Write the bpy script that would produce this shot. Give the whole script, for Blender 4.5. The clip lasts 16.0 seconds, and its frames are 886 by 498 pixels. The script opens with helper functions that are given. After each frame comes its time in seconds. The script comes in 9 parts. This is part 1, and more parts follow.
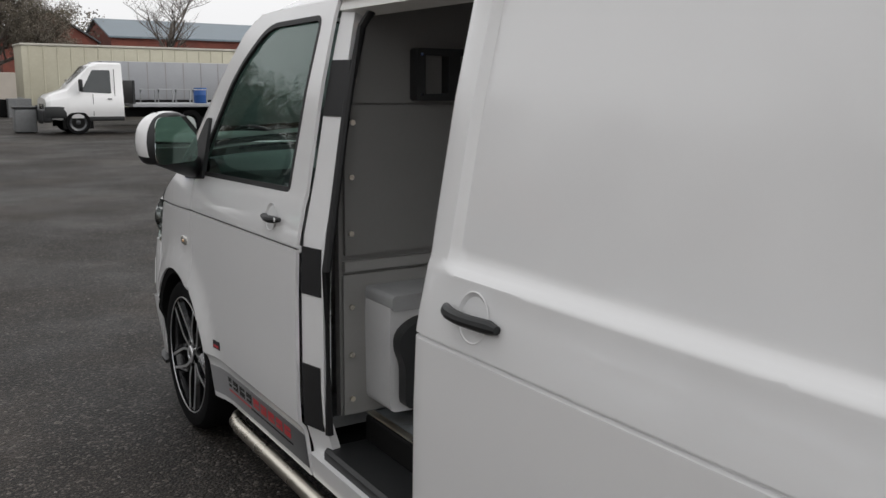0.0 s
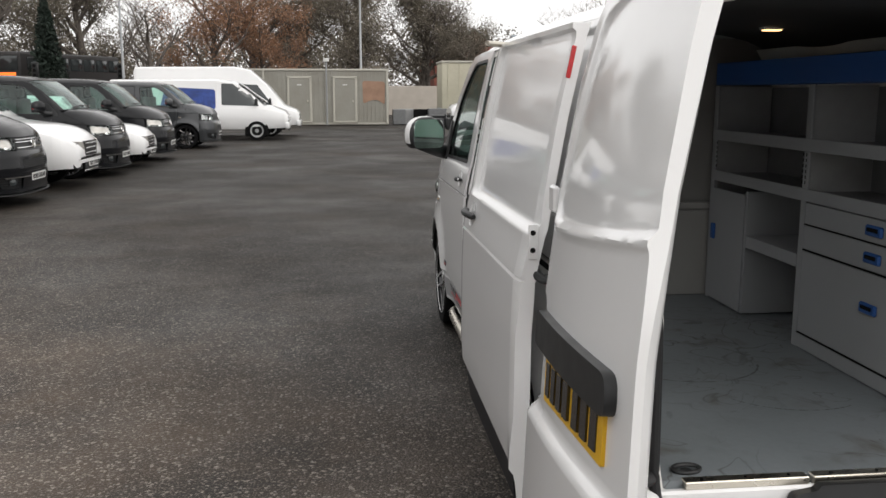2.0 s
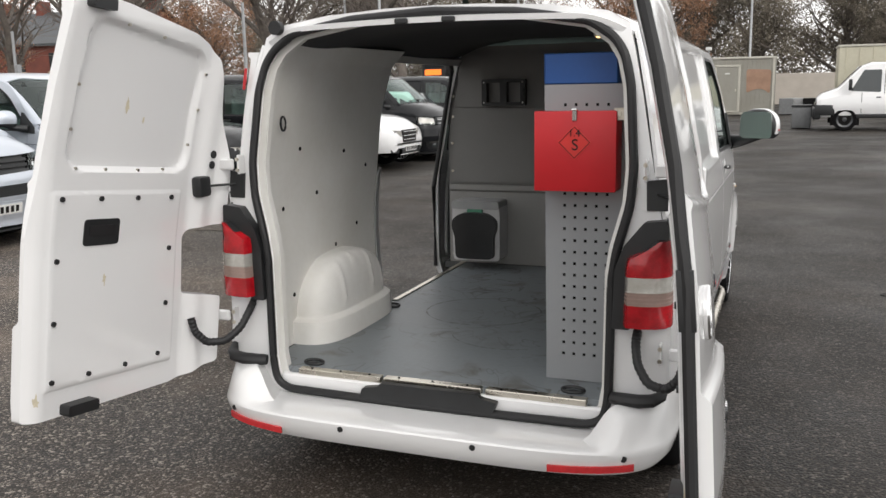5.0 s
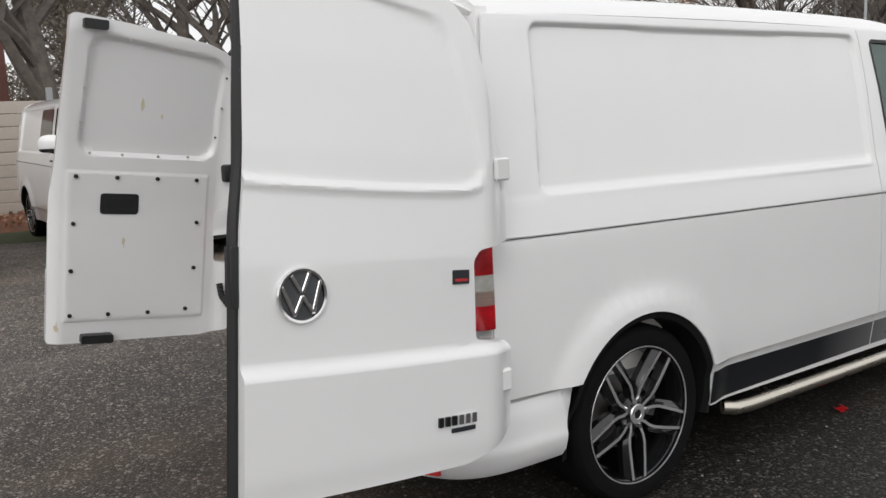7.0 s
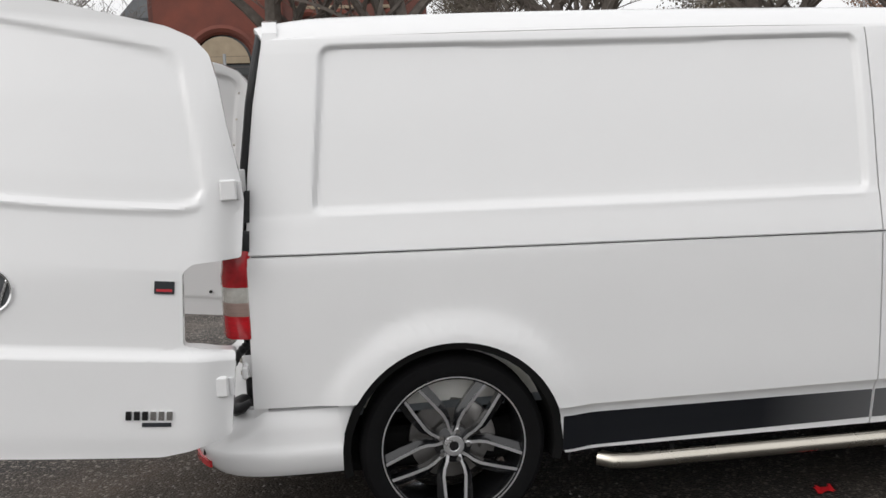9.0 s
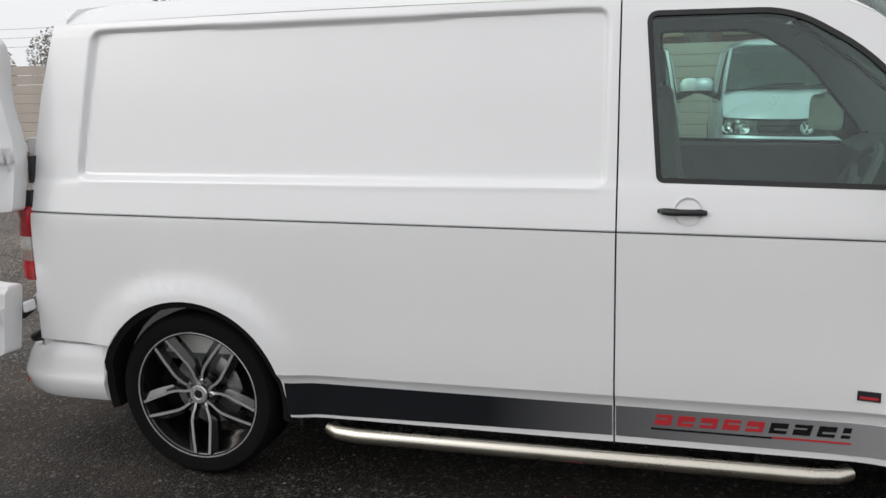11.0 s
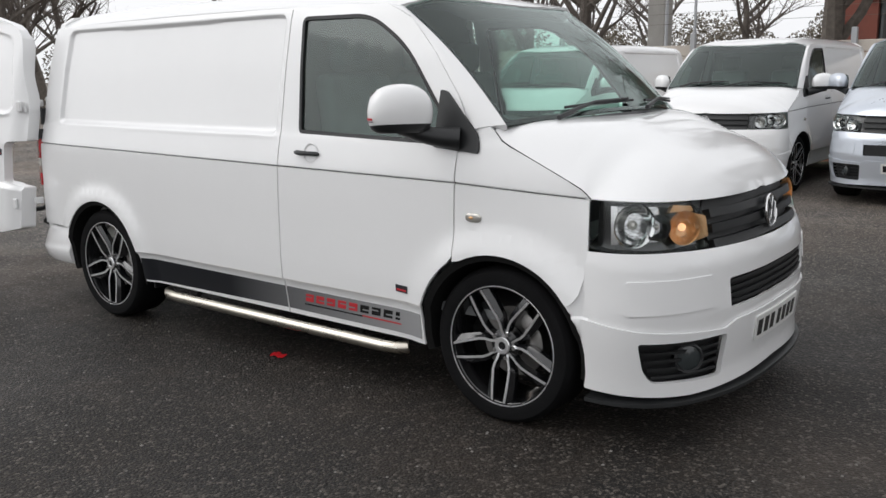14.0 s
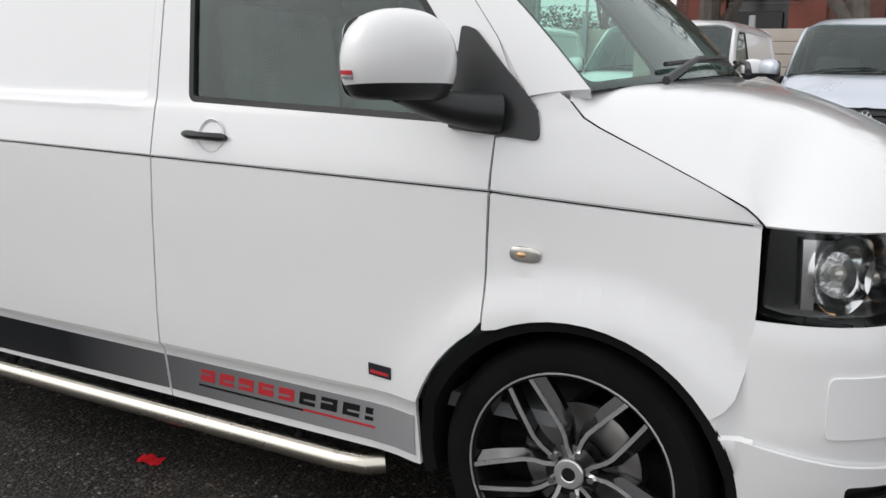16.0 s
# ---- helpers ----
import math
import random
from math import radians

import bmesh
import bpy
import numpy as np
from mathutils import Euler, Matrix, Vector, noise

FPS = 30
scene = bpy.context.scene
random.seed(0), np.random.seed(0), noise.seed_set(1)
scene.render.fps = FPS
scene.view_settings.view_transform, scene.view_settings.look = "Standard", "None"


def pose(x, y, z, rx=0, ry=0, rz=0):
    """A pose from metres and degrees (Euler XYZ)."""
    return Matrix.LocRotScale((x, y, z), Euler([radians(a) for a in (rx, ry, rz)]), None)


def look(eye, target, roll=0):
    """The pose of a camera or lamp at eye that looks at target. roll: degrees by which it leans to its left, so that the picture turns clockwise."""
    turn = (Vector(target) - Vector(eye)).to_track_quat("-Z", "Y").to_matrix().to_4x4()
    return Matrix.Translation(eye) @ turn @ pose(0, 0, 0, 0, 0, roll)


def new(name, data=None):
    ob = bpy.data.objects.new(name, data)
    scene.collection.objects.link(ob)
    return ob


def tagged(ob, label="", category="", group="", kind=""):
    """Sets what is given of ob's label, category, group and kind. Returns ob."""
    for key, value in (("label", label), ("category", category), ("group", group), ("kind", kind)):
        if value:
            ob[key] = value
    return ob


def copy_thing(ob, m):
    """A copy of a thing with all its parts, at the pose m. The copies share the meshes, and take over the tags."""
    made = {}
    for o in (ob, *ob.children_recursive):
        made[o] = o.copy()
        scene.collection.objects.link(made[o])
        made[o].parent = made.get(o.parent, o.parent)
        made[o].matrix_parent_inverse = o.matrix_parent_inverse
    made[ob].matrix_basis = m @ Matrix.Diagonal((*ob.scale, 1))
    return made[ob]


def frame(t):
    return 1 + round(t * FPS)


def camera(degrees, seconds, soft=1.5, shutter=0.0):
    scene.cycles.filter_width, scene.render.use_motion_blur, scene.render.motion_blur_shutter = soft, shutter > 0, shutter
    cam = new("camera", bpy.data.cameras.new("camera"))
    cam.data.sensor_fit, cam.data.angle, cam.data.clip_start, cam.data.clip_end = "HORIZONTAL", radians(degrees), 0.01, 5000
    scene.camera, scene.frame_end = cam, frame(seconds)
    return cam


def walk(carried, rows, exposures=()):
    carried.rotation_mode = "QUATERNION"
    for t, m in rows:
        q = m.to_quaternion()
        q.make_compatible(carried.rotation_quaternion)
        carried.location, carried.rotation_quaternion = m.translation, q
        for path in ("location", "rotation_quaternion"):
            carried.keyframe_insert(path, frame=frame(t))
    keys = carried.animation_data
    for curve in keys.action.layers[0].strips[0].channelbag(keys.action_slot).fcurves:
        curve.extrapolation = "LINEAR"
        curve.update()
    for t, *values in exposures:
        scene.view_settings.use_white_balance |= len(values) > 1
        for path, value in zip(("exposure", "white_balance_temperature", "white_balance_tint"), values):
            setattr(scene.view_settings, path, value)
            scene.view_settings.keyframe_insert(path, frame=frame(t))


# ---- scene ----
cam = camera(53.8, 16.0)

PATH = [
    (0, (-1.99, -0.858, 1.566), (-0.932, 0.799, 1.198), 0.6),
    (0.5, (-2.045, -1.397, 1.592), (-1.274, 0.412, 1.231), 0.6),
    (1, (-1.979, -1.981, 1.579), (-1.457, -0.084, 1.223), 0.3),
    (1.5, (-1.783, -2.526, 1.596), (-1.458, -0.585, 1.244), 0.0),
    (2, (-1.559, -2.984, 1.603), (-1.341, -1.027, 1.251), 0.0),
    (2.5, (-1.147, -3.29, 1.611), (-1.006, -1.327, 1.257), -0.1),
    (3, (-0.753, -3.568, 1.601), (-0.682, -1.601, 1.246), -0.0),
    (3.5, (-0.331, -3.76, 1.625), (-0.357, -1.792, 1.267), -0.2),
    (4, (0.172, -3.821, 1.613), (-0.075, -1.869, 1.256), -0.4),
    (4.5, (0.721, -3.892, 1.615), (0.236, -1.983, 1.265), -0.6),
    (4.7, (0.939, -3.86, 1.648), (0.362, -1.979, 1.289), -0.8),
    (6.8, (2.927, -2.564, 1.503), (1.386, -1.324, 1.204), -2.0),
    (7, (3.08, -2.43, 1.493), (1.468, -1.286, 1.193), -2.2),
    (7.5, (3.431, -2.023, 1.49), (1.671, -1.122, 1.191), -2.1),
    (8, (3.725, -1.549, 1.498), (1.861, -0.885, 1.203), -2.0),
    (8.5, (3.901, -1.091, 1.498), (1.982, -0.606, 1.21), -2.0),
    (8.7, (3.927, -0.831, 1.523), (1.99, -0.427, 1.23), -2.0),
    (10.8, (3.833, 1.594, 1.549), (1.914, 1.158, 1.193), -1.8),
    (11, (3.873, 1.865, 1.596), (1.983, 1.346, 1.202), -1.6),
    (11.5, (3.977, 2.539, 1.599), (2.114, 1.917, 1.225), -1.4),
    (12, (4.004, 3.183, 1.608), (2.167, 2.484, 1.234), -1.1),
    (12.5, (4.023, 3.79, 1.591), (2.242, 2.961, 1.216), -1.0),
    (13, (3.893, 4.272, 1.531), (2.251, 3.193, 1.153), -1.1),
    (13.5, (3.859, 4.769, 1.498), (2.299, 3.576, 1.116), -1.0),
    (14, (3.886, 5.018, 1.487), (2.339, 3.812, 1.098), -0.8),
    (14.5, (3.827, 4.944, 1.475), (2.284, 3.739, 1.067), -0.2),
    (15, (3.543, 4.527, 1.468), (2.006, 3.326, 1.024), 0.3),
    (15.5, (3.194, 4.08, 1.428), (1.62, 2.938, 0.961), 0.4),
    (16, (2.813, 3.661, 1.335), (1.086, 2.74, 0.922), 0.9),
]
EXPOSURE = [(0, -0.16, 6500, 10), (0.5, -0.14, 6550, 10), (1.5, 0.08, 6650, 10), (2.0, 0.10, 6650, 10), (2.5, 0.46, 6650, 10), (3.5, 0.47, 6650, 10), (4.5, 0.42, 6650, 10), (7, -0.16, 6500, 10), (8.5, -0.12, 6500, 10), (11, -0.20, 6400, 10), (12, -0.02, 6400, 10), (12.5, 0.04, 6400, 10), (13, -0.10, 6400, 10), (14.5, -0.06, 6400, 10), (16, 0.0, 6400, 10)]
walk(cam, [(t, look(eye, target, roll)) for t, eye, target, roll in PATH], EXPOSURE)

# ---- world and light: overcast winter day ----
world = bpy.data.worlds.new("overcast_sky")
scene.world = world
world.use_nodes = True
wn, wl = world.node_tree.nodes, world.node_tree.links
wn.clear()
sky = wn.new("ShaderNodeTexSky")
sky.sky_type = 'NISHITA'
sky.sun_disc = False
sky.sun_elevation, sky.sun_rotation = radians(40), radians(138)
sky.air_density, sky.dust_density, sky.ozone_density = 1.0, 6.0, 0.5
grey = wn.new("ShaderNodeHueSaturation")
grey.inputs["Saturation"].default_value = 0.12
flat = wn.new("ShaderNodeMix")
flat.data_type = 'RGBA'
flat.inputs["Factor"].default_value = 0.75
flat.inputs[7].default_value = (10.0, 10.0, 10.1, 1)
bg = wn.new("ShaderNodeBackground")
bg.inputs["Strength"].default_value = 0.13
wout = wn.new("ShaderNodeOutputWorld")
wl.new(sky.outputs[0], grey.inputs["Color"])
wl.new(grey.outputs[0], flat.inputs[6])
wl.new(flat.outputs[2], bg.inputs["Color"])
wl.new(bg.outputs[0], wout.inputs["Surface"])
sun = new("sun", bpy.data.lights.new("sun", 'SUN'))
sun.data.energy, sun.data.angle, sun.data.color = 0.4, radians(40), (1.0, 0.97, 0.93)
sun.matrix_world = look((8, -9, 10), (0, 0, 0))


# ---- materials ----
def material(name, color, rough=0.5, metal=0.0, var=0.08, scale=6.0, fine=80.0, bump=0.0, coat=0.0, rvar=0.08, tint=None, random_var=0.0, spec=0.5):
    """A procedural surface: two scales of noise in colour and roughness, fine bump."""
    m = bpy.data.materials.new(name)
    m.use_nodes = True
    n, l = m.node_tree.nodes, m.node_tree.links
    b = n["Principled BSDF"]
    b.inputs["Metallic"].default_value = metal
    b.inputs["Specular IOR Level"].default_value = spec
    if coat:
        b.inputs["Coat Weight"].default_value = coat
        b.inputs["Coat Roughness"].default_value = 0.06
    tc = n.new("ShaderNodeTexCoord")
    big, small = n.new("ShaderNodeTexNoise"), n.new("ShaderNodeTexNoise")
    big.inputs["Scale"].default_value, small.inputs["Scale"].default_value = scale, fine
    big.inputs["Detail"].default_value, small.inputs["Detail"].default_value = 5, 3
    for t in (big, small):
        l.new(tc.outputs["Object"], t.inputs["Vector"])
    mixer = n.new("ShaderNodeMath")
    mixer.operation = 'MULTIPLY_ADD'
    mixer.inputs[1].default_value = 0.35
    l.new(small.outputs["Fac"], mixer.inputs[0])
    l.new(big.outputs["Fac"], mixer.inputs[2])
    ramp = n.new("ShaderNodeMapRange")
    ramp.inputs[1].default_value, ramp.inputs[2].default_value = 0.35, 1.0
    l.new(mixer.outputs[0], ramp.inputs[0])
    mix = n.new("ShaderNodeMix")
    mix.data_type = 'RGBA'
    c = Vector(color)
    other = Vector(tint) if tint else c * (1 - 2 * var)
    hi = c * (1 + var)
    mix.inputs[6].default_value = (*other, 1)
    mix.inputs[7].default_value = (*hi, 1)
    l.new(ramp.outputs[0], mix.inputs["Factor"])
    col = mix.outputs[2]
    if random_var:
        info, hs, mr = n.new("ShaderNodeObjectInfo"), n.new("ShaderNodeHueSaturation"), n.new("ShaderNodeMapRange")
        mr.inputs[3].default_value, mr.inputs[4].default_value = 1 - random_var, 1 + random_var
        l.new(info.outputs["Random"], mr.inputs[0])
        l.new(mr.outputs[0], hs.inputs["Value"])
        l.new(col, hs.inputs["Color"])
        col = hs.outputs[0]
    l.new(col, b.inputs["Base Color"])
    rr = n.new("ShaderNodeMapRange")
    rr.inputs[3].default_value, rr.inputs[4].default_value = max(rough - rvar, 0.02), min(rough + rvar, 1)
    l.new(big.outputs["Fac"], rr.inputs[0])
    l.new(rr.outputs[0], b.inputs["Roughness"])
    if bump:
        bp = n.new("ShaderNodeBump")
        bp.inputs["Strength"].default_value, bp.inputs["Distance"].default_value = 0.6, bump
        l.new(small.outputs["Fac"], bp.inputs["Height"])
        l.new(bp.outputs[0], b.inputs["Normal"])
    return m


def glass_material(name, color, rough=0.02, ior=1.72):
    """Thin sheet of tinted glass: lets light straight through and mirrors at its surface."""
    m = bpy.data.materials.new(name)
    m.use_nodes = True
    n, l = m.node_tree.nodes, m.node_tree.links
    n.clear()
    out = n.new("ShaderNodeOutputMaterial")
    tr, gl, mx, fr = n.new("ShaderNodeBsdfTransparent"), n.new("ShaderNodeBsdfGlossy"), n.new("ShaderNodeMixShader"), n.new("ShaderNodeFresnel")
    tr.inputs["Color"].default_value = (*color, 1)
    gl.inputs["Roughness"].default_value = rough
    gl.inputs["Color"].default_value = (0.88, 0.96, 0.94, 1)
    fr.inputs["IOR"].default_value = ior
    l.new(fr.outputs[0], mx.inputs[0])
    l.new(tr.outputs[0], mx.inputs[1])
    l.new(gl.outputs[0], mx.inputs[2])
    l.new(mx.outputs[0], out.inputs["Surface"])
    return m


def glow_material(name, color, strength):
    m = bpy.data.materials.new(name)
    m.use_nodes = True
    b = m.node_tree.nodes["Principled BSDF"]
    b.inputs["Base Color"].default_value = (*color, 1)
    b.inputs["Emission Color"].default_value = (*color, 1)
    b.inputs["Emission Strength"].default_value = strength
    return m


def fade_material(name, a, b, y0, y1):
    """Printed film that fades from one colour to another along the van."""
    m = bpy.data.materials.new(name)
    m.use_nodes = True
    n, l = m.node_tree.nodes, m.node_tree.links
    tc, sep, mr, mx = n.new("ShaderNodeTexCoord"), n.new("ShaderNodeSeparateXYZ"), n.new("ShaderNodeMapRange"), n.new("ShaderNodeMix")
    mx.data_type = 'RGBA'
    mr.inputs[1].default_value, mr.inputs[2].default_value = y0, y1
    mx.inputs[6].default_value, mx.inputs[7].default_value = (*a, 1), (*b, 1)
    l.new(tc.outputs["Object"], sep.inputs[0])
    l.new(sep.outputs["Y"], mr.inputs[0])
    l.new(mr.outputs[0], mx.inputs["Factor"])
    l.new(mx.outputs[2], n["Principled BSDF"].inputs["Base Color"])
    n["Principled BSDF"].inputs["Roughness"].default_value = 0.45
    n["Principled BSDF"].inputs["Specular IOR Level"].default_value = 0.25
    return m


def asphalt_material():
    m = bpy.data.materials.new("worn_wet_asphalt")
    m.use_nodes = True
    n, l = m.node_tree.nodes, m.node_tree.links
    b = n["Principled BSDF"]
    b.inputs["Specular IOR Level"].default_value = 0.32
    tc = n.new("ShaderNodeTexCoord")

    def noise_tex(scale, detail, rough=0.6, stretch=None):
        t = n.new("ShaderNodeTexNoise")
        t.inputs["Scale"].default_value, t.inputs["Detail"].default_value, t.inputs["Roughness"].default_value = scale, detail, rough
        src = tc.outputs["Object"]
        if stretch:
            mp = n.new("ShaderNodeMapping")
            mp.inputs["Scale"].default_value = stretch
            l.new(src, mp.inputs["Vector"])
            src = mp.outputs[0]
        l.new(src, t.inputs["Vector"])
        return t

    def blend(fac, lo, hi, a, bcol):
        r = n.new("ShaderNodeMapRange")
        r.inputs[1].default_value, r.inputs[2].default_value = lo, hi
        l.new(fac, r.inputs[0])
        x = n.new("ShaderNodeMix")
        x.data_type = 'RGBA'
        l.new(r.outputs[0], x.inputs["Factor"])
        for sock, v in ((x.inputs[6], a), (x.inputs[7], bcol)):
            if isinstance(v, tuple):
                sock.default_value = (*v, 1)
            else:
                l.new(v, sock)
        return x.outputs[2], r.outputs[0]

    patch = noise_tex(0.45, 6, 0.62)
    lanes = noise_tex(0.8, 7, 0.68, (1.0, 0.45, 1.0))
    mud = noise_tex(0.33, 7, 0.7)
    grit = n.new("ShaderNodeTexVoronoi")
    grit.inputs["Scale"].default_value = 78
    l.new(tc.outputs["Object"], grit.inputs["Vector"])
    grain = noise_tex(130, 5, 0.75)
    c1, f1 = blend(patch.outputs["Fac"], 0.38, 0.66, (0.0105, 0.009, 0.008), (0.032, 0.0275, 0.024))
    # sky sheen and exposure painted as colour: lighter near side rear, darker drivers side
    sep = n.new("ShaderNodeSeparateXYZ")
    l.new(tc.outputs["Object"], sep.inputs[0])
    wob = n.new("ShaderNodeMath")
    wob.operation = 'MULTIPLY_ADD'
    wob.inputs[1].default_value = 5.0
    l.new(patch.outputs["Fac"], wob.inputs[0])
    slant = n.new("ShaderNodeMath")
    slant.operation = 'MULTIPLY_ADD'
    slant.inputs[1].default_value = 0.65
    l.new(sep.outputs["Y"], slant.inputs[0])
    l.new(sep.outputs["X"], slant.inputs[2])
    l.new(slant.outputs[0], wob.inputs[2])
    c2, f2 = blend(lanes.outputs["Fac"], 0.50, 0.68, c1, (0.052, 0.043, 0.036))
    c3, f3 = blend(mud.outputs["Fac"], 0.49, 0.66, c2, (0.074, 0.054, 0.039))
    # pale chippings among the dark stones
    chip = n.new("ShaderNodeSeparateColor")
    l.new(grit.outputs["Color"], chip.inputs[0])
    fine = n.new("ShaderNodeTexVoronoi")
    fine.inputs["Scale"].default_value = 165
    l.new(tc.outputs["Object"], fine.inputs["Vector"])
    speck = n.new("ShaderNodeSeparateColor")
    l.new(fine.outputs["Color"], speck.inputs[0])
    c3b, f3b = blend(speck.outputs[1], 0.78, 0.90, c3, (0.13, 0.11, 0.092))
    c4, f4 = blend(chip.outputs[0], 0.86, 0.97, c3b, (0.21, 0.185, 0.16))
    mul = n.new("ShaderNodeMix")
    mul.data_type, mul.blend_type = 'RGBA', 'MULTIPLY'
    mul.inputs["Factor"].default_value = 0.75
    gr = n.new("ShaderNodeMapRange")
    gr.inputs[1].default_value, gr.inputs[2].default_value = 0.3, 0.7
    gr.inputs[3].default_value, gr.inputs[4].default_value = 0.25, 1.7
    l.new(grain.outputs["Fac"], gr.inputs[0])
    # multiplies the base colour along the slant, imitating sheen and exposure
    sheen_ramp = n.new("ShaderNodeMapRange")
    sheen_ramp.inputs[1].default_value, sheen_ramp.inputs[2].default_value = -2.5, 3.5
    sheen_ramp.inputs[3].default_value, sheen_ramp.inputs[4].default_value = 2.05, 0.46
    l.new(wob.outputs[0], sheen_ramp.inputs[0])
    sheen_mix = n.new("ShaderNodeMix")
    sheen_mix.data_type, sheen_mix.blend_type = 'RGBA', 'MULTIPLY'
    sheen_mix.inputs["Factor"].default_value = 1.0
    l.new(c4, sheen_mix.inputs[6])
    l.new(sheen_ramp.outputs[0], sheen_mix.inputs[7])
    l.new(sheen_mix.outputs[2], mul.inputs[6])
    l.new(gr.outputs[0], mul.inputs[7])
    l.new(mul.outputs[2], b.inputs["Base Color"])
    rr = n.new("ShaderNodeMapRange")
    rr.inputs[1].default_value, rr.inputs[2].default_value = 0.35, 0.68
    rr.inputs[3].default_value, rr.inputs[4].default_value = 0.50, 0.85
    l.new(patch.outputs["Fac"], rr.inputs[0])
    l.new(rr.outputs[0], b.inputs["Roughness"])
    bp = n.new("ShaderNodeBump")
    bp.inputs["Strength"].default_value, bp.inputs["Distance"].default_value = 0.9, 0.006
    l.new(grit.outputs["Distance"], bp.inputs["Height"])
    bp.invert = True
    l.new(bp.outputs[0], b.inputs["Normal"])
    return m


WHITE = material("white_car_paint", (0.81, 0.81, 0.81), 0.30, 0, 0.012, 1.3, 8, coat=1.0, rvar=0.05)
WHITE_DULL = material("white_inner_paint", (0.78, 0.775, 0.75), 0.42, 0, 0.03, 3, 30, rvar=0.08, tint=(0.70, 0.685, 0.64))
SILVER = material("silver_car_paint", (0.58, 0.62, 0.68), 0.30, 0.55, 0.03, 2, 40, coat=0.7)
DARK_PAINT = material("black_car_paint", (0.005, 0.0055, 0.007), 0.2, 0, 0.1, 2, 40, coat=0.2, spec=0.3)
GREY_PAINT = material("dark_grey_car_paint", (0.045, 0.048, 0.052), 0.3, 0.3, 0.08, 2, 40, coat=0.8)
RUBBER = material("black_rubber", (0.012, 0.012, 0.013), 0.55, 0, 0.15, 20, 120, bump=0.0004)
TYRE = material("tyre_rubber", (0.007, 0.007, 0.0075), 0.78, 0, 0.2, 12, 90, bump=0.0008, spec=0.10)
PLASTIC = material("black_textured_plastic", (0.016, 0.017, 0.018), 0.45, 0, 0.15, 15, 260, bump=0.0004)
GLOSSBLACK = material("gloss_black_paint", (0.010, 0.010, 0.011), 0.18, 0, 0.1, 8, 60, coat=0.6)
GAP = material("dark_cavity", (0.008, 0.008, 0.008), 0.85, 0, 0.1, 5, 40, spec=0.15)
CHROME = material("chrome_metal", (0.82, 0.82, 0.82), 0.12, 1.0, 0.02, 10, 60)
STEEL = material("brushed_stainless", (0.66, 0.62, 0.54), 0.28, 1.0, 0.05, 6, 120)
EMBLEM_DISH = material("grey_emblem_dish", (0.10, 0.105, 0.11), 0.35, 0.6, 0.1, 8, 60)
LAMP_SILVER = material("faceted_lamp_silver", (0.78, 0.79, 0.80), 0.22, 0.9, 0.25, 18, 50, bump=0.004)
ALLOY = material("machined_alloy_face", (0.88, 0.88, 0.89), 0.30, 0.85, 0.06, 10, 160)
DISC = material("brake_disc_steel", (0.32, 0.31, 0.30), 0.4, 1.0, 0.1, 20, 200)
RED_LENS = material("red_light_lens", (0.52, 0.006, 0.014), 0.18, 0, 0.12, 16, 90, coat=0.5, tint=(0.20, 0.002, 0.005), spec=0.4)
CLEAR_LENS = material("clear_light_lens", (0.74, 0.73, 0.68), 0.16, 0.55, 0.2, 9, 60, coat=0.8, tint=(0.36, 0.34, 0.31))
ROSE_LENS = material("rose_indicator_lens", (0.40, 0.29, 0.25), 0.2, 0.3, 0.1, 14, 90, coat=0.3)
AMBER = material("amber_light_lens", (0.85, 0.50, 0.24), 0.2, 0.5, 0.2, 12, 70, coat=0.8)
RED_STRIP = material("red_reflector", (0.55, 0.03, 0.035), 0.2, 0, 0.1, 40, 200, coat=0.5)
BLUE = material("blue_sheet", (0.012, 0.075, 0.27), 0.5, 0, 0.06, 6, 60)
RED_BOX = material("red_powder_coat", (0.52, 0.012, 0.018), 0.42, 0, 0.05, 8, 200, bump=0.0001)
RACK = material("light_grey_powder_coat", (0.27, 0.28, 0.29), 0.45, 0, 0.03, 5, 220, bump=0.0001)
LINING = material("grey_lining_board", (0.20, 0.196, 0.190), 0.55, 0, 0.04, 4, 90, rvar=0.06)
LINING_LOW = material("pale_grey_board", (0.29, 0.286, 0.275), 0.5, 0, 0.05, 4, 90)
HEADLINER = material("dark_grey_headlining", (0.035, 0.035, 0.037), 0.8, 0, 0.08, 6, 160)
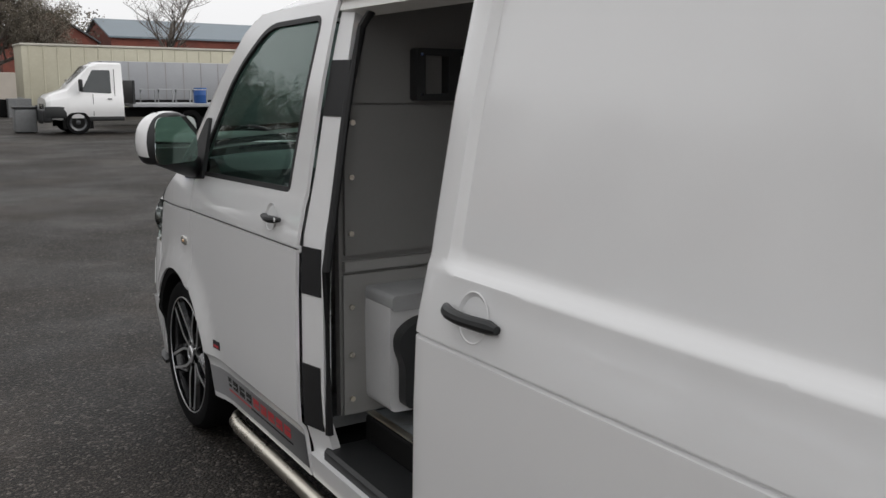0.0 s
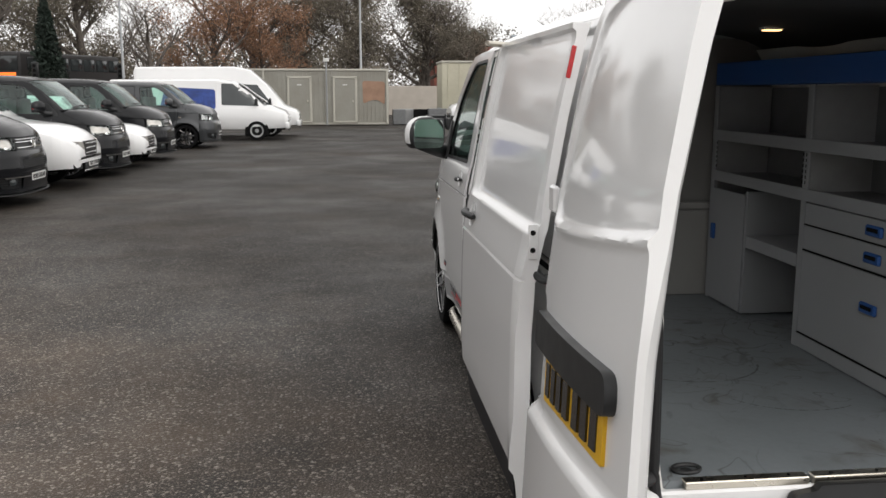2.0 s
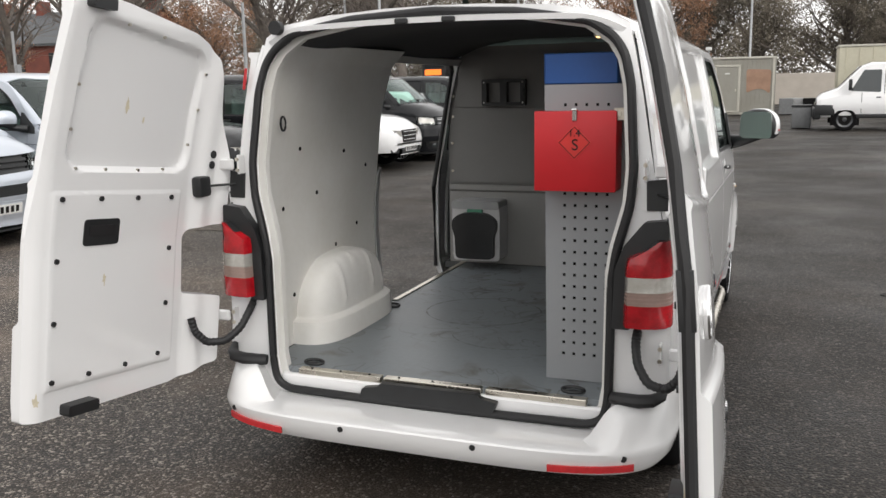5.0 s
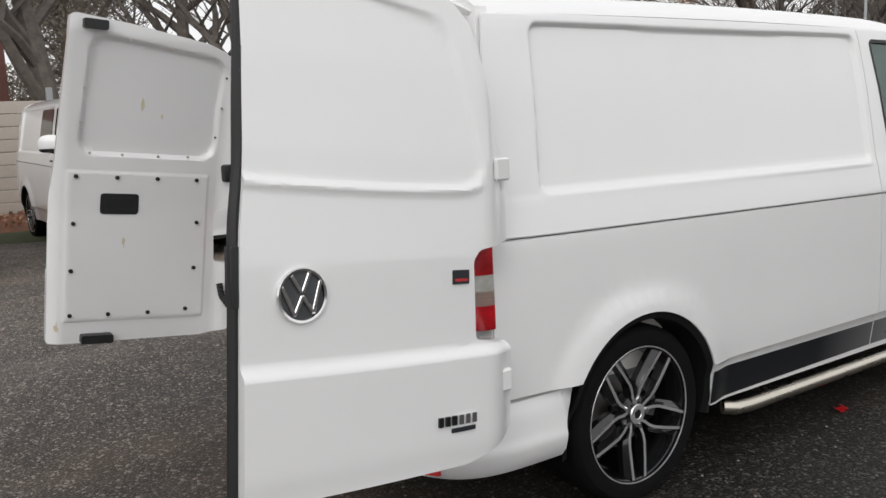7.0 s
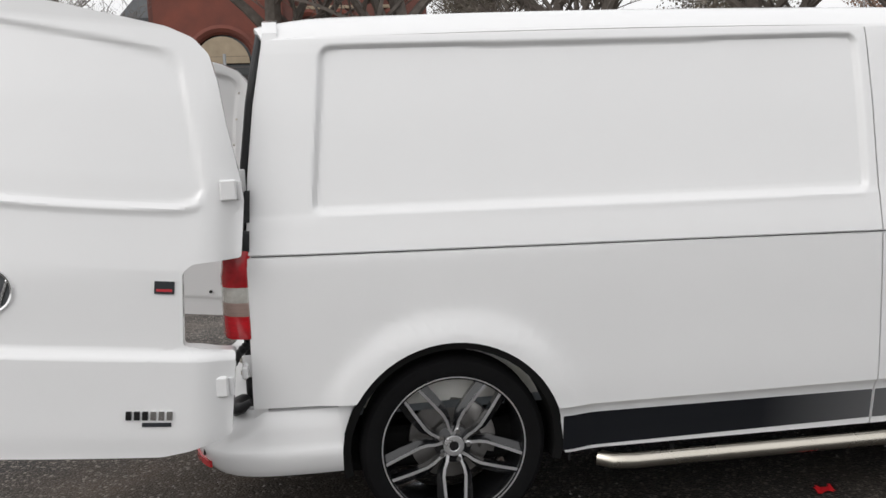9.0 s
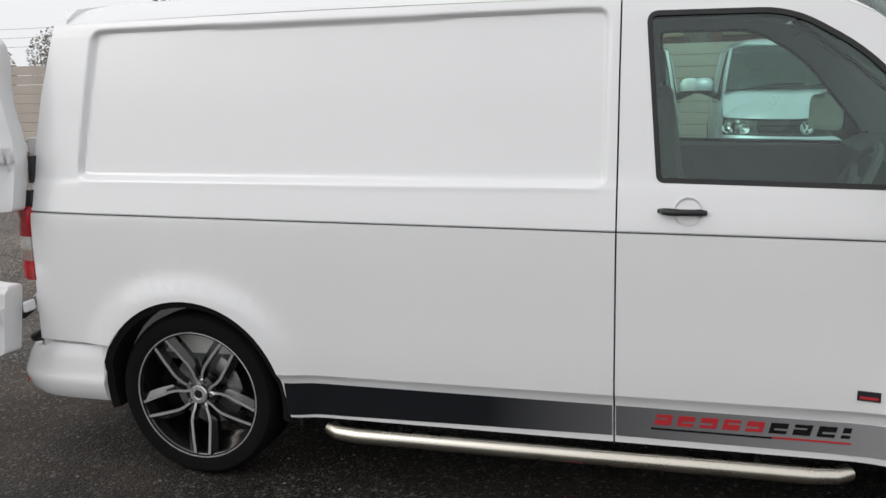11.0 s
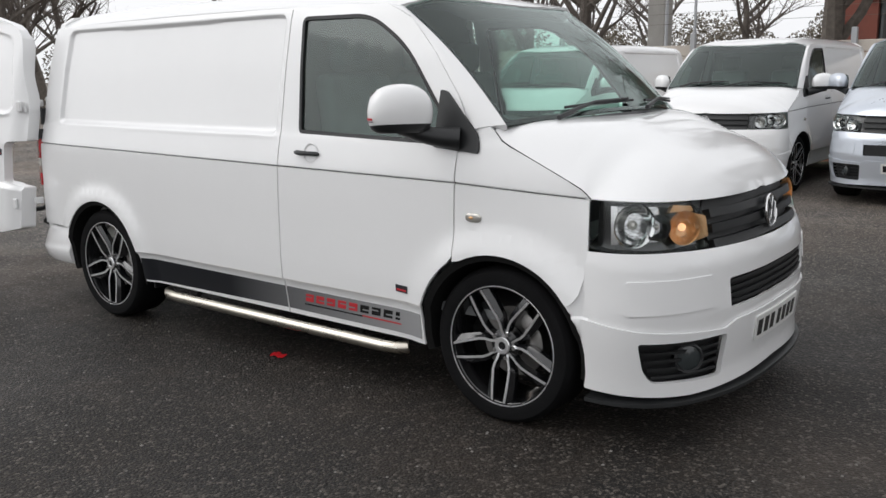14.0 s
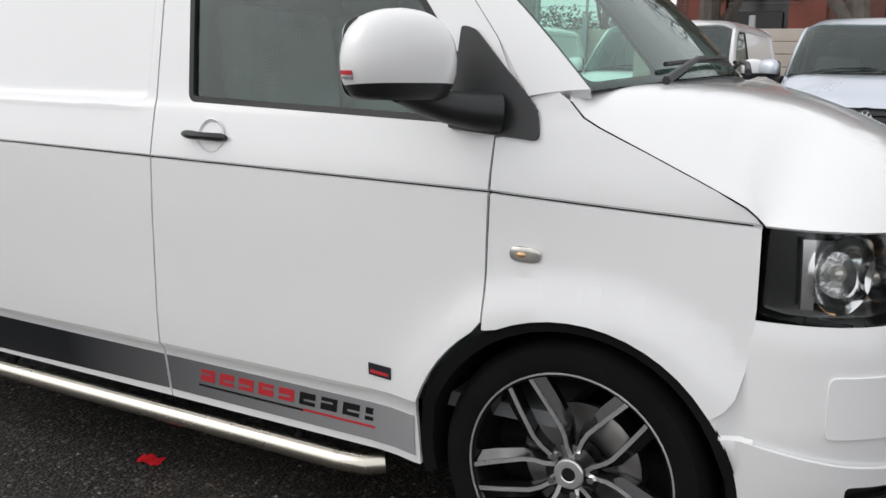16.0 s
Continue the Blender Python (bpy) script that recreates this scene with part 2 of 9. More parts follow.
def vinyl_material():
    """Grey vinyl with smudged dirt and thin curling scuffs."""
    m = material("grey_vinyl_floor", (0.195, 0.215, 0.228), 0.42, 0, 0.08, 2.2, 45, rvar=0.12, tint=(0.145, 0.162, 0.172))
    n, l = m.node_tree.nodes, m.node_tree.links
    b = n["Principled BSDF"]
    src = b.inputs["Base Color"].links[0].from_socket
    tc = n.new("ShaderNodeTexCoord")

    def noise_tex(scale, detail, distort=0.0):
        t = n.new("ShaderNodeTexNoise")
        t.inputs["Scale"].default_value, t.inputs["Detail"].default_value, t.inputs["Distortion"].default_value = scale, detail, distort
        l.new(tc.outputs["Object"], t.inputs["Vector"])
        return t.outputs["Fac"]

    def band(v, lo, hi):
        r = n.new("ShaderNodeMapRange")
        r.inputs[1].default_value, r.inputs[2].default_value = lo, hi
        l.new(v, r.inputs[0])
        return r.outputs[0]

    def op(kind, x, y):
        q = n.new("ShaderNodeMath")
        q.operation = kind
        for i, v in enumerate((x, y)):
            if isinstance(v, float):
                q.inputs[i].default_value = v
            else:
                l.new(v, q.inputs[i])
        return q.outputs[0]
    where = band(noise_tex(1.7, 3), 0.40, 0.60)
    line = op('ABSOLUTE', op('SUBTRACT', noise_tex(3.2, 2, 1.6), 0.5), 0.0)
    curls = op('MULTIPLY', band(line, 0.016, 0.003), where)
    smudge = op('MULTIPLY', band(noise_tex(7.0, 6, 0.6), 0.54, 0.72), where)
    for fac, amount, col in ((smudge, 0.85, (0.085, 0.075, 0.062)), (curls, 0.85, (0.06, 0.058, 0.055))):
        x = n.new("ShaderNodeMix")
        x.data_type = 'RGBA'
        l.new(op('MULTIPLY', fac, amount), x.inputs["Factor"])
        l.new(src, x.inputs[6])
        x.inputs[7].default_value = (*col, 1)
        src = x.outputs[2]
    l.new(src, b.inputs["Base Color"])
    return m


VINYL = vinyl_material()
SCUFF_SOFT = material("grey_scuff_mark", (0.085, 0.09, 0.092), 0.45, 0, 0.25, 30, 200)
LAMP_GLOW = glow_material("warm_lamp_lens", (1.0, 0.62, 0.26), 2.6)
SILVER_PLASTIC = material("silver_plastic", (0.62, 0.62, 0.62), 0.38, 0.1, 0.04, 8, 90)
GREEN_BADGE = material("green_badge", (0.10, 0.30, 0.20), 0.4, 0, 0.1, 20, 90)
LABEL_RED = material("orange_red_label", (0.62, 0.03, 0.025), 0.4, 0, 0.04, 20, 90)
DECAL_DARK = material("dark_decal_film", (0.018, 0.021, 0.026), 0.4, 0, 0.1, 8, 90)
DECAL_GREY = material("silver_decal_film", (0.23, 0.24, 0.25), 0.42, 0.2, 0.06, 8, 90)
DECAL_FADE = fade_material("fading_stripe_film", (0.010, 0.011, 0.014), (0.36, 0.36, 0.365), 1.2, 2.85)
DECAL_RED = material("red_decal_film", (0.50, 0.03, 0.04), 0.42, 0, 0.05, 8, 90)
PLATE_Y = material("yellow_plate", (0.70, 0.40, 0.015), 0.35, 0, 0.05, 8, 90)
PLATE_W = material("white_plate", (0.70, 0.70, 0.68), 0.35, 0, 0.05, 8, 90)
SEAT = material("grey_seat_fabric", (0.21, 0.213, 0.218), 0.85, 0, 0.12, 9, 60)
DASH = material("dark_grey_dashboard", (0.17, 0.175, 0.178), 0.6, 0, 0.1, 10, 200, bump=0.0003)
TRIM_GREY = material("grey_door_trim", (0.34, 0.345, 0.345), 0.6, 0, 0.08, 10, 200)
GLASS = glass_material("tinted_green_glass", (0.66, 0.88, 0.80))
GLASS_DARK = material("dark_tinted_glass", (0.035, 0.042, 0.044), 0.08, 0, 0.1, 3, 30, coat=0.5)
MIRROR = material("mirror_glass", (0.75, 0.80, 0.77), 0.03, 1.0, 0.02, 3, 30, rvar=0.01)
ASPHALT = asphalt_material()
STAIN = material("yellowed_smear", (0.62, 0.56, 0.42), 0.5, 0, 0.1, 30, 150)


# ---- mesh helpers ----
def link_mesh(name, bm, mat, parent=None, label="", smooth=True, angle=35):
    me = bpy.data.meshes.new(name)
    bmesh.ops.remove_doubles(bm, verts=bm.verts[:], dist=1e-5)
    bmesh.ops.recalc_face_normals(bm, faces=bm.faces[:])
    for e in bm.edges:
        e.smooth = not (len(e.link_faces) == 2 and e.calc_face_angle(0) > radians(angle))
    for fc in bm.faces:
        fc.smooth = smooth
    bm.to_mesh(me)
    bm.free()
    for one in (mat if isinstance(mat, (list, tuple)) else [mat]):
        me.materials.append(one)
    ob = new(name, me)
    if parent:
        ob.parent = parent
    if label:
        ob["label"] = label
    return ob


def part(name, bm, mat, parent, label="", **k):
    return link_mesh(name, bm, mat, parent, label, **k)


def thing(name, label, category, at=None, group="", kind=""):
    ob = new(name)
    ob.empty_display_size = 0.1
    if at is not None:
        ob.matrix_world = at
    return tagged(ob, label, category, group, kind)


def box(sx, sy, sz, c=(0, 0, 0), bevel=0.0, seg=1, bm=None, m=None):
    bm = bm or bmesh.new()
    mat = Matrix.Translation(c) @ Matrix.Diagonal((sx, sy, sz, 1))
    if m is not None:
        mat = m @ mat
    r = bmesh.ops.create_cube(bm, size=1, matrix=mat)
    if bevel:
        es = list({e for v in r["verts"] for e in v.link_edges})
        bmesh.ops.bevel(bm, geom=es, offset=bevel, segments=seg, affect='EDGES', profile=0.5)
    return bm


def cyl(r, h, c=(0, 0, 0), axis='Z', seg=20, r2=None, bm=None, m=None, bevel=0.0):
    bm = bm or bmesh.new()
    turn = {'Z': Matrix(), 'X': Matrix.Rotation(radians(90), 4, 'Y'), 'Y': Matrix.Rotation(radians(90), 4, 'X')}[axis]
    mat = Matrix.Translation(c) @ turn
    if m is not None:
        mat = m @ mat
    r = bmesh.ops.create_cone(bm, cap_ends=True, segments=seg, radius1=r, radius2=r if r2 is None else r2, depth=h, matrix=mat)
    if bevel:
        es = [e for e in {e for v in r["verts"] for e in v.link_edges} if abs(e.calc_face_angle(0)) > 1.0]
        bmesh.ops.bevel(bm, geom=es, offset=bevel, segments=2, affect='EDGES', profile=0.5)
    return bm


def tube(points, r, seg=8, closed=False, bm=None, flat=1.0):
    """A round bar along a line of points."""
    bm = bm or bmesh.new()
    pts = [Vector(p) for p in points]
    n = len(pts)
    rings = []
    up = Vector((0, 0, 1))
    for i, p in enumerate(pts):
        a = pts[(i - 1) % n] if closed or i else p
        b = pts[(i + 1) % n] if closed or i < n - 1 else p
        d = (b - a).normalized()
        side = d.cross(up)
        if side.length < 1e-3:
            side = d.cross(Vector((1, 0, 0)))
        side.normalize()
        nor = side.cross(d).normalized()
        rr = r[i] if isinstance(r, (list, tuple)) else r
        rings.append([bm.verts.new(p + side * (math.cos(t) * rr) + nor * (math.sin(t) * rr * flat)) for t in [2 * math.pi * k / seg for k in range(seg)]])
    for i in range(n if closed else n - 1):
        a, b = rings[i], rings[(i + 1) % n]
        for k in range(seg):
            bm.faces.new((a[k], a[(k + 1) % seg], b[(k + 1) % seg], b[k]))
    if not closed:
        bm.faces.new(rings[0][::-1])
        bm.faces.new(rings[-1])
    return bm


def lathe(profile, axis='X', seg=48, bm=None, closed=False):
    """Turns a profile of (radius, offset along the axis) round that axis."""
    bm = bm or bmesh.new()
    rings = []
    for k in range(seg):
        t = 2 * math.pi * k / seg
        c, s = math.cos(t), math.sin(t)
        rings.append([bm.verts.new({'X': (o, r * c, r * s), 'Y': (r * s, o, r * c), 'Z': (r * c, r * s, o)}[axis]) for r, o in profile])
    m = len(profile)
    for k in range(seg):
        a, b = rings[k], rings[(k + 1) % seg]
        for j in range(m if closed else m - 1):
            bm.faces.new((a[j], a[(j + 1) % m], b[(j + 1) % m], b[j]))
    return bm


def rounded(points, radius, seg=5):
    """A polygon with its corners rounded; radius is one number or one per corner."""
    out, n = [], len(points)
    for i, p in enumerate(points):
        r = radius[i] if isinstance(radius, (list, tuple)) else radius
        p = Vector((p[0], p[1]))
        if r <= 0:
            out.append(p)
            continue
        a, b = Vector(points[i - 1][:2]) - p, Vector(points[(i + 1) % n][:2]) - p
        d = min(r, a.length * 0.49, b.length * 0.49)
        s, e = p + a.normalized() * d, p + b.normalized() * d
        for k in range(seg + 1):
            t = k / seg
            out.append(s * (1 - t) ** 2 + p * 2 * t * (1 - t) + e * t * t)
    return out


def arc(cx, cz, r, a0, a1, n=18):
    return [Vector((cx + r * math.cos(radians(a0 + (a1 - a0) * k / n)), cz + r * math.sin(radians(a0 + (a1 - a0) * k / n)))) for k in range(n + 1)]


def sheet(outline, holes, place, cuts_u=(), cuts_v=(), thick=0.0, lines=(), bm=None, under=None):
    """A curved panel: a flat outline with holes, cut into a fine mesh and laid onto the surface place(u, v)."""
    bm = bm or bmesh.new()
    edges = []
    for loop in [outline, *holes]:
        vs = [bm.verts.new((p[0], p[1], 0)) for p in loop]
        edges += [bm.edges.new((vs[i], vs[(i + 1) % len(vs)])) for i in range(len(vs))]
    bmesh.ops.triangle_fill(bm, use_beauty=True, use_dissolve=False, edges=edges)

    def cut(co, no):
        bmesh.ops.bisect_plane(bm, geom=bm.verts[:] + bm.edges[:] + bm.faces[:], plane_co=co, plane_no=no, dist=1e-6)
    for u in cuts_u:
        cut((u, 0, 0), (1, 0, 0))
    for v in cuts_v:
        cut((0, v, 0), (0, 1, 0))
    for (u, v), (nu, nv) in lines:
        cut((u, v, 0), (nu, nv, 0))
    for fc in bm.faces[:]:
        fc.normal_update()
        if fc.normal.z < 0:
            fc.normal_flip()
    flat_uv = {v: (v.co.x, v.co.y) for v in bm.verts}
    for v in bm.verts:
        v.co = place(*flat_uv[v])
    if not thick and under is None:
        return bm
    bm.normal_update()
    rim = [e for e in bm.edges if len(e.link_faces) == 1]
    twin = {v: bm.verts.new(under(*flat_uv[v]) if under else v.co + v.normal * thick) for v in list(flat_uv)}
    walls = []
    for e in rim:
        fc = e.link_faces[0]
        vs = list(fc.verts)
        i = vs.index(e.verts[0])
        a, b = (e.verts[0], e.verts[1]) if vs[(i + 1) % len(vs)] is e.verts[1] else (e.verts[1], e.verts[0])
        walls.append((b, a, twin[a], twin[b]))
    backs = [[twin[v] for v in reversed(fc.verts)] for fc in bm.faces]
    for vs in walls + backs:
        try:
            bm.faces.new(vs)
        except ValueError:
            pass
    return bm


def steps(a, b, d):
    n = max(1, round(abs(b - a) / d))
    return [a + (b - a) * k / n for k in range(1, n)]


def smooth01(x):
    x = min(max(x, 0.0), 1.0)
    return x * x * (3 - 2 * x)


# ---- the shape of the panel van: x across, y ahead from the rear axle, z up ----
SIDE_Z = [0.20, 0.285, 0.43, 0.455, 0.475, 0.56, 0.90, 1.06, 1.09, 1.20, 1.225, 1.30, 1.55, 1.775, 1.815, 1.85]
SIDE_X = [0.872, 0.889, 0.908, 0.915, 0.931, 0.936, 0.934, 0.928, 0.924, 0.900, 0.891, 0.879, 0.836, 0.786, 0.774, 0.758]


def belt(y):
    """Height of the long groove below the windows."""
    return 1.088 - 0.0145 * (y + 0.69) - 0.035 * max(0.0, y - 2.78)


def inside_round(u, v, u0, u1, v0, v1, r):
    """Depth inside a rectangle with rounded corners."""
    du, dv = max(u0 + r - u, u - u1 + r, 0.0), max(v0 + r - v, v - v1 + r, 0.0)
    if du > 0 and dv > 0:
        return r - math.hypot(du, dv)
    return min(u - u0, u1 - u, v - v0, v1 - v)


def side_x(y, z, recess=True, span=(-0.445, 1.66)):
    """Half width of the body at a place on its side."""
    x = float(np.interp(z, SIDE_Z, SIDE_X))
    if y > 2.7:
        x -= 0.055 * ((y - 2.7) / 0.7) ** 2 * (0.4 + 0.6 * smooth01((z - 0.5) / 0.6))
    if y < -0.35:
        x -= 0.022 * ((-0.35 - y) / 0.37) ** 2
    if recess:
        # long sunk panel between the belt and the roof
        lo = 1.206 - 0.008 * (y - 0.6)
        y0 = span[0] + 0.10 * (z - 1.25)
        depth = inside_round(y, z, y0, span[1], lo, 1.806, 0.05)
        k = smooth01(depth / (0.030 if z - lo < min(y - y0, span[1] - y) else 0.022))
        x -= 0.022 * k
        x += 0.003 * math.exp(-((z - lo - 0.002) / 0.012) ** 2) * smooth01((y - span[0]) / 0.05) * smooth01((span[1] - y) / 0.05)
        # swelling round the wheels
    for cy in (0.0, 3.0):
        r = math.hypot(y - cy, (z - 0.345))
        if z < 0.95:
            x += 0.024 * smooth01((0.545 - r) / 0.125) * smooth01((0.95 - z) / 0.2)
    d = abs(z - belt(y))
    x -= 0.010 * min(1.0, max(0.0, 2.0 - d / 0.003))
    return x


def side_map(sign, off=0.0, recess=True, span=(-0.445, 1.66)):
    return lambda y, z: Vector((sign * (side_x(y, z, recess, span) + off), y, z))


ARCH_R = 0.405
Y_SEAM = 1.662          # front door, rear edge
Y_WING = 2.778          # front door, front edge
GAPW = 0.003
LEDGE_LINES = [((0.6, 1.206 + o), (0.008, 1.0)) for o in (-0.012, -0.004, 0.002, 0.008, 0.015, 0.022, 0.031)]
WING_LINES = [((2.78, belt(2.78) + o), (0.0495, 1.0)) for o in (-0.0065, -0.006, -0.003, 0.003, 0.006, 0.0065)]
BELT_LINES = [((0.6, belt(0.6) + o), (0.0145, 1.0)) for o in (-0.0065, -0.006, -0.003, 0.003, 0.006, 0.0065)]


def rear_edge(z):
    return float(np.interp(z, [0.3, 0.56, 1.06, 1.35, 1.60, 1.84], [-0.705, -0.705, -0.697, -0.675, -0.640, -0.592]))


def arch_line(cy, z0, r=ARCH_R):
    """The edge of a wheel arch over the height z0, from its rear foot to its front foot."""
    a = math.degrees(math.asin((z0 - 0.345) / r))
    return arc(cy, 0.345, r, 180 - a, a, 26)


def quarter_panel(sign, y_front, parent, paint, label=""):
    """Rear side panel with the wheel arch cut out."""
    zt = 1.824
    back = [(rear_edge(z), z) for z in (zt, 1.7, 1.55, 1.35, 1.2, 1.06, 0.8, 0.552)]
    arch_r = [(-0.349, 0.552), *[(p.x, p.y) for p in arch_line(0, 0.44) if p.x > 0 or p.y > 0.556], (0.415, 0.288)]
    outline = [*back, *arch_r, (y_front, 0.285), (y_front, zt)]
    near = [1.25, 1.265, 1.28, 1.76, 1.775, 1.782, 1.787, 1.792, 1.797, 1.801, 1.806, 1.812]
    ys = steps(-0.70, y_front, 0.055) + steps(-0.48, -0.38, 0.009) + [1.595, 1.60, 1.606, 1.612, 1.618, 1.624, 1.63, 1.64, 1.65]
    zs = steps(0.285, zt, 0.05) + near + [0.43, 0.455, 0.475]
    bm = sheet(outline, [], side_map(sign, 0, True, (-0.468, min(1.66, y_front - 0.03))), [y for y in ys if y < y_front], [z for z in zs if not 1.185 < z < 1.245], -0.012 * sign, BELT_LINES + LEDGE_LINES)
    return part("side_panel", bm, paint, parent, label)


WINDOW = rounded([(1.797, 1.226), (1.752, 1.776), (2.20, 1.770), (2.44, 1.625), (2.70, 1.30), (2.765, 1.20)], [0.02, 0.035, 0.10, 0.12, 0.04, 0.02], 6)


def inset(loop, d):
    """The loop drawn in by d."""
    n = len(loop)
    out = []
    area = sum(loop[i - 1][0] * loop[i][1] - loop[i][0] * loop[i - 1][1] for i in range(n))
    s = 1 if area > 0 else -1
    for i in range(n):
        a, b, c = Vector(loop[i - 1][:2]), Vector(loop[i][:2]), Vector(loop[(i + 1) % n][:2])
        e1, e2 = (b - a), (c - b)
        if e1.length < 1e-6 or e2.length < 1e-6:
            out.append(b)
            continue
        e1.normalize()
        e2.normalize()
        nn = Vector((-(e1.y + e2.y), e1.x + e2.x)) * s
        if nn.length > 1e-6:
            nn.normalize()
        out.append(b + nn * d)
    return out


def ring_sheet(loop, w, place, thick):
    """A frame of width w along the inside of a loop."""
    return sheet(loop, [inset(loop, w)], place, steps(-1.2, 3.9, 0.06), steps(0.2, 2.0, 0.06), thick)


def front_door(sign, parent, paint):
    """Cab door with window, frame, handle and inner trim."""
    arch = [(p.x, p.y) for p in arch_line(3.0, 0.44, 0.425) if p.x < 2.776]
    top = [(2.30, 1.815), (2.45, 1.745), (2.60, 1.60), (2.76, 1.40), (2.87, 1.235)]
    outline = [(Y_SEAM + GAPW, 0.285), (2.590, 0.282), *arch, (2.776, 0.72), (2.774, 1.03), (2.778, 1.17), *[(2.860, 1.195)], *top[::-1][1:], (2.12, 1.824), (Y_SEAM + GAPW, 1.824)]
    flat = side_map(sign, 0.0, False)
    bm = sheet(outline, [inset(WINDOW, -0.005)], flat, steps(1.66, 2.87, 0.06), steps(0.285, 1.82, 0.05) + [0.43, 0.455, 0.475, 1.19, 1.21], -0.012 * sign, BELT_LINES)
    door = part("front_door", bm, paint, parent)
    part("window_frame", ring_sheet(inset(WINDOW, -0.007), 0.017, side_map(sign, 0.001, False), -0.012 * sign), RUBBER, door, "black rubber window surround")
    pane = part("window_pane", sheet(inset(WINDOW, 0.004), [], side_map(sign, -0.010, False), steps(1.7, 2.8, 0.12), steps(1.2, 1.8, 0.12)), GLASS, door, "green tinted side window glass")
    pane.visible_shadow = False
    # inner trim
    trim = [(1.72, 0.50), (2.52, 0.50), (2.70, 0.95), (2.72, 1.19), (1.76, 1.19)]
    part("door_trim", sheet(rounded(trim, 0.06), [], lambda y, z: Vector((sign * (side_x(y, z, False) - 0.075), y, z)), steps(1.7, 2.7, 0.2), steps(0.5, 1.2, 0.2), -0.02), TRIM_GREY, door, "grey plastic inner door trim")
    # handle: round dished cup and a black grip
    cup = lathe([(0.0001, -0.009), (0.02, -0.010), (0.036, -0.006), (0.046, 0.0015), (0.049, 0.0005)], 'X', 28)
    for v in cup.verts:
        v.co = Vector((sign * (side_x(1.895, 1.128, False) + v.co.x + 0.003 + (1.128 - v.co.z - 1.128) * 0.14), 1.895 + v.co.y, 1.128 + v.co.z))
    part("handle_cup", cup, paint, door)
    grip = bmesh.new()
    pts = []
    for k in range(9):
        t = k / 8
        y = 1.800 + 0.155 * t
        pts.append((sign * (side_x(y, 1.128, False) + 0.010 + 0.020 * math.sin(math.pi * min(1, t * 1.15) ** 0.8)), y, 1.130 - 0.006 * t))
    tube(pts, [0.008, 0.0125, 0.0135, 0.013, 0.012, 0.012, 0.012, 0.0125, 0.008], 10, bm=grip, flat=0.95)
    g = part("door_handle", grip, PLASTIC, door, "black plastic door handle")
    part("lock", cyl(0.008, 0.006, (sign * (side_x(1.81, 1.13, False) + 0.026), 1.812, 1.130), 'X', 14), CHROME, g)
    return door


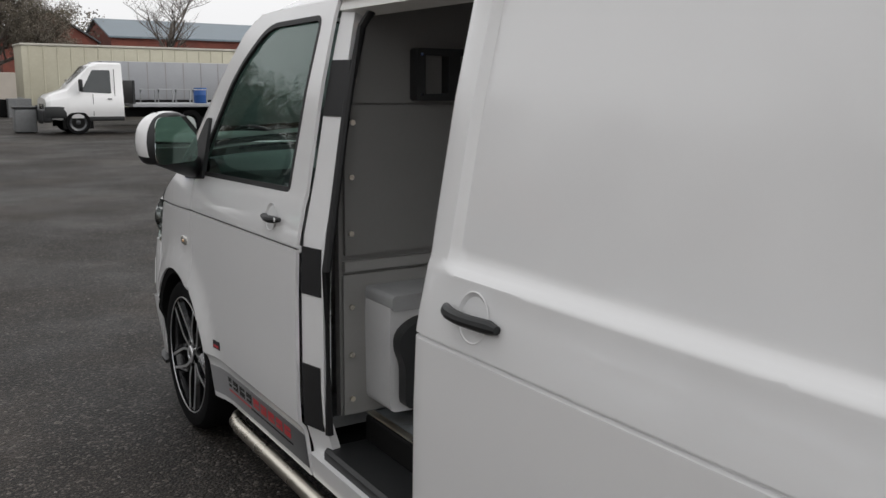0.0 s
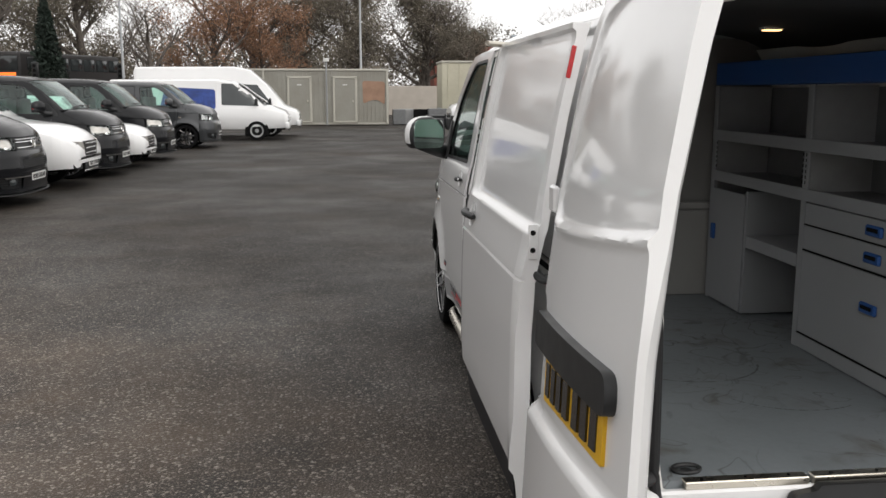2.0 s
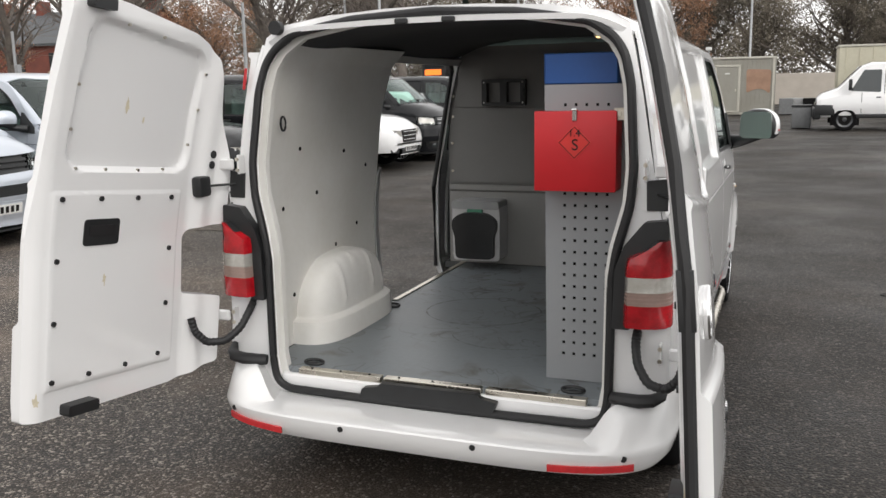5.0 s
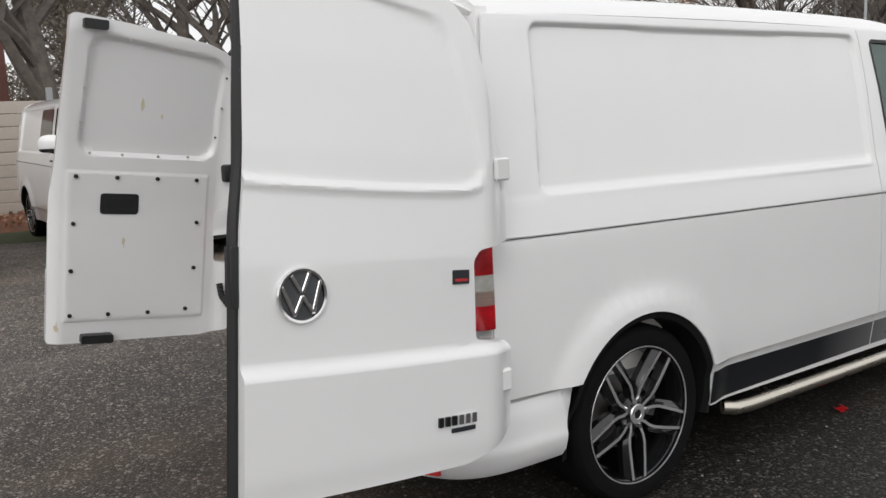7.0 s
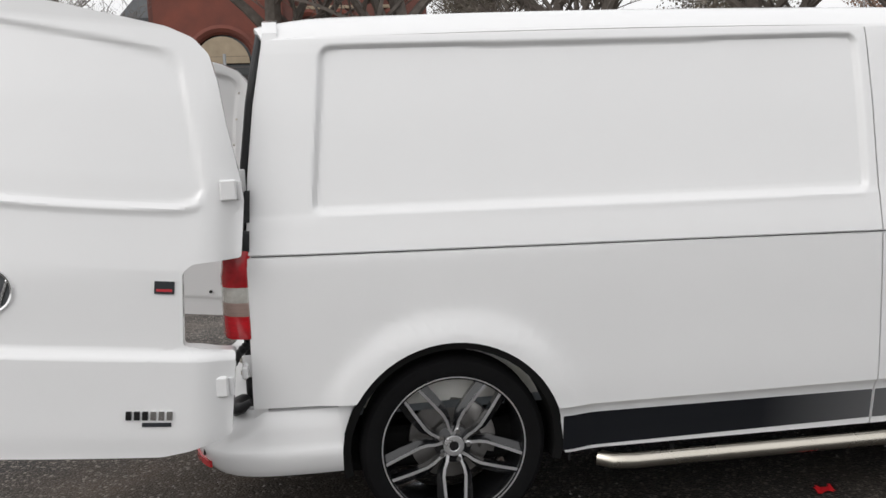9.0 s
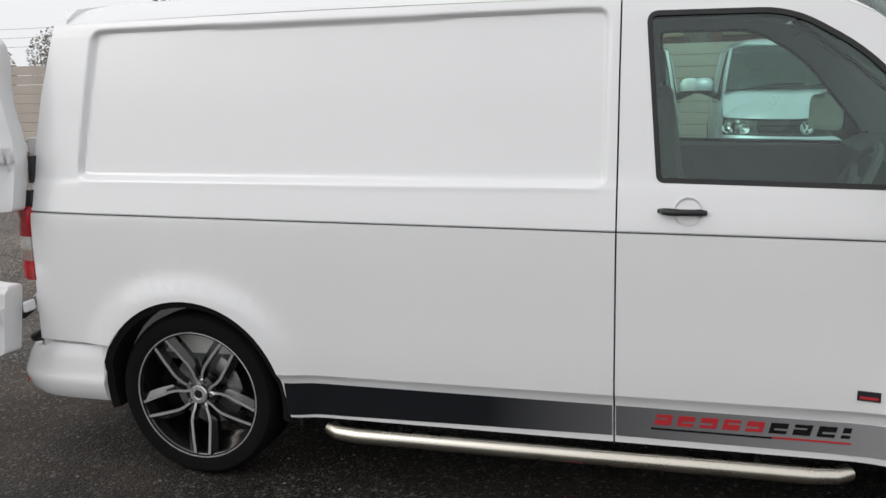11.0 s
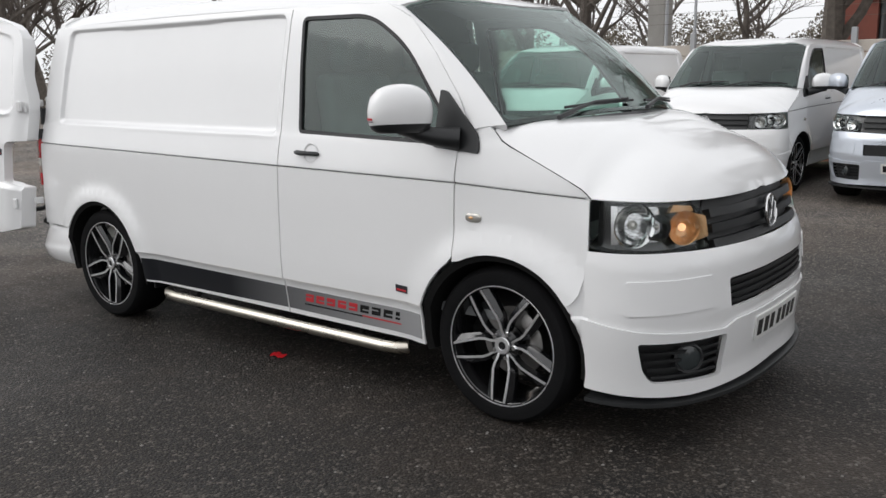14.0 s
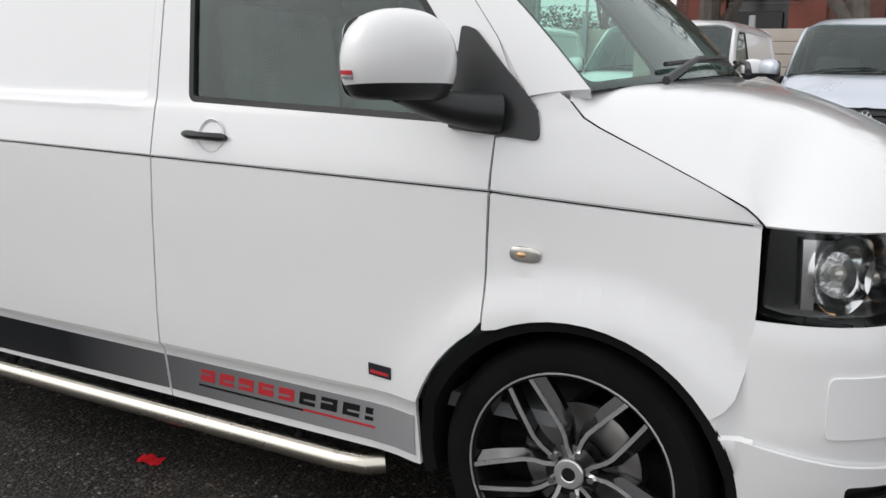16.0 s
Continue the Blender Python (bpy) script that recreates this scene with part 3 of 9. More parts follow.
def front_wing(sign, parent, paint):
    """Front wing over the wheel, up to the bonnet line."""
    arch = [(p.x, p.y) for p in arch_line(3.0, 0.37, ARCH_R)]
    keep = [p for p in arch if p[0] > 2.781 and not (p[0] > 3.0 and p[1] < 0.582)]
    outline = [(2.781, 0.70), *keep, (3.335, 0.579), (3.360, 0.596), (3.382, 0.630), (3.395, 0.690), (3.402, 0.760), (3.4045, 0.83), (3.3985, 1.006), (3.384, 1.028), (3.364, 1.044), (3.33, 1.062), (3.25, 1.100), (3.15, 1.146), (3.03, 1.199), (2.99, 1.220), (2.950, 1.261), (2.928, 1.275), (2.875, 1.245), (2.868, 1.192), (2.782, 1.165)]
    bm = sheet(outline, [], side_map(sign, 0, False), steps(2.78, 3.41, 0.05), steps(0.45, 1.28, 0.05), -0.012 * sign, WING_LINES)
    w = part("front_wing", bm, paint, parent)
    # end of the bumper behind the seam, down to its skirt beside the tyre
    seam = [(3.335, 0.5775), (3.3605, 0.5945), (3.383, 0.629), (3.396, 0.690), (3.403, 0.760), (3.4055, 0.805)]
    back = [(p.x, p.y) for p in arc(3.0, 0.345, ARCH_R, -14, 34, 12)]

    def ret(y, z):
        t = smooth01((y - 3.33) / 0.075)
        nx = nose(1.0, z).x + 0.012 * smooth01((0.545 - z) / 0.012)
        return Vector((sign * ((side_x(y, z, False) + 0.008 * smooth01((0.545 - z) / 0.012)) * (1 - t) + nx * t - 0.003), y, z))
    part("bumper_return", sheet([*back, *[(y - 0.014, z + 0.012) for y, z in seam[:-1]], (3.390, 0.805), (3.425, 0.805), (3.425, 0.238), (3.395, 0.238)], [], ret, steps(3.33, 3.425, 0.015), steps(0.24, 0.8, 0.03) + [0.535, 0.539, 0.543], -0.012 * sign), paint, w, "painted end of the front bumper")
    # foot of the windscreen pillar between the door frame and the pillar rail
    foot = [(2.775, 1.165), (2.87, 1.19), (2.932, 1.270), (2.85, 1.360), (2.70, 1.495), (2.55, 1.643), (2.42, 1.750), (2.38, 1.73), (2.50, 1.62), (2.66, 1.42), (2.755, 1.26)]
    part("pillar_foot", sheet(foot, [], side_map(sign, -0.010, False), steps(2.4, 2.96, 0.06), steps(1.2, 1.75, 0.06), -0.03 * sign), paint, w)
    rep = bmesh.new()
    bmesh.ops.create_uvsphere(rep, u_segments=24, v_segments=12, radius=1)
    for v in rep.verts:
        q = [math.copysign(abs(c) ** 0.7, c) for c in v.co]
        v.co = Vector((sign * (side_x(2.88, .897, False) + 0.001) + 0.008 * q[0], 2.88 + 0.041 * q[1], 0.897 + 0.020 * q[2]))
    r = part("side_repeater", rep, CLEAR_LENS, w, "clear oval side repeater lamp")
    core = bmesh.new()
    bmesh.ops.create_uvsphere(core, u_segments=10, v_segments=6, radius=1, matrix=Matrix.Translation((sign * (side_x(2.88, .897, False) + 0.008), 2.872, 0.897)) @ Matrix.Diagonal((0.006, 0.013, 0.007, 1)))
    part("bulb", core, AMBER, r)
    return w


# ---- nose ----
def nose(a, z, off=0.0):
    """Round front end: a runs from 0 in the middle to 1 at the wing, -1 on the other side."""
    w = float(np.interp(z, [0.10, 0.22, 0.30, 0.45, 0.56, 0.75, 0.83, 1.02, 1.10], [0.86, 0.872, 0.882, 0.905, 0.915, 0.905, 0.893, 0.880, 0.862])) + off
    d = float(np.interp(z, [0.10, 0.20, 0.235, 0.30, 0.44, 0.55, 0.66, 0.74, 0.785, 0.82, 0.90, 1.0, 1.06], [0.45, 0.455, 0.45, 0.445, 0.462, 0.472, 0.462, 0.455, 0.435, 0.415, 0.400, 0.368, 0.335])) + off
    th = abs(a) * math.pi / 2
    c, s = math.cos(th), math.sin(th)
    n = 2.5
    k = (abs(c) ** n + abs(s) ** n) ** (-1 / n)
    return Vector((math.copysign(w * s * k, a), 3.405 + d * c * k, z))


def nose_map(off=0.0):
    return lambda a, z: nose(a, z, off)


def nose_sheet(outline, holes=(), off=0.0, thick=-0.010, du=0.04, dz=0.03, zs=()):
    return sheet(outline, list(holes), nose_map(off), steps(-1.0, 1.0, du), steps(0.1, 1.06, dz) + list(zs), -thick)


BONNET_W, BONNET_D = 0.876, 0.370


def bonnet_z(x, y):
    """Height of the bonnet: a crown that falls to its side and front edge."""
    if y > 3.405:
        half = max(0.02, BONNET_W * max(0.0, 1 - ((y - 3.405) / BONNET_D) ** 2.5) ** 0.4)
    else:
        half = float(np.interp(y, [2.925, 2.955, 3.03, 3.15, 3.33, 3.365, 3.405], [0.858, 0.871, 0.8765, 0.8835, 0.8815, 0.880, 0.876]))
    mid = float(np.interp(y, [2.95, 3.04, 3.10, 3.16, 3.25, 3.35, 3.43, 3.50, 3.62, 3.70, 3.752, 3.78], [1.286, 1.297, 1.300, 1.298, 1.286, 1.263, 1.239, 1.213, 1.160, 1.104, 1.034, 0.985]))
    edge = float(np.interp(y, [2.925, 2.952, 2.99, 3.03, 3.15, 3.25, 3.33, 3.365, 3.385, 3.40, 3.55, 3.70, 3.78], [1.276, 1.262, 1.222, 1.201, 1.148, 1.102, 1.064, 1.046, 1.030, 1.010, 1.006, 0.996, 0.985]))
    s = min(1.0, abs(x) / half)
    return mid + (edge - mid) * s ** float(np.interp(y, [2.95, 3.05, 3.15, 3.30, 3.45], [17.0, 12.0, 7.2, 4.4, 3.2]))


def bonnet_outline():
    """Half outline in x and y, from the middle of the nose to the windscreen corner."""
    fr = []
    for k in range(22):
        th = k / 21 * math.pi / 2
        c, q = math.cos(th), math.sin(th)
        m = (c ** 2.5 + q ** 2.5) ** -0.4
        fr.append((BONNET_W * q * m, 3.405 + BONNET_D * c * m))
    return fr + [(0.878, 3.385), (0.880, 3.365), (0.8815, 3.33), (0.8825, 3.25), (0.8835, 3.15), (0.8765, 3.03), (0.8735, 2.99), (0.871, 2.955)]


def build_nose(parent, paint, detail=True):
    half = bonnet_outline()
    back = [(0.835, 2.935), (0.70, 2.985), (0.45, 3.068), (0.2, 3.10), (0, 3.112)]
    loop = half + back + [(-x, y) for x, y in back[::-1][1:]] + [(-x, y) for x, y in half[::-1][:-1]]
    part("bonnet", sheet(loop, [], lambda x, y: Vector((x, y, bonnet_z(x, y))), steps(-0.9, 0.9, 0.04), steps(2.93, 3.60, 0.03) + steps(3.60, 3.775, 0.0145), -0.006), paint, parent)
    for s in (1, -1):
        edge = [Vector((s * (x + 0.0015), y, bonnet_z(x, y) - 0.002)) for x, y in half[-9:]]
        part("bonnet_gap", tube(edge, 0.0020, 6), GAP, parent)
    # bumper skin with its openings
    lower = rounded([(-0.33, 0.555), (0.33, 0.555), (0.335, 0.675), (-0.335, 0.675)], 0.012, 3)
    fog_r = rounded([(0.36, 0.275), (0.66, 0.285), (0.70, 0.335), (0.725, 0.455), (0.345, 0.452)], 0.02, 3)
    fog_l = [(-p[0], p[1]) for p in fog_r[::-1]]
    low = [(-0.97, 0.238), (-0.5, 0.225), (0.0, 0.245), (0.5, 0.225), (0.97, 0.238)]
    outline = [*low, (1.0, 0.30), (1.0, 0.50), (1.0, 0.60), (1.0, 0.805), (0.9, 0.806), (0.55, 0.806), (0.38, 0.802), (0, 0.792), (-0.38, 0.802), (-0.55, 0.806), (-0.9, 0.806), (-1.0, 0.805), (-1.0, 0.60), (-1.0, 0.50), (-1.0, 0.30)]
    bmp = part("front_bumper", nose_sheet(outline, [lower, fog_r, fog_l], 0.0, -0.012, 0.03, 0.025), paint, parent)
    # raised lower skirt
    skirt = [(-1.0, 0.238), (-0.5, 0.222), (0.0, 0.240), (0.5, 0.222), (1.0, 0.238), (1.0, 0.535), (0.74, 0.505), (0.36, 0.475), (0.30, 0.50), (0, 0.505), (-0.30, 0.50), (-0.36, 0.475), (-0.74, 0.505), (-1.0, 0.535)]
    part("bumper_skirt", nose_sheet(skirt, [fog_r, fog_l], 0.012, -0.010, 0.03, 0.025), paint, bmp)
    for s in (1, -1):
        pad = [(s * a, z) for a, z in rounded([(0.40, 0.575), (0.79, 0.565), (0.785, 0.700), (0.40, 0.705)], 0.02, 3)]
        part("corner_pad", nose_sheet(pad if s > 0 else pad[::-1], (), 0.006, -0.008, 0.03, 0.04), paint, bmp)
        fog = fog_r if s > 0 else fog_l
        back_ = part("fog_grille", nose_sheet(inset(fog, -0.02), (), -0.05, -0.004, 0.05, 0.05), PLASTIC, bmp, "black fog light surround")
        for k in range(5):
            z = 0.295 + 0.034 * k
            a0, a1 = 0.365, 0.66 + 0.015 * k
            part("slat", nose_sheet([(s * a0, z), (s * a1, z), (s * a1, z + 0.012), (s * a0, z + 0.012)], (), -0.012, -0.012, 0.04, 0.1), PLASTIC, back_)
        c = nose(s * 0.50, 0.372, -0.01)
        d = (nose(s * 0.50, 0.372, 0.1) - c).normalized()
        turn = d.to_track_quat('X', 'Z').to_matrix().to_4x4()
        lamp = lathe([(0.060, -0.03), (0.062, 0.004), (0.055, 0.010), (0.050, 0.002)], 'X', 24)
        lamp.transform(Matrix.Translation(c) @ turn)
        fl = part("fog_lamp", lamp, PLASTIC, bmp, "round black fog lamp housing")
        lens = lathe([(0.0001, 0.010), (0.03, 0.007), (0.05, 0.0)], 'X', 24)
        lens.transform(Matrix.Translation(c) @ turn)
        part("lens", lens, GLASS_DARK, fl)
    grille = part("lower_grille", nose_sheet(inset(lower, -0.015), (), -0.04, -0.004, 0.06, 0.05), PLASTIC, bmp, "black lower grille")
    for k in range(4):
        z = 0.566 + 0.028 * k
        part("slat", nose_sheet([(-0.325, z), (0.325, z), (0.325, z + 0.013), (-0.325, z + 0.013)], (), -0.008, -0.014, 0.05, 0.1), PLASTIC, grille)
    # splitter lip below
    lip = bmesh.new()
    ring = []
    for k in range(41):
        a = -1 + 2 * k / 40
        p, q = nose(a, 0.225, 0.030), nose(a, 0.225, -0.09)
        ring.append((lip.verts.new((p.x, p.y, 0.205)), lip.verts.new((p.x, p.y, 0.190)), lip.verts.new((q.x, q.y, 0.190)), lip.verts.new((q.x, q.y, 0.222))))
    for i in range(40):
        for j in range(4):
            lip.faces.new((ring[i][j], ring[i][(j + 1) % 4], ring[i + 1][(j + 1) % 4], ring[i + 1][j]))
    lip.faces.new(ring[0])
    lip.faces.new(ring[-1][::-1])
    part("splitter", lip, PLASTIC, bmp, "black plastic front splitter lip")
    # number plate as plain bars
    plate = part("number_plate", nose_sheet(rounded([(-0.19, 0.365), (0.19, 0.365), (0.19, 0.475), (-0.19, 0.475)], 0.006, 2), (), 0.020, -0.008, 0.06, 0.2), PLATE_W, bmp, "white front number plate with dark bars")
    for k in range(7):
        a = -0.155 + 0.048 * k + (0.012 if k > 3 else 0)
        part("plate_bar", nose_sheet([(a, 0.385), (a + 0.030, 0.385), (a + 0.030, 0.455), (a, 0.455)], (), 0.022, -0.003, 0.2, 0.2), GLOSSBLACK, plate)
    # main grille
    g0 = [(-0.36, 0.785), (-0.2, 0.78), (0.2, 0.78), (0.36, 0.785), (0.40, 0.90), (0.37, 0.985), (0.2, 0.978), (-0.2, 0.978), (-0.37, 0.985), (-0.40, 0.90)]
    gr = part("front_grille", nose_sheet(g0, (), -0.045, -0.006, 0.05, 0.05), PLASTIC, parent, "black slatted front grille")
    for k in range(3):
        z = 0.798 + 0.060 * k
        part("slat", nose_sheet([(-0.372, z), (0.372, z), (0.372, z + 0.034), (-0.372, z + 0.034)], (), -0.008, -0.030, 0.05, 0.1), PLASTIC, gr)
    badge_ring(gr, nose(0, 0.890, 0.012), Vector((0, 1, 0.12)), 0.073)
    # headlamps
    for s in (1, -1):
        shape = rounded([(0.40, 0.815), (0.60, 0.806), (0.90, 0.812), (0.995, 0.822), (0.992, 1.003), (0.80, 1.003), (0.55, 0.998), (0.42, 0.990), (0.375, 0.90)], 0.01, 3)
        shape = shape if s > 0 else [(-p[0], p[1]) for p in shape[::-1]]
        lamp = part("headlamp", nose_sheet(inset(shape, -0.004), (), -0.075, -0.004, 0.05, 0.04), GLOSSBLACK, parent, "black headlamp with amber indicator")
        for (a, z, r, mat, nm) in ((0.735, 0.910, 0.084, CHROME, "main_reflector"), (0.615, 0.900, 0.050, GLOSSBLACK, "dip_reflector"), (0.495, 0.890, 0.066, AMBER if detail else CHROME, "indicator")):
            c = nose(s * a, z, -0.03)
            d = Vector((s * 0.75, 1, 0)).normalized()
            bowl = lathe([(0.0001, -0.045), (r * 0.5, -0.036), (r * 0.85, -0.012), (r, 0.006), (r * 1.06, 0.008)], 'X', 26)
            bowl.transform(Matrix.Translation(c) @ d.to_track_quat('X', 'Z').to_matrix().to_4x4())
            rf = part(nm, bowl, mat, lamp, "amber indicator bowl" if mat is AMBER else "")
            bulb = bmesh.new()
            bmesh.ops.create_uvsphere(bulb, u_segments=12, v_segments=8, radius=r * 0.24, matrix=Matrix.Translation(c - d * 0.012))
            part("bulb", bulb, CLEAR_LENS if mat is not AMBER else (SIDELIGHT if detail else AMBER), rf)
        bright = rounded([(0.600, 0.838), (0.860, 0.842), (0.868, 0.978), (0.590, 0.974)], 0.02, 3)
        bright = bright if s > 0 else [(-p[0], p[1]) for p in bright[::-1]]
        part("reflector_panel", nose_sheet(bright, (), -0.060, -0.004, 0.03, 0.03), LAMP_SILVER, lamp, "silver reflector panel")
        blade = nose_sheet([(s * x, z) for x, z in ([(0.825, 0.835), (0.865, 0.835), (0.865, 0.985), (0.825, 0.985)] if s > 0 else [(0.825, 0.985), (0.865, 0.985), (0.865, 0.835), (0.825, 0.835)])], (), -0.02, -0.03, 0.1, 0.1)
        part("reflector_strip", blade, CHROME, lamp)
        if not detail:
            ln = part("lens", nose_sheet(shape, (), -0.002, 0, 0.04, 0.04), GLASS_LENS, lamp, "clear headlamp lens")
            ln.visible_shadow = False
            continue
        top = [(0.44, 0.952), (0.555, 0.955), (0.53, 0.983), (0.45, 0.972)]
        part("amber_strip", nose_sheet([(s * x, z) for x, z in (top if s > 0 else top[::-1])], (), -0.018, -0.02, 0.1, 0.1), AMBER, lamp)
        side_amber = [(0.385, 0.845), (0.445, 0.835), (0.445, 0.945), (0.385, 0.925)]
        part("amber_reflector", nose_sheet([(s * x, z) for x, z in (side_amber if s > 0 else side_amber[::-1])], (), -0.022, -0.02, 0.1, 0.1), AMBER, lamp)
        ln = part("lens", nose_sheet(shape, (), -0.002, 0, 0.04, 0.04), GLASS_LENS, lamp, "clear headlamp lens")
        ln.visible_shadow = False


def badge_ring(parent, at, normal, r):
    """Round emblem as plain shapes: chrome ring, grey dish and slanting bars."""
    turn = Vector(normal).normalized().to_track_quat('X', 'Z').to_matrix().to_4x4()
    m = Matrix.Translation(at) @ turn
    dish = lathe([(0.0001, 0.001), (r * 0.95, 0.001), (r * 0.95, -0.006)], 'X', 32)
    dish.transform(m)
    b = part("emblem", dish, EMBLEM_DISH, parent, "round emblem with a chrome ring")
    ring = lathe([(r * 0.84, 0.002), (r * 0.88, 0.009), (r * 0.96, 0.010), (r, 0.004), (r * 0.97, -0.006)], 'X', 32)
    ring.transform(m)
    part("emblem_ring", ring, CHROME, b)
    strokes = [((-0.36, 0.76), (-0.02, 0.10)), ((0.36, 0.76), (0.02, 0.10)), ((-0.76, 0.40), (-0.37, -0.66)), ((0.76, 0.40), (0.37, -0.66)), ((-0.37, -0.66), (0.0, -0.02)), ((0.37, -0.66), (0.0, -0.02))]
    for (y0, z0), (y1, z1) in strokes:
        bar = box(0.008, r * 0.15, r * math.hypot(y1 - y0, z1 - z0) * 1.04, (0.005, 0, 0), 0.002)
        bar.transform(m @ Matrix.Translation((0, r * (y0 + y1) / 2, r * (z0 + z1) / 2)) @ Matrix.Rotation(math.atan2(-(y1 - y0), z1 - z0), 4, 'X'))
        part("emblem_bar", bar, CHROME, b)


SIDELIGHT = glow_material("lit_amber_bulb", (1.0, 0.62, 0.32), 0.9)
GLASS_LENS = glass_material("clear_lens_glass", (0.97, 0.98, 0.98), 0.02, 1.4)


# ---- roof, windscreen, pillars ----
def roof_z(x, y):
    s = abs(x) / 0.775
    crown = 1.945 - 0.012 * ((y - 0.7) / 1.2) ** 2
    if y > 1.9:
        crown -= 0.085 * ((y - 1.9) / 0.62) ** 2.2 * (1 - 0.42 * min(1.0, s) ** 2)
    if y < -0.35:
        crown -= 0.03 * ((-0.35 - y) / 0.3) ** 2
    drop = 0.028 * s ** 2 + 0.085 * max(0.0, s - 0.70) ** 2 / 0.09
    return crown - drop


def roof_half(y):
    x = 0.775
    if y > 2.0:
        x -= 0.035 * ((y - 2.0) / 0.45) ** 2
    if y < -0.4:
        x -= 0.03 * ((-0.4 - y) / 0.25) ** 2
    return x


def build_roof(parent, paint):
    front = [(0.765, 2.32), (0.70, 2.40), (0.5, 2.485), (0.25, 2.52), (0, 2.53)]
    back = [(0.0, -0.655), (0.4, -0.650), (0.62, -0.635), (0.72, -0.61), (0.765, -0.56)]
    loop = back + front + [(-x, y) for x, y in front[::-1][1:]] + [(-x, y) for x, y in back[::-1][:-1]]

    def place(x, y):
        return Vector((x, y, roof_z(x, y)))
    bm = sheet(loop, [], place, steps(-0.78, 0.78, 0.04) + [-0.70, -0.73, -0.75, 0.70, 0.73, 0.75], steps(-0.65, 2.53, 0.07), -0.02)
    part("roof", bm, paint, parent)
    # windscreen: a curved pane between the roof edge and the bonnet

    def screen(u, v):
        y0 = 3.145 - 0.155 * abs(u) ** 2.2
        z0 = 1.318 - 0.038 * abs(u) ** 2
        y1 = 2.53 - 0.165 * abs(u) ** 2.4
        z1 = roof_z(0.745 * u, y1) - 0.008
        x0, x1 = 0.850 * u, 0.748 * u
        bulge = 0.022 * math.sin(math.pi * v)
        return Vector((x0 + (x1 - x0) * v, y0 + (y1 - y0) * v + bulge, z0 + (z1 - z0) * v + bulge * 0.8))
    door_z = [1.235, 1.40, 1.60, 1.745, 1.815, 1.822]
    door_y = [2.870, 2.760, 2.600, 2.450, 2.300, 2.120]
    for s in (1, -1):
        # one smooth skin: windscreen pillar from the wing up to the roof, then the roof edge back to the rear
        rail = bmesh.new()
        pairs = []
        for k in range(13):
            p = screen(1.0, k / 12)
            z = min(p.z - 0.014 + 0.006 * k / 12, 1.806)
            y = float(np.interp(z, door_z, door_y))
            pairs.append((Vector((side_x(y, z, False), y + 0.003, z)), p + Vector((0.003, 0.004, 0.005)), 0.013))
        for y in [2.30, 2.20, 2.05, 1.9, 1.7, 1.4, 1.0, 0.6, 0.2, -0.2, -0.4, -0.5, -0.575]:
            z = float(np.interp(y, door_y[::-1], door_z[::-1])) if y > 2.12 else 1.822
            pairs.append((Vector((side_x(y, z, False), y, z)), Vector((0.752, y, roof_z(0.752, y) + 0.0015)), 0.004))
        rows = []
        for o, i, bulge in pairs:
            c = (o + i) / 2 + Vector((0.85, 0.10, 0.52)) * bulge
            ring = [o * (1 - t) ** 2 + c * 2 * t * (1 - t) + i * t * t for t in (0, 0.17, 0.34, 0.5, 0.66, 0.83, 1)]
            ring += [i + Vector((-0.012, 0, -0.022)), o + Vector((-0.022, 0, -0.006))]
            rows.append([rail.verts.new(Vector((s * p.x, p.y, p.z))) for p in ring])
        m = len(rows[0])
        for i in range(len(rows) - 1):
            for k in range(m):
                rail.faces.new((rows[i][k], rows[i][(k + 1) % m], rows[i + 1][(k + 1) % m], rows[i + 1][k]))
        rail.faces.new(rows[0])
        rail.faces.new(rows[-1][::-1])
        part("roof_rail", rail, paint, parent)
    ws = part("windscreen", sheet([(-1, 0), (1, 0), (1, 1), (-1, 1)], [], screen, steps(-1, 1, 0.08), steps(0, 1, 0.1)), GLASS, parent, "raked green tinted windscreen")
    ws.visible_shadow = False
    band = part("screen_band", sheet([(-0.995, -0.0), (0.995, -0.0), (0.995, 1), (-0.995, 1)], [rounded([(-0.972, 0.035), (0.972, 0.035), (0.972, 0.97), (-0.972, 0.97)], 0.04)], lambda u, v: screen(u, v) + Vector((0, -0.004, -0.004)), steps(-1, 1, 0.08), steps(0, 1, 0.1)), GLOSSBLACK, ws, "black edge band of the windscreen")
    # scuttle below the screen and wipers
    part("scuttle", sheet([(-0.70, -0.03), (0.70, -0.03), (0.70, 0.0), (-0.70, 0.0)], [], lambda u, v: screen(u, v) + Vector((0, -0.0, -0.016)), steps(-1, 1, 0.1), (), -0.01), PLASTIC, parent)
    for x0, x1 in ((0.62, 0.02), (-0.08, -0.68)):
        arm = bmesh.new()
        a, b, c = screen(x0 / 0.85, -0.02) + Vector((0, 0.03, 0.02)), screen((x0 + x1) / 1.7, 0.055) + Vector((0, 0.02, 0.02)), screen(x1 / 0.85, 0.06) + Vector((0, 0.02, 0.02))
        tube([a, (a + b) / 2 + Vector((0, 0.01, 0.008)), b, c], [0.012, 0.009, 0.007, 0.005], 6, bm=arm)
        wp = part("wiper", arm, PLASTIC, parent, "black wiper arm and blade")
        bl = bmesh.new()
        tube([screen((x0 - 0.1) / 0.85, 0.05) + Vector((0, 0.012, 0.012)), screen((x0 + x1) / 1.7, 0.052) + Vector((0, 0.014, 0.014)), screen((x1 - 0.06) / 0.85, 0.055) + Vector((0, 0.012, 0.012))], 0.007, 6, bm=bl)
        part("blade", bl, RUBBER, wp)


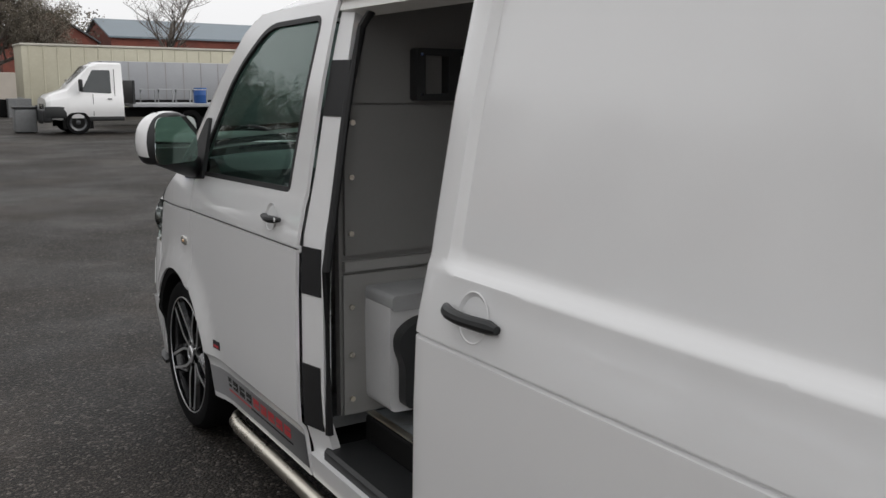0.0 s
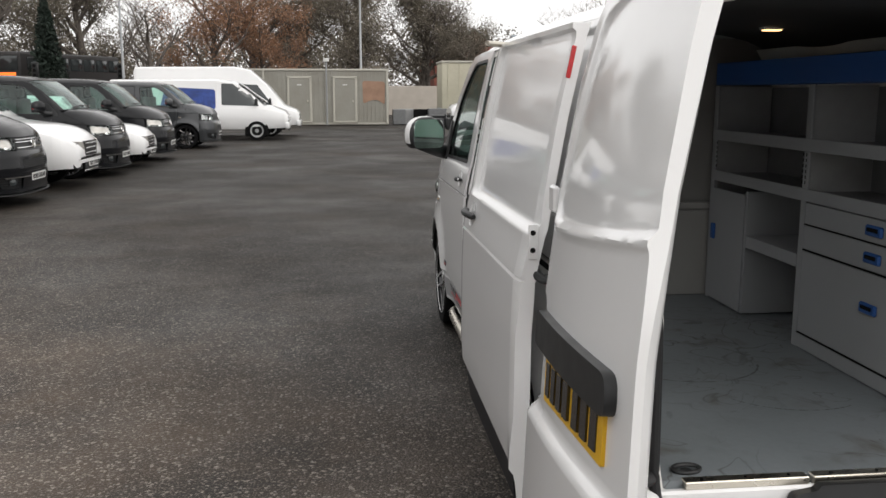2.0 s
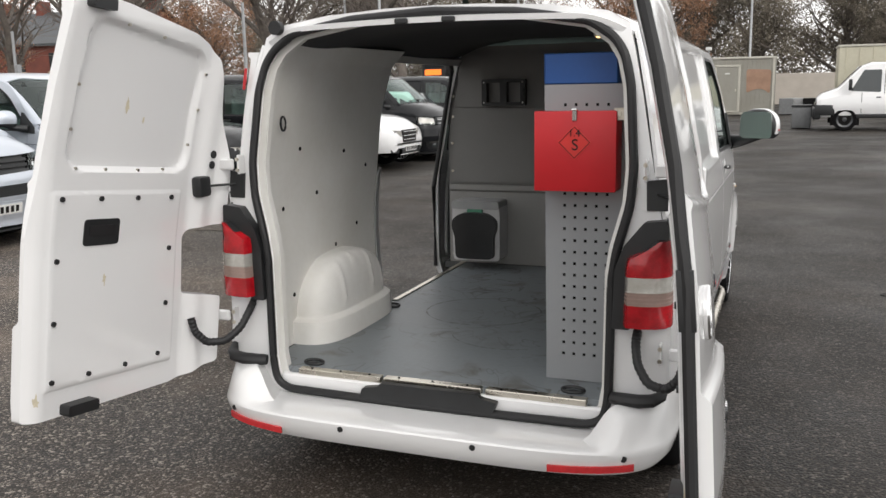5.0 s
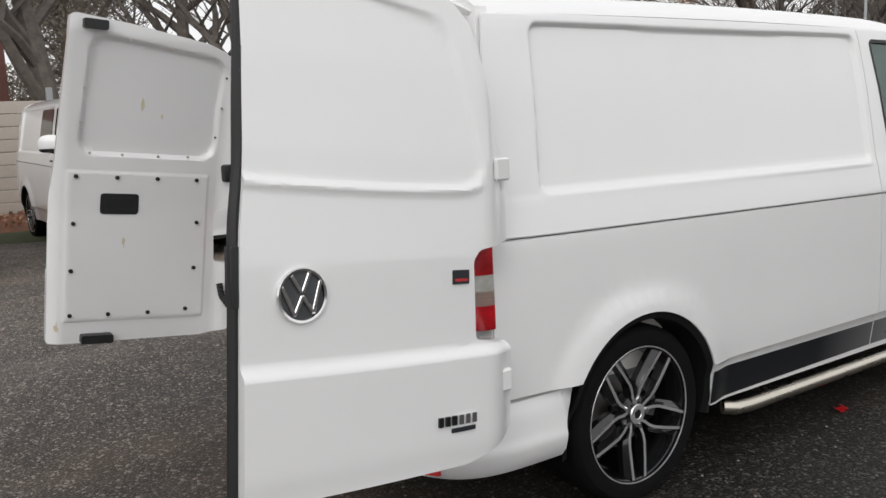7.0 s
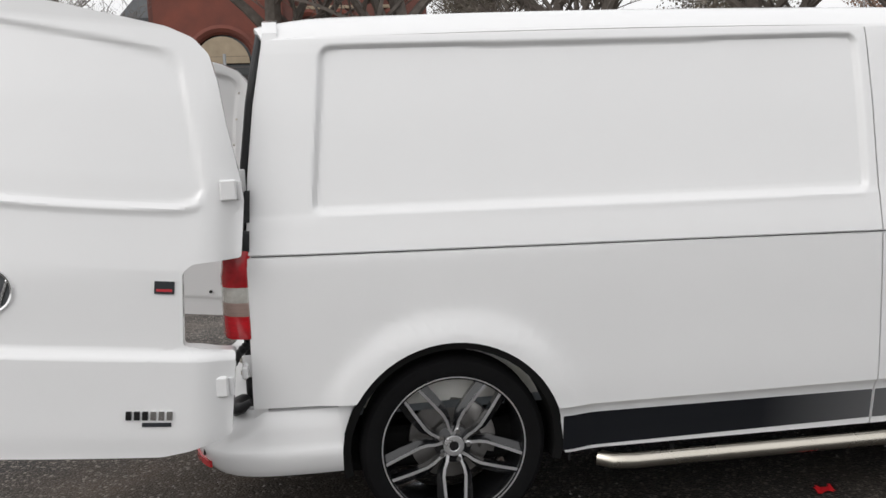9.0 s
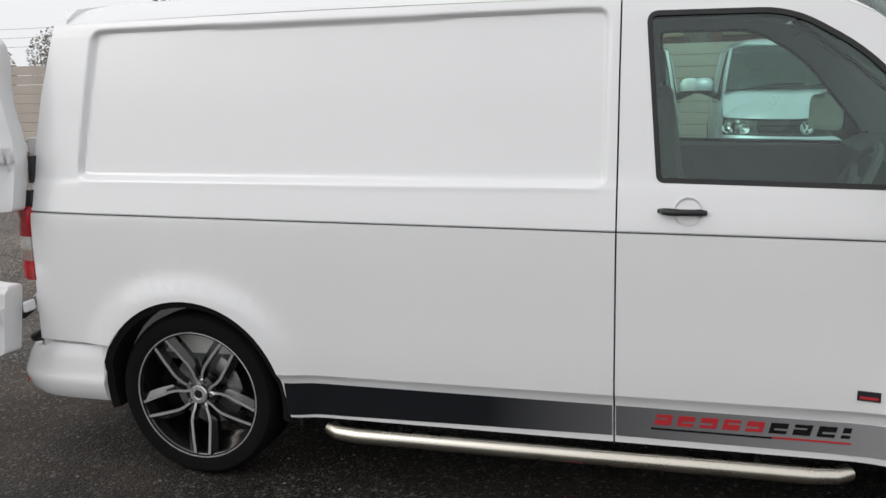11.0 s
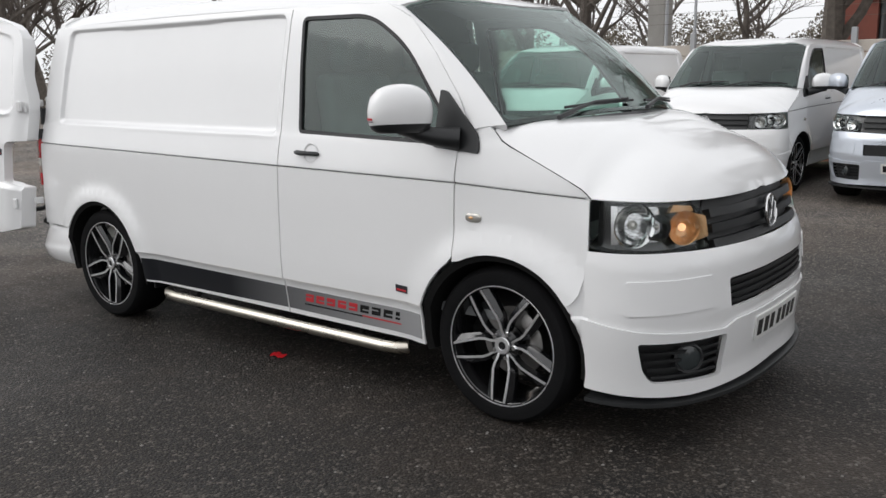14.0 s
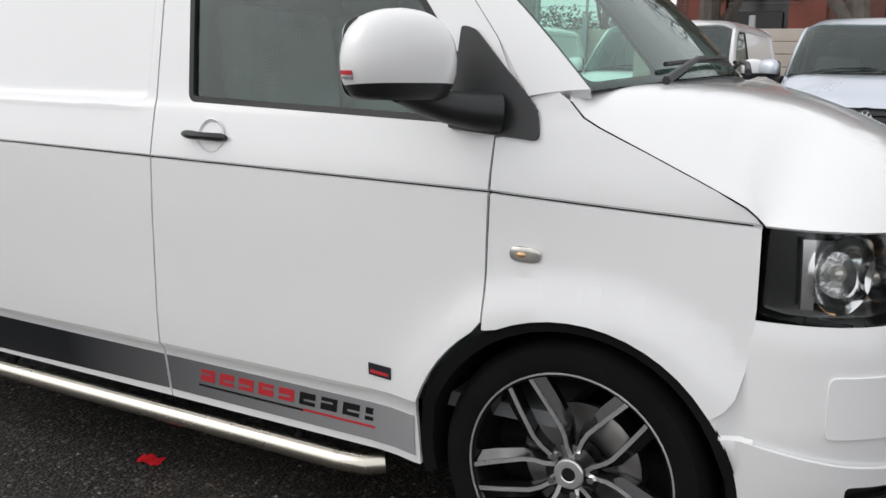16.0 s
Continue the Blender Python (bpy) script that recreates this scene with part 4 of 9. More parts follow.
def build_mirror(sign, parent, paint):
    """Door mirror: painted cap over a black base, glass at its back."""
    cap = bmesh.new()
    bmesh.ops.create_uvsphere(cap, u_segments=28, v_segments=18, radius=1)
    for v in cap.verts:
        x, y, z = v.co
        k = 1.0 - 0.12 * max(0, z)
        v.co = Vector((0.142 * math.copysign(abs(x) ** 0.74, x) * k, 0.088 * math.copysign(abs(y) ** 0.78, y) + (0 if y > 0 else 0.02), 0.112 * math.copysign(abs(z) ** 0.76, z)))
        if v.co.y < -0.035:
            v.co.y = -0.035
        v.co.z = max(v.co.z, -0.088)
    low = cap.copy()
    bmesh.ops.bisect_plane(cap, geom=cap.verts[:] + cap.edges[:] + cap.faces[:], plane_co=(0, 0, -0.058), plane_no=(0.0, -0.10, 1), clear_inner=True)
    bmesh.ops.bisect_plane(low, geom=low.verts[:] + low.edges[:] + low.faces[:], plane_co=(0, 0, -0.058), plane_no=(0.0, -0.10, 1), clear_outer=True)
    m = Matrix.Translation((1.085 if sign > 0 else -1.05, 2.615, 1.345)) @ Matrix.Rotation(radians(-31 if sign > 0 else 34), 4, 'Z')
    bezel = cap.copy()
    bmesh.ops.bisect_plane(cap, geom=cap.verts[:] + cap.edges[:] + cap.faces[:], plane_co=(0, -0.012, 0), plane_no=(0, 1, 0), clear_inner=True)
    bmesh.ops.bisect_plane(bezel, geom=bezel.verts[:] + bezel.edges[:] + bezel.faces[:], plane_co=(0, -0.012, 0), plane_no=(0, 1, 0), clear_outer=True)
    cap.transform(m)
    bezel.transform(m)
    low.transform(m)
    mir = part("door_mirror", low, PLASTIC, parent, "door mirror with painted cap and black base")
    part("mirror_cap", cap, paint, mir)
    part("mirror_bezel", bezel, PLASTIC, mir)
    if sign > 0:
        for z0, z1, mat in ((-0.034, -0.025, DECAL_RED), (-0.042, -0.038, DECAL_GREY)):
            def on_cap(t, z):
                q = (abs(z) / 0.112) ** (1 / 0.76)
                rr = math.sqrt(1 - q * q)
                return m @ Vector((0.1435 * (rr * math.cos(t)) ** 0.74, 0.0895 * (rr * math.sin(t)) ** 0.78, z))
            part("cap_stripe", sheet([(0.02, z0), (0.42, z0), (0.42, z1), (0.02, z1)], [], on_cap, steps(0.02, 0.42, 0.04), (), 0.002), mat, mir)
    g = sheet(rounded([(-0.124, -0.088), (0.124, -0.088), (0.116, 0.092), (-0.116, 0.092)], 0.045, 5), [], lambda u, v: m @ Vector((u, -0.037, v)), (), (), 0.003)
    part("mirror_glass", g, MIRROR, mir)
    foot = bmesh.new()
    bend = [Vector((sign * 1.10, 2.625, 1.268)), Vector((sign * 1.03, 2.645, 1.252)), Vector((sign * 0.975, 2.685, 1.238)), Vector((sign * 0.930, 2.735, 1.228)), Vector((sign * 0.895, 2.785, 1.224))]
    tube(bend, [0.022, 0.036, 0.046, 0.054, 0.058], 18, bm=foot, flat=0.85)
    part("mirror_arm", foot, PLASTIC, mir)
    tri_ = rounded([(2.655, 1.185), (2.895, 1.165), (2.885, 1.235), (2.70, 1.425), (2.665, 1.43)], [0.01, 0.02, 0.02, 0.03, 0.01], 4)
    part("mirror_sail", sheet(tri_, [], side_map(sign, 0.012, False), (), (), -0.016 * sign), PLASTIC, mir)
    return mir


# ---- wheels ----
def build_wheel(parent, at, sign, spin=0.0):
    """Alloy wheel with five twin spokes, low-profile tyre, disc and caliper."""
    r, rim, w = 0.345, 0.268, 0.245
    tyre = lathe([(rim - 0.012, 0.000), (rim + 0.004, 0.006), (rim + 0.03, 0.009), (r - 0.022, 0.006), (r - 0.006, -0.010), (r, -0.030), (r, -w / 2), (r, -w + 0.03), (r - 0.01, -w + 0.008), (rim + 0.02, -w), (rim - 0.01, -w + 0.02)], 'X', 64)
    m = Matrix.Translation(at) @ Matrix.Diagonal((sign, 1, 1, 1)) @ Matrix.Rotation(radians(spin), 4, 'X')

    def put(bm):
        bm.transform(m)
        return bm
    wheel = part("wheel", put(lathe([(rim - 0.006, -0.002), (rim - 0.004, 0.003), (rim, 0.004), (rim + 0.003, -0.002), (rim - 0.012, -0.012), (rim - 0.02, -0.05), (rim - 0.03, -0.12), (rim - 0.02, -w + 0.01)], 'X', 64)), GLOSSBLACK, parent, "gloss black alloy wheel with machined spokes")
    part("tyre", put(tyre), TYRE, wheel, "low profile black tyre")
    lip = lathe([(rim - 0.007, 0.000), (rim - 0.006, 0.0045), (rim - 0.002, 0.0048), (rim + 0.001, 0.0015)], 'X', 64)
    part("rim_lip", put(lip), ALLOY, wheel)
    # spokes: pairs that meet at the hub and spread to the rim
    spoke = bmesh.new()
    face = bmesh.new()
    for k in range(5):
        for sd in (-1, 1):
            a0 = 2 * math.pi * k / 5
            line = [(0.034, sd * 0.021), (0.062, sd * 0.026), (0.088, sd * 0.036), (0.118, sd * 0.041), (0.190, sd * 0.037), (rim - 0.005, sd * 0.031)]
            wid = [0.004, 0.006, 0.010, 0.018, 0.024, 0.026]
            xo = [-0.026, -0.021, -0.018, -0.014, -0.008, -0.003]
            rows, rows2 = [], []
            for (rr, tt), ww, xx in zip(line, wid, xo):
                def P(t, x):
                    y, z = tt + t, rr
                    return Vector((x, y * math.cos(a0) - z * math.sin(a0), y * math.sin(a0) + z * math.cos(a0)))
                ed = 0.0062
                prof = [(-ed, -0.003), (-ed * 0.7, 0.0), (ed * 0.8, 0.0), (ed, -0.003), (ed + ww, -0.016), (ed + ww * 0.9, -0.045), (-ed * 0.6, -0.045)]
                rows.append([spoke.verts.new(P(sd * t, xx + x)) for t, x in prof])
                # machined strip along the crest of each arm
                rows2.append([face.verts.new(P(sd * t, xx + x)) for t, x in ((-0.0052, 0.0012), (0.0058, 0.0012), (0.0058, -0.002), (-0.0052, -0.002))])
            for bm_, rw in ((spoke, rows), (face, rows2)):
                n = len(rw[0])
                for i in range(len(rw) - 1):
                    for j in range(n):
                        bm_.faces.new((rw[i][j], rw[i][(j + 1) % n], rw[i + 1][(j + 1) % n], rw[i + 1][j]))
                bm_.faces.new(rw[0])
                bm_.faces.new(rw[-1][::-1])
    for bm_ in (spoke, face):
        bmesh.ops.recalc_face_normals(bm_, faces=bm_.faces)
    sp = part("spokes", put(spoke), GLOSSBLACK, wheel)
    part("machined_face", put(face), ALLOY, sp, "bright machined spoke faces")
    hub = lathe([(0.0001, -0.020), (0.030, -0.020), (0.033, -0.024), (0.070, -0.034), (0.072, -0.08)], 'X', 32)
    part("hub", put(hub), GLOSSBLACK, wheel)
    cap = lathe([(0.0001, -0.010), (0.036, -0.011), (0.041, -0.016), (0.041, -0.03)], 'X', 28)
    part("centre_cap", put(cap), GLOSSBLACK, wheel, "gloss black centre cap")
    part("cap_ring", put(lathe([(0.018, -0.0102), (0.020, -0.0078), (0.036, -0.0085), (0.039, -0.0125)], 'X', 24)), ALLOY, wheel)
    for k in range(5):
        a = 2 * math.pi * (k + 0.5) / 5
        part("wheel_bolt", put(cyl(0.010, 0.02, (-0.024, 0.055 * math.cos(a), 0.055 * math.sin(a)), 'X', 6)), CHROME, wheel)
    disc = lathe([(0.06, -0.105), (0.155, -0.105), (0.155, -0.125), (0.06, -0.125)], 'X', 40, closed=True)
    part("brake_disc", put(disc), DISC, wheel, "grey steel brake disc")
    cal = bmesh.new()
    arc_rows = []
    for k in range(9):
        t = radians(-40 + 80 * k / 8)
        arc_rows.append([cal.verts.new((x, q * math.cos(t), q * math.sin(t))) for x, q in ((-0.062, 0.112), (-0.062, 0.150), (-0.070, 0.168), (-0.135, 0.168), (-0.135, 0.112))])
    for i in range(8):
        for j in range(5):
            cal.faces.new((arc_rows[i][j], arc_rows[i][(j + 1) % 5], arc_rows[i + 1][(j + 1) % 5], arc_rows[i + 1][j]))
    cal.faces.new(arc_rows[0])
    cal.faces.new(arc_rows[-1][::-1])
    cal.transform(Matrix.Translation(at) @ Matrix.Diagonal((sign, 1, 1, 1)) @ Matrix.Rotation(radians(20), 4, 'X'))
    part("brake_caliper", cal, DISC, wheel, "grey brake caliper")
    return wheel


def arch_liner(parent, cy, sign):
    """Dark shell of the wheel arch."""
    bm = bmesh.new()
    rows = []
    for p in arch_line(cy, 0.26, ARCH_R + 0.004):
        dy, dz = (p.x - cy) / ARCH_R, (p.y - 0.345) / ARCH_R
        sx = side_x(p.x, p.y, False)
        rows.append([bm.verts.new((sign * x, cy + dy * q, 0.345 + dz * q)) for x, q in ((sx - 0.006, ARCH_R), (sx - 0.016, 0.374), (0.668 if cy < 1 else 0.50, 0.372))])
    for i in range(len(rows) - 1):
        for j in range(2):
            bm.faces.new((rows[i][j], rows[i][j + 1], rows[i + 1][j + 1], rows[i + 1][j]))
    bm.faces.new([r[2] for r in rows])
    part("arch_liner", bm, GAP, parent, "black wheel arch liner")


# ---- ground ----
bm = bmesh.new()
N = 60
xs = [math.copysign(abs(k / N) ** 2.2 * 900, k) for k in range(-N, N + 1)]
grid = [[bm.verts.new((x, y + 10, 0.0)) for y in xs] for x in xs]
for i in range(2 * N):
    for j in range(2 * N):
        bm.faces.new((grid[i][j], grid[i + 1][j], grid[i + 1][j + 1], grid[i][j + 1]))
ground = tagged(link_mesh("ground", bm, ASPHALT), "worn wet dark grey asphalt yard, brightness ramped across it", "ground", kind="structure")


# ---- the white panel van ----
van = thing("panel_van", "white panel van with sliding and rear doors open", "van")
quarter_panel(1, Y_SEAM - GAPW, van, WHITE)
quarter_panel(-1, 0.44, van, WHITE)
for s in (1, -1):
    front_door(s, van, WHITE)
    front_wing(s, van, WHITE)
    build_mirror(s, van, WHITE)
    arch_liner(van, 0.0, s)
    arch_liner(van, 3.0, s)
    build_wheel(van, (s * 0.905, 0, 0.345), s, 180)
    build_wheel(van, (s * 0.905, 3.0, 0.345), s, 176)
build_nose(van, WHITE)
build_roof(van, WHITE)
part("underbody", box(1.55, 4.2, 0.16, (0, 1.45, 0.31), 0.02), GAP, van, "dark underbody")


# ---- rear of the van ----
def rear_map(off=0.0):
    def place(x, z):
        y = rear_edge(z) - 0.018 * (1 - min(1, abs(x) / 0.92) ** 4) - off
        return Vector((x, y, z))
    return place


OPEN_HALF = [(0.0, 0.403), (0.640, 0.410), (0.690, 0.440), (0.704, 0.52), (0.708, 0.96), (0.722, 1.06), (0.765, 1.22), (0.774, 1.35), (0.752, 1.64), (0.728, 1.74), (0.690, 1.80), (0.60, 1.862), (0.335, 1.905), (0.0, 1.922)]
OPENING = [*OPEN_HALF, *[(-x, z) for x, z in OPEN_HALF[1:-1][::-1]]]
outer_half = [(0.0, 0.37), (0.88, 0.37), *[(side_x(-0.7, z, False) - 0.012, z) for z in (0.56, 0.8, 1.0, 1.2, 1.4, 1.6, 1.75, 1.80)], (0.735, 1.850), (0.66, 1.895), (0.45, 1.925), (0.2, 1.940), (0.0, 1.943)]
OUTER = [*outer_half, *[(-x, z) for x, z in outer_half[1:-1][::-1]]]
bm = sheet(OUTER, [OPENING], rear_map(), steps(-0.95, 0.95, 0.08), steps(0.4, 1.94, 0.08), under=lambda x, z: rear_map()(x, z) + Vector((0, 0.05, 0)))
rear_frame = part("rear_frame", bm, WHITE, van, "white rear door frame")
# folded inner lip of the opening
lip_in = [(x * 0.955, 0.455 + (z - 0.425) * 0.965) for x, z in OPENING]
bm = sheet(OPENING, [lip_in], rear_map(-0.03), (), (), under=lambda x, z: rear_map(-0.06)(x, z))
part("door_step_lip", bm, WHITE_DULL, rear_frame)
seal = [rear_map(0.012)(x, z) for x, z in rounded(OPENING, 0.03, 3)]
part("door_seal", tube(seal, 0.0165, 10, True), RUBBER, rear_frame, "black rubber door seal")
for s in (1, -1):
    # corner lamp: rounded column in three bands
    def lamp_outline(z):
        return float(np.interp(z, [0.80, 0.86, 1.045, 1.113], [0.760, 0.762, 0.765, 0.90]))

    def lamp_band(z0, z1, off=0.0):
        b = bmesh.new()
        rows = []
        zs = [z0 + (z1 - z0) * k / 4 for k in range(5)]
        for z in zs:
            xi = lamp_outline(z) - off
            xo = side_x(-0.66, z, False) + 0.002 + off
            xi = min(xi, xo - 0.030)
            yb = -0.795 - off + 0.03 * max(0, (z - 1.02) / 0.08) * 0.6
            w = xo - xi
            pts = [(xi, -0.69), (xi, yb + 0.02), (xi + 0.08 * w, yb), (xi + 0.42 * w, yb), (xo - 0.30 * w, yb + 0.010), (xo - 0.12 * w, yb + 0.030), (xo - 0.02 * w, yb + 0.062), (xo, -0.70), (xo - 0.16 * w, -0.685)]
            rows.append([b.verts.new((s * x, y, z)) for x, y in pts])
        for i in range(len(rows) - 1):
            for j in range(len(rows[0]) - 1):
                b.faces.new((rows[i][j], rows[i][j + 1], rows[i + 1][j + 1], rows[i + 1][j]))
        b.faces.new(rows[0])
        b.faces.new(rows[-1][::-1])
        return b
    lamp = part("tail_lamp", lamp_band(0.803, 1.112, -0.006), PLASTIC, van, "tail lamp with red and clear bands")
    part("red_lens", lamp_band(0.985, 1.110), RED_LENS, lamp)
    part("clear_lens", lamp_band(0.936, 0.985, -0.001), CLEAR_LENS, lamp, "clear reversing lens")
    part("indicator_lens", lamp_band(0.885, 0.933, -0.001), ROSE_LENS, lamp, "faintly rose indicator lens")
    part("red_lens", lamp_band(0.805, 0.885), RED_LENS, lamp)
    part("lens_divider", lamp_band(0.932, 0.937, 0.0015), CLEAR_LENS, lamp)
    for k in range(14):
        z = 0.812 + 0.0135 * k + (0.001 if k > 5 else 0)
        part("lens_rib", lamp_band(z, z + 0.003, 0.0012), RED_LENS if not 0.885 < z < 0.985 else (ROSE_LENS if z < 0.93 else CLEAR_LENS), lamp)
    # black lamp housing beside the opening
    h = [(s * x, z) for x, z in rounded([(0.716, 0.788), (0.780, 0.788), (0.780, 1.035), (0.905, 1.105), (0.905, 1.178), (0.822, 1.170), (0.812, 1.160), (0.752, 1.085), (0.722, 1.00)], 0.008, 3)]
    bm = sheet(h if s > 0 else h[::-1], [], rear_map(0.045), (), (), under=rear_map(-0.01))
    part("lamp_housing", bm, PLASTIC, van, "black plastic lamp surround")
    # check strap plate and strap
    bm = sheet([(s * x, z) for x, z in ([(0.822, 1.205), (0.892, 1.205), (0.892, 1.315), (0.818, 1.308)] if s > 0 else [(0.818, 1.308), (0.892, 1.315), (0.892, 1.205), (0.822, 1.205)])], [], rear_map(0.008), (), (), under=rear_map(-0.01))
    strap = part("door_check", bm, PLASTIC, van, "black door check plate")
    part("check_arm", tube([(s * 0.86, -0.70, 1.262), (s * 0.90, -0.75, 1.262), (s * 0.935, -0.80, 1.262)], 0.005, 8), PLASTIC, strap)
    part("check_block", box(0.05, 0.075, 0.085, (s * 0.945, -0.815, 1.262), 0.014, 2), PLASTIC, strap)
    # cable gaiter in a loop under the lamp
    loop = [(s * 0.80, -0.70, 0.775), (s * 0.80, -0.745, 0.735), (s * 0.815, -0.79, 0.675), (s * 0.86, -0.84, 0.625), (s * 0.925, -0.88, 0.625), (s * 0.968, -0.895, 0.67), (s * 0.985, -0.895, 0.735)]
    fine = []
    for i in range(len(loop) - 1):
        for k in range(8):
            fine.append(Vector(loop[i]).lerp(Vector(loop[i + 1]), k / 8))
    for _ in range(4):
        fine = [fine[0]] + [(fine[i - 1] + fine[i] * 2 + fine[i + 1]) / 4 for i in range(1, len(fine) - 1)] + [fine[-1]]
    part("cable_gaiter", tube(fine, [0.0175 if i % 2 else 0.0145 for i in range(len(fine))], 10), RUBBER, van, "black ribbed cable gaiter")
    # rubber corner tread on the bumper
    tread = tube([(s * 0.722, -0.752, 0.532), (s * 0.76, -0.765, 0.533), (s * 0.82, -0.775, 0.536), (s * 0.865, -0.772, 0.542), (s * 0.892, -0.748, 0.552), (s * 0.904, -0.712, 0.578)], [0.026, 0.030, 0.030, 0.029, 0.024, 0.013], 12, flat=0.8)
    part("bumper_tread", tread, RUBBER, van, "black rubber corner tread")
# little hinge cap and slots along the top of the frame
part("frame_plug", cyl(0.028, 0.03, (-0.66, -0.645, 1.885), 'Y', 18), RUBBER, rear_frame)
for x in (-0.11, 0.08):
    part("latch_slot", box(0.052, 0.02, 0.020, (x, -0.655, 1.888), 0.004), PLASTIC, rear_frame, "black latch slot")


def rear_bumper():
    def rb(a, off):
        th = abs(a) * math.pi / 2
        c, s = math.cos(th), math.sin(th)
        k = (abs(c) ** 4.5 + abs(s) ** 4.5) ** (-1 / 4.5)
        return Vector((math.copysign((0.935 + off) * s * k, a), -0.405 - (0.565 + off) * c * k, 0))
    b = bmesh.new()
    rows = []
    n = 120
    for i in range(n + 1):
        a = -1 + 2 * i / n
        q = rb(a, 0)
        lift = smooth01((abs(q.x) - 0.70) / 0.12)
        side = smooth01((q.y + 0.86) / 0.2)
        rise = 0.020 * side
        lean = 1 - 0.62 * side

        def up(lo, hi):
            return lo + (hi - lo) * lift
        th = abs(a) * math.pi / 2
        kk = (math.cos(th) ** 6 + math.sin(th) ** 6) ** (-1 / 6)
        inner = Vector((math.copysign(0.895 * math.sin(th) * kk, a), -0.405 - 0.300 * math.cos(th) * kk, up(0.388, 0.524 + rise)))
        prof = [(-0.07, 0.285), (-0.028, 0.295), (-0.006, 0.325), (0.004, 0.366), (0.006, 0.384), (0.002, up(0.390, 0.396)), (-0.006 * lean, up(0.392, 0.425)), (-0.018 * lean, up(0.3935, 0.462)), (-0.036 * lean, up(0.3945, 0.495 + rise * 0.6)), (-0.062 * lean, up(0.395, 0.514 + rise)), (-0.090 * lean, up(0.395, 0.521 + rise))]
        rows.append([b.verts.new(rb(a, o) + Vector((0, 0, z))) for o, z in prof] + [b.verts.new(inner)])
    for i in range(n):
        for j in range(len(rows[0]) - 1):
            b.faces.new((rows[i][j], rows[i][j + 1], rows[i + 1][j + 1], rows[i + 1][j]))
    b.faces.new(rows[0])
    b.faces.new(rows[-1][::-1])
    bp = part("rear_bumper", b, WHITE, van, "white painted rear bumper")
    # ends of the bumper, cut to the curve of the wheel arches
    for s in (1, -1):
        end = [(-0.412, 0.300), (-0.407, 0.345)] + [(-math.sqrt(0.406 ** 2 - (z - 0.345) ** 2), z) for z in (0.39, 0.43, 0.47, 0.51, 0.548)] + [(-0.412, 0.556)]

        def side_end(y, z, s=s):
            return Vector((s * (0.935 + float(np.interp(z, [0.285, 0.325, 0.368, 0.42, 0.49, 0.55], [-0.03, -0.006, 0.004, -0.006, -0.010, -0.022]))), y, z))
        part("bumper_end", sheet(end, [], side_end, (-0.39, -0.37), (0.325, 0.368, 0.42, 0.49), -0.03 * s), WHITE, bp)
    for x in (-0.79, -0.268, 0.262, 0.79):
        a = min([k / 400 for k in range(-400, 401)], key=lambda q: abs(rb(q, 0).x - x) + (0 if rb(q, 0).y < -0.6 else 9))
        p = rb(a, 0.003)
        part("parking_sensor", cyl(0.0115, 0.008, (p.x, p.y, 0.367), 'Y', 16), PLASTIC, bp, "black parking sensor")
    for s in (1, -1):
        st = bmesh.new()
        rr = []
        for k in range(13):
            x = 0.535 + 0.285 * k / 12
            a = min([q / 400 for q in range(401)], key=lambda q: abs(rb(q, 0).x - x) + (0 if rb(q, 0).y < -0.6 else 9))
            p = rb(a, 0.006)
            z = 0.326 + 0.007 * k / 12
            h = 0.013
            rr.append([st.verts.new((s * p.x, p.y + d, z + q)) for d, q in ((0.01, -h), (0, -h), (0, h * 0.8), (0.01, h * 0.8))])
        for i in range(12):
            for j in range(4):
                st.faces.new((rr[i][j], rr[i][(j + 1) % 4], rr[i + 1][(j + 1) % 4], rr[i + 1][j]))
        st.faces.new(rr[0])
        st.faces.new(rr[-1][::-1])
        part("reflector", st, RED_STRIP, bp, "red bumper reflector strip")
    return bp


rear_bumper()


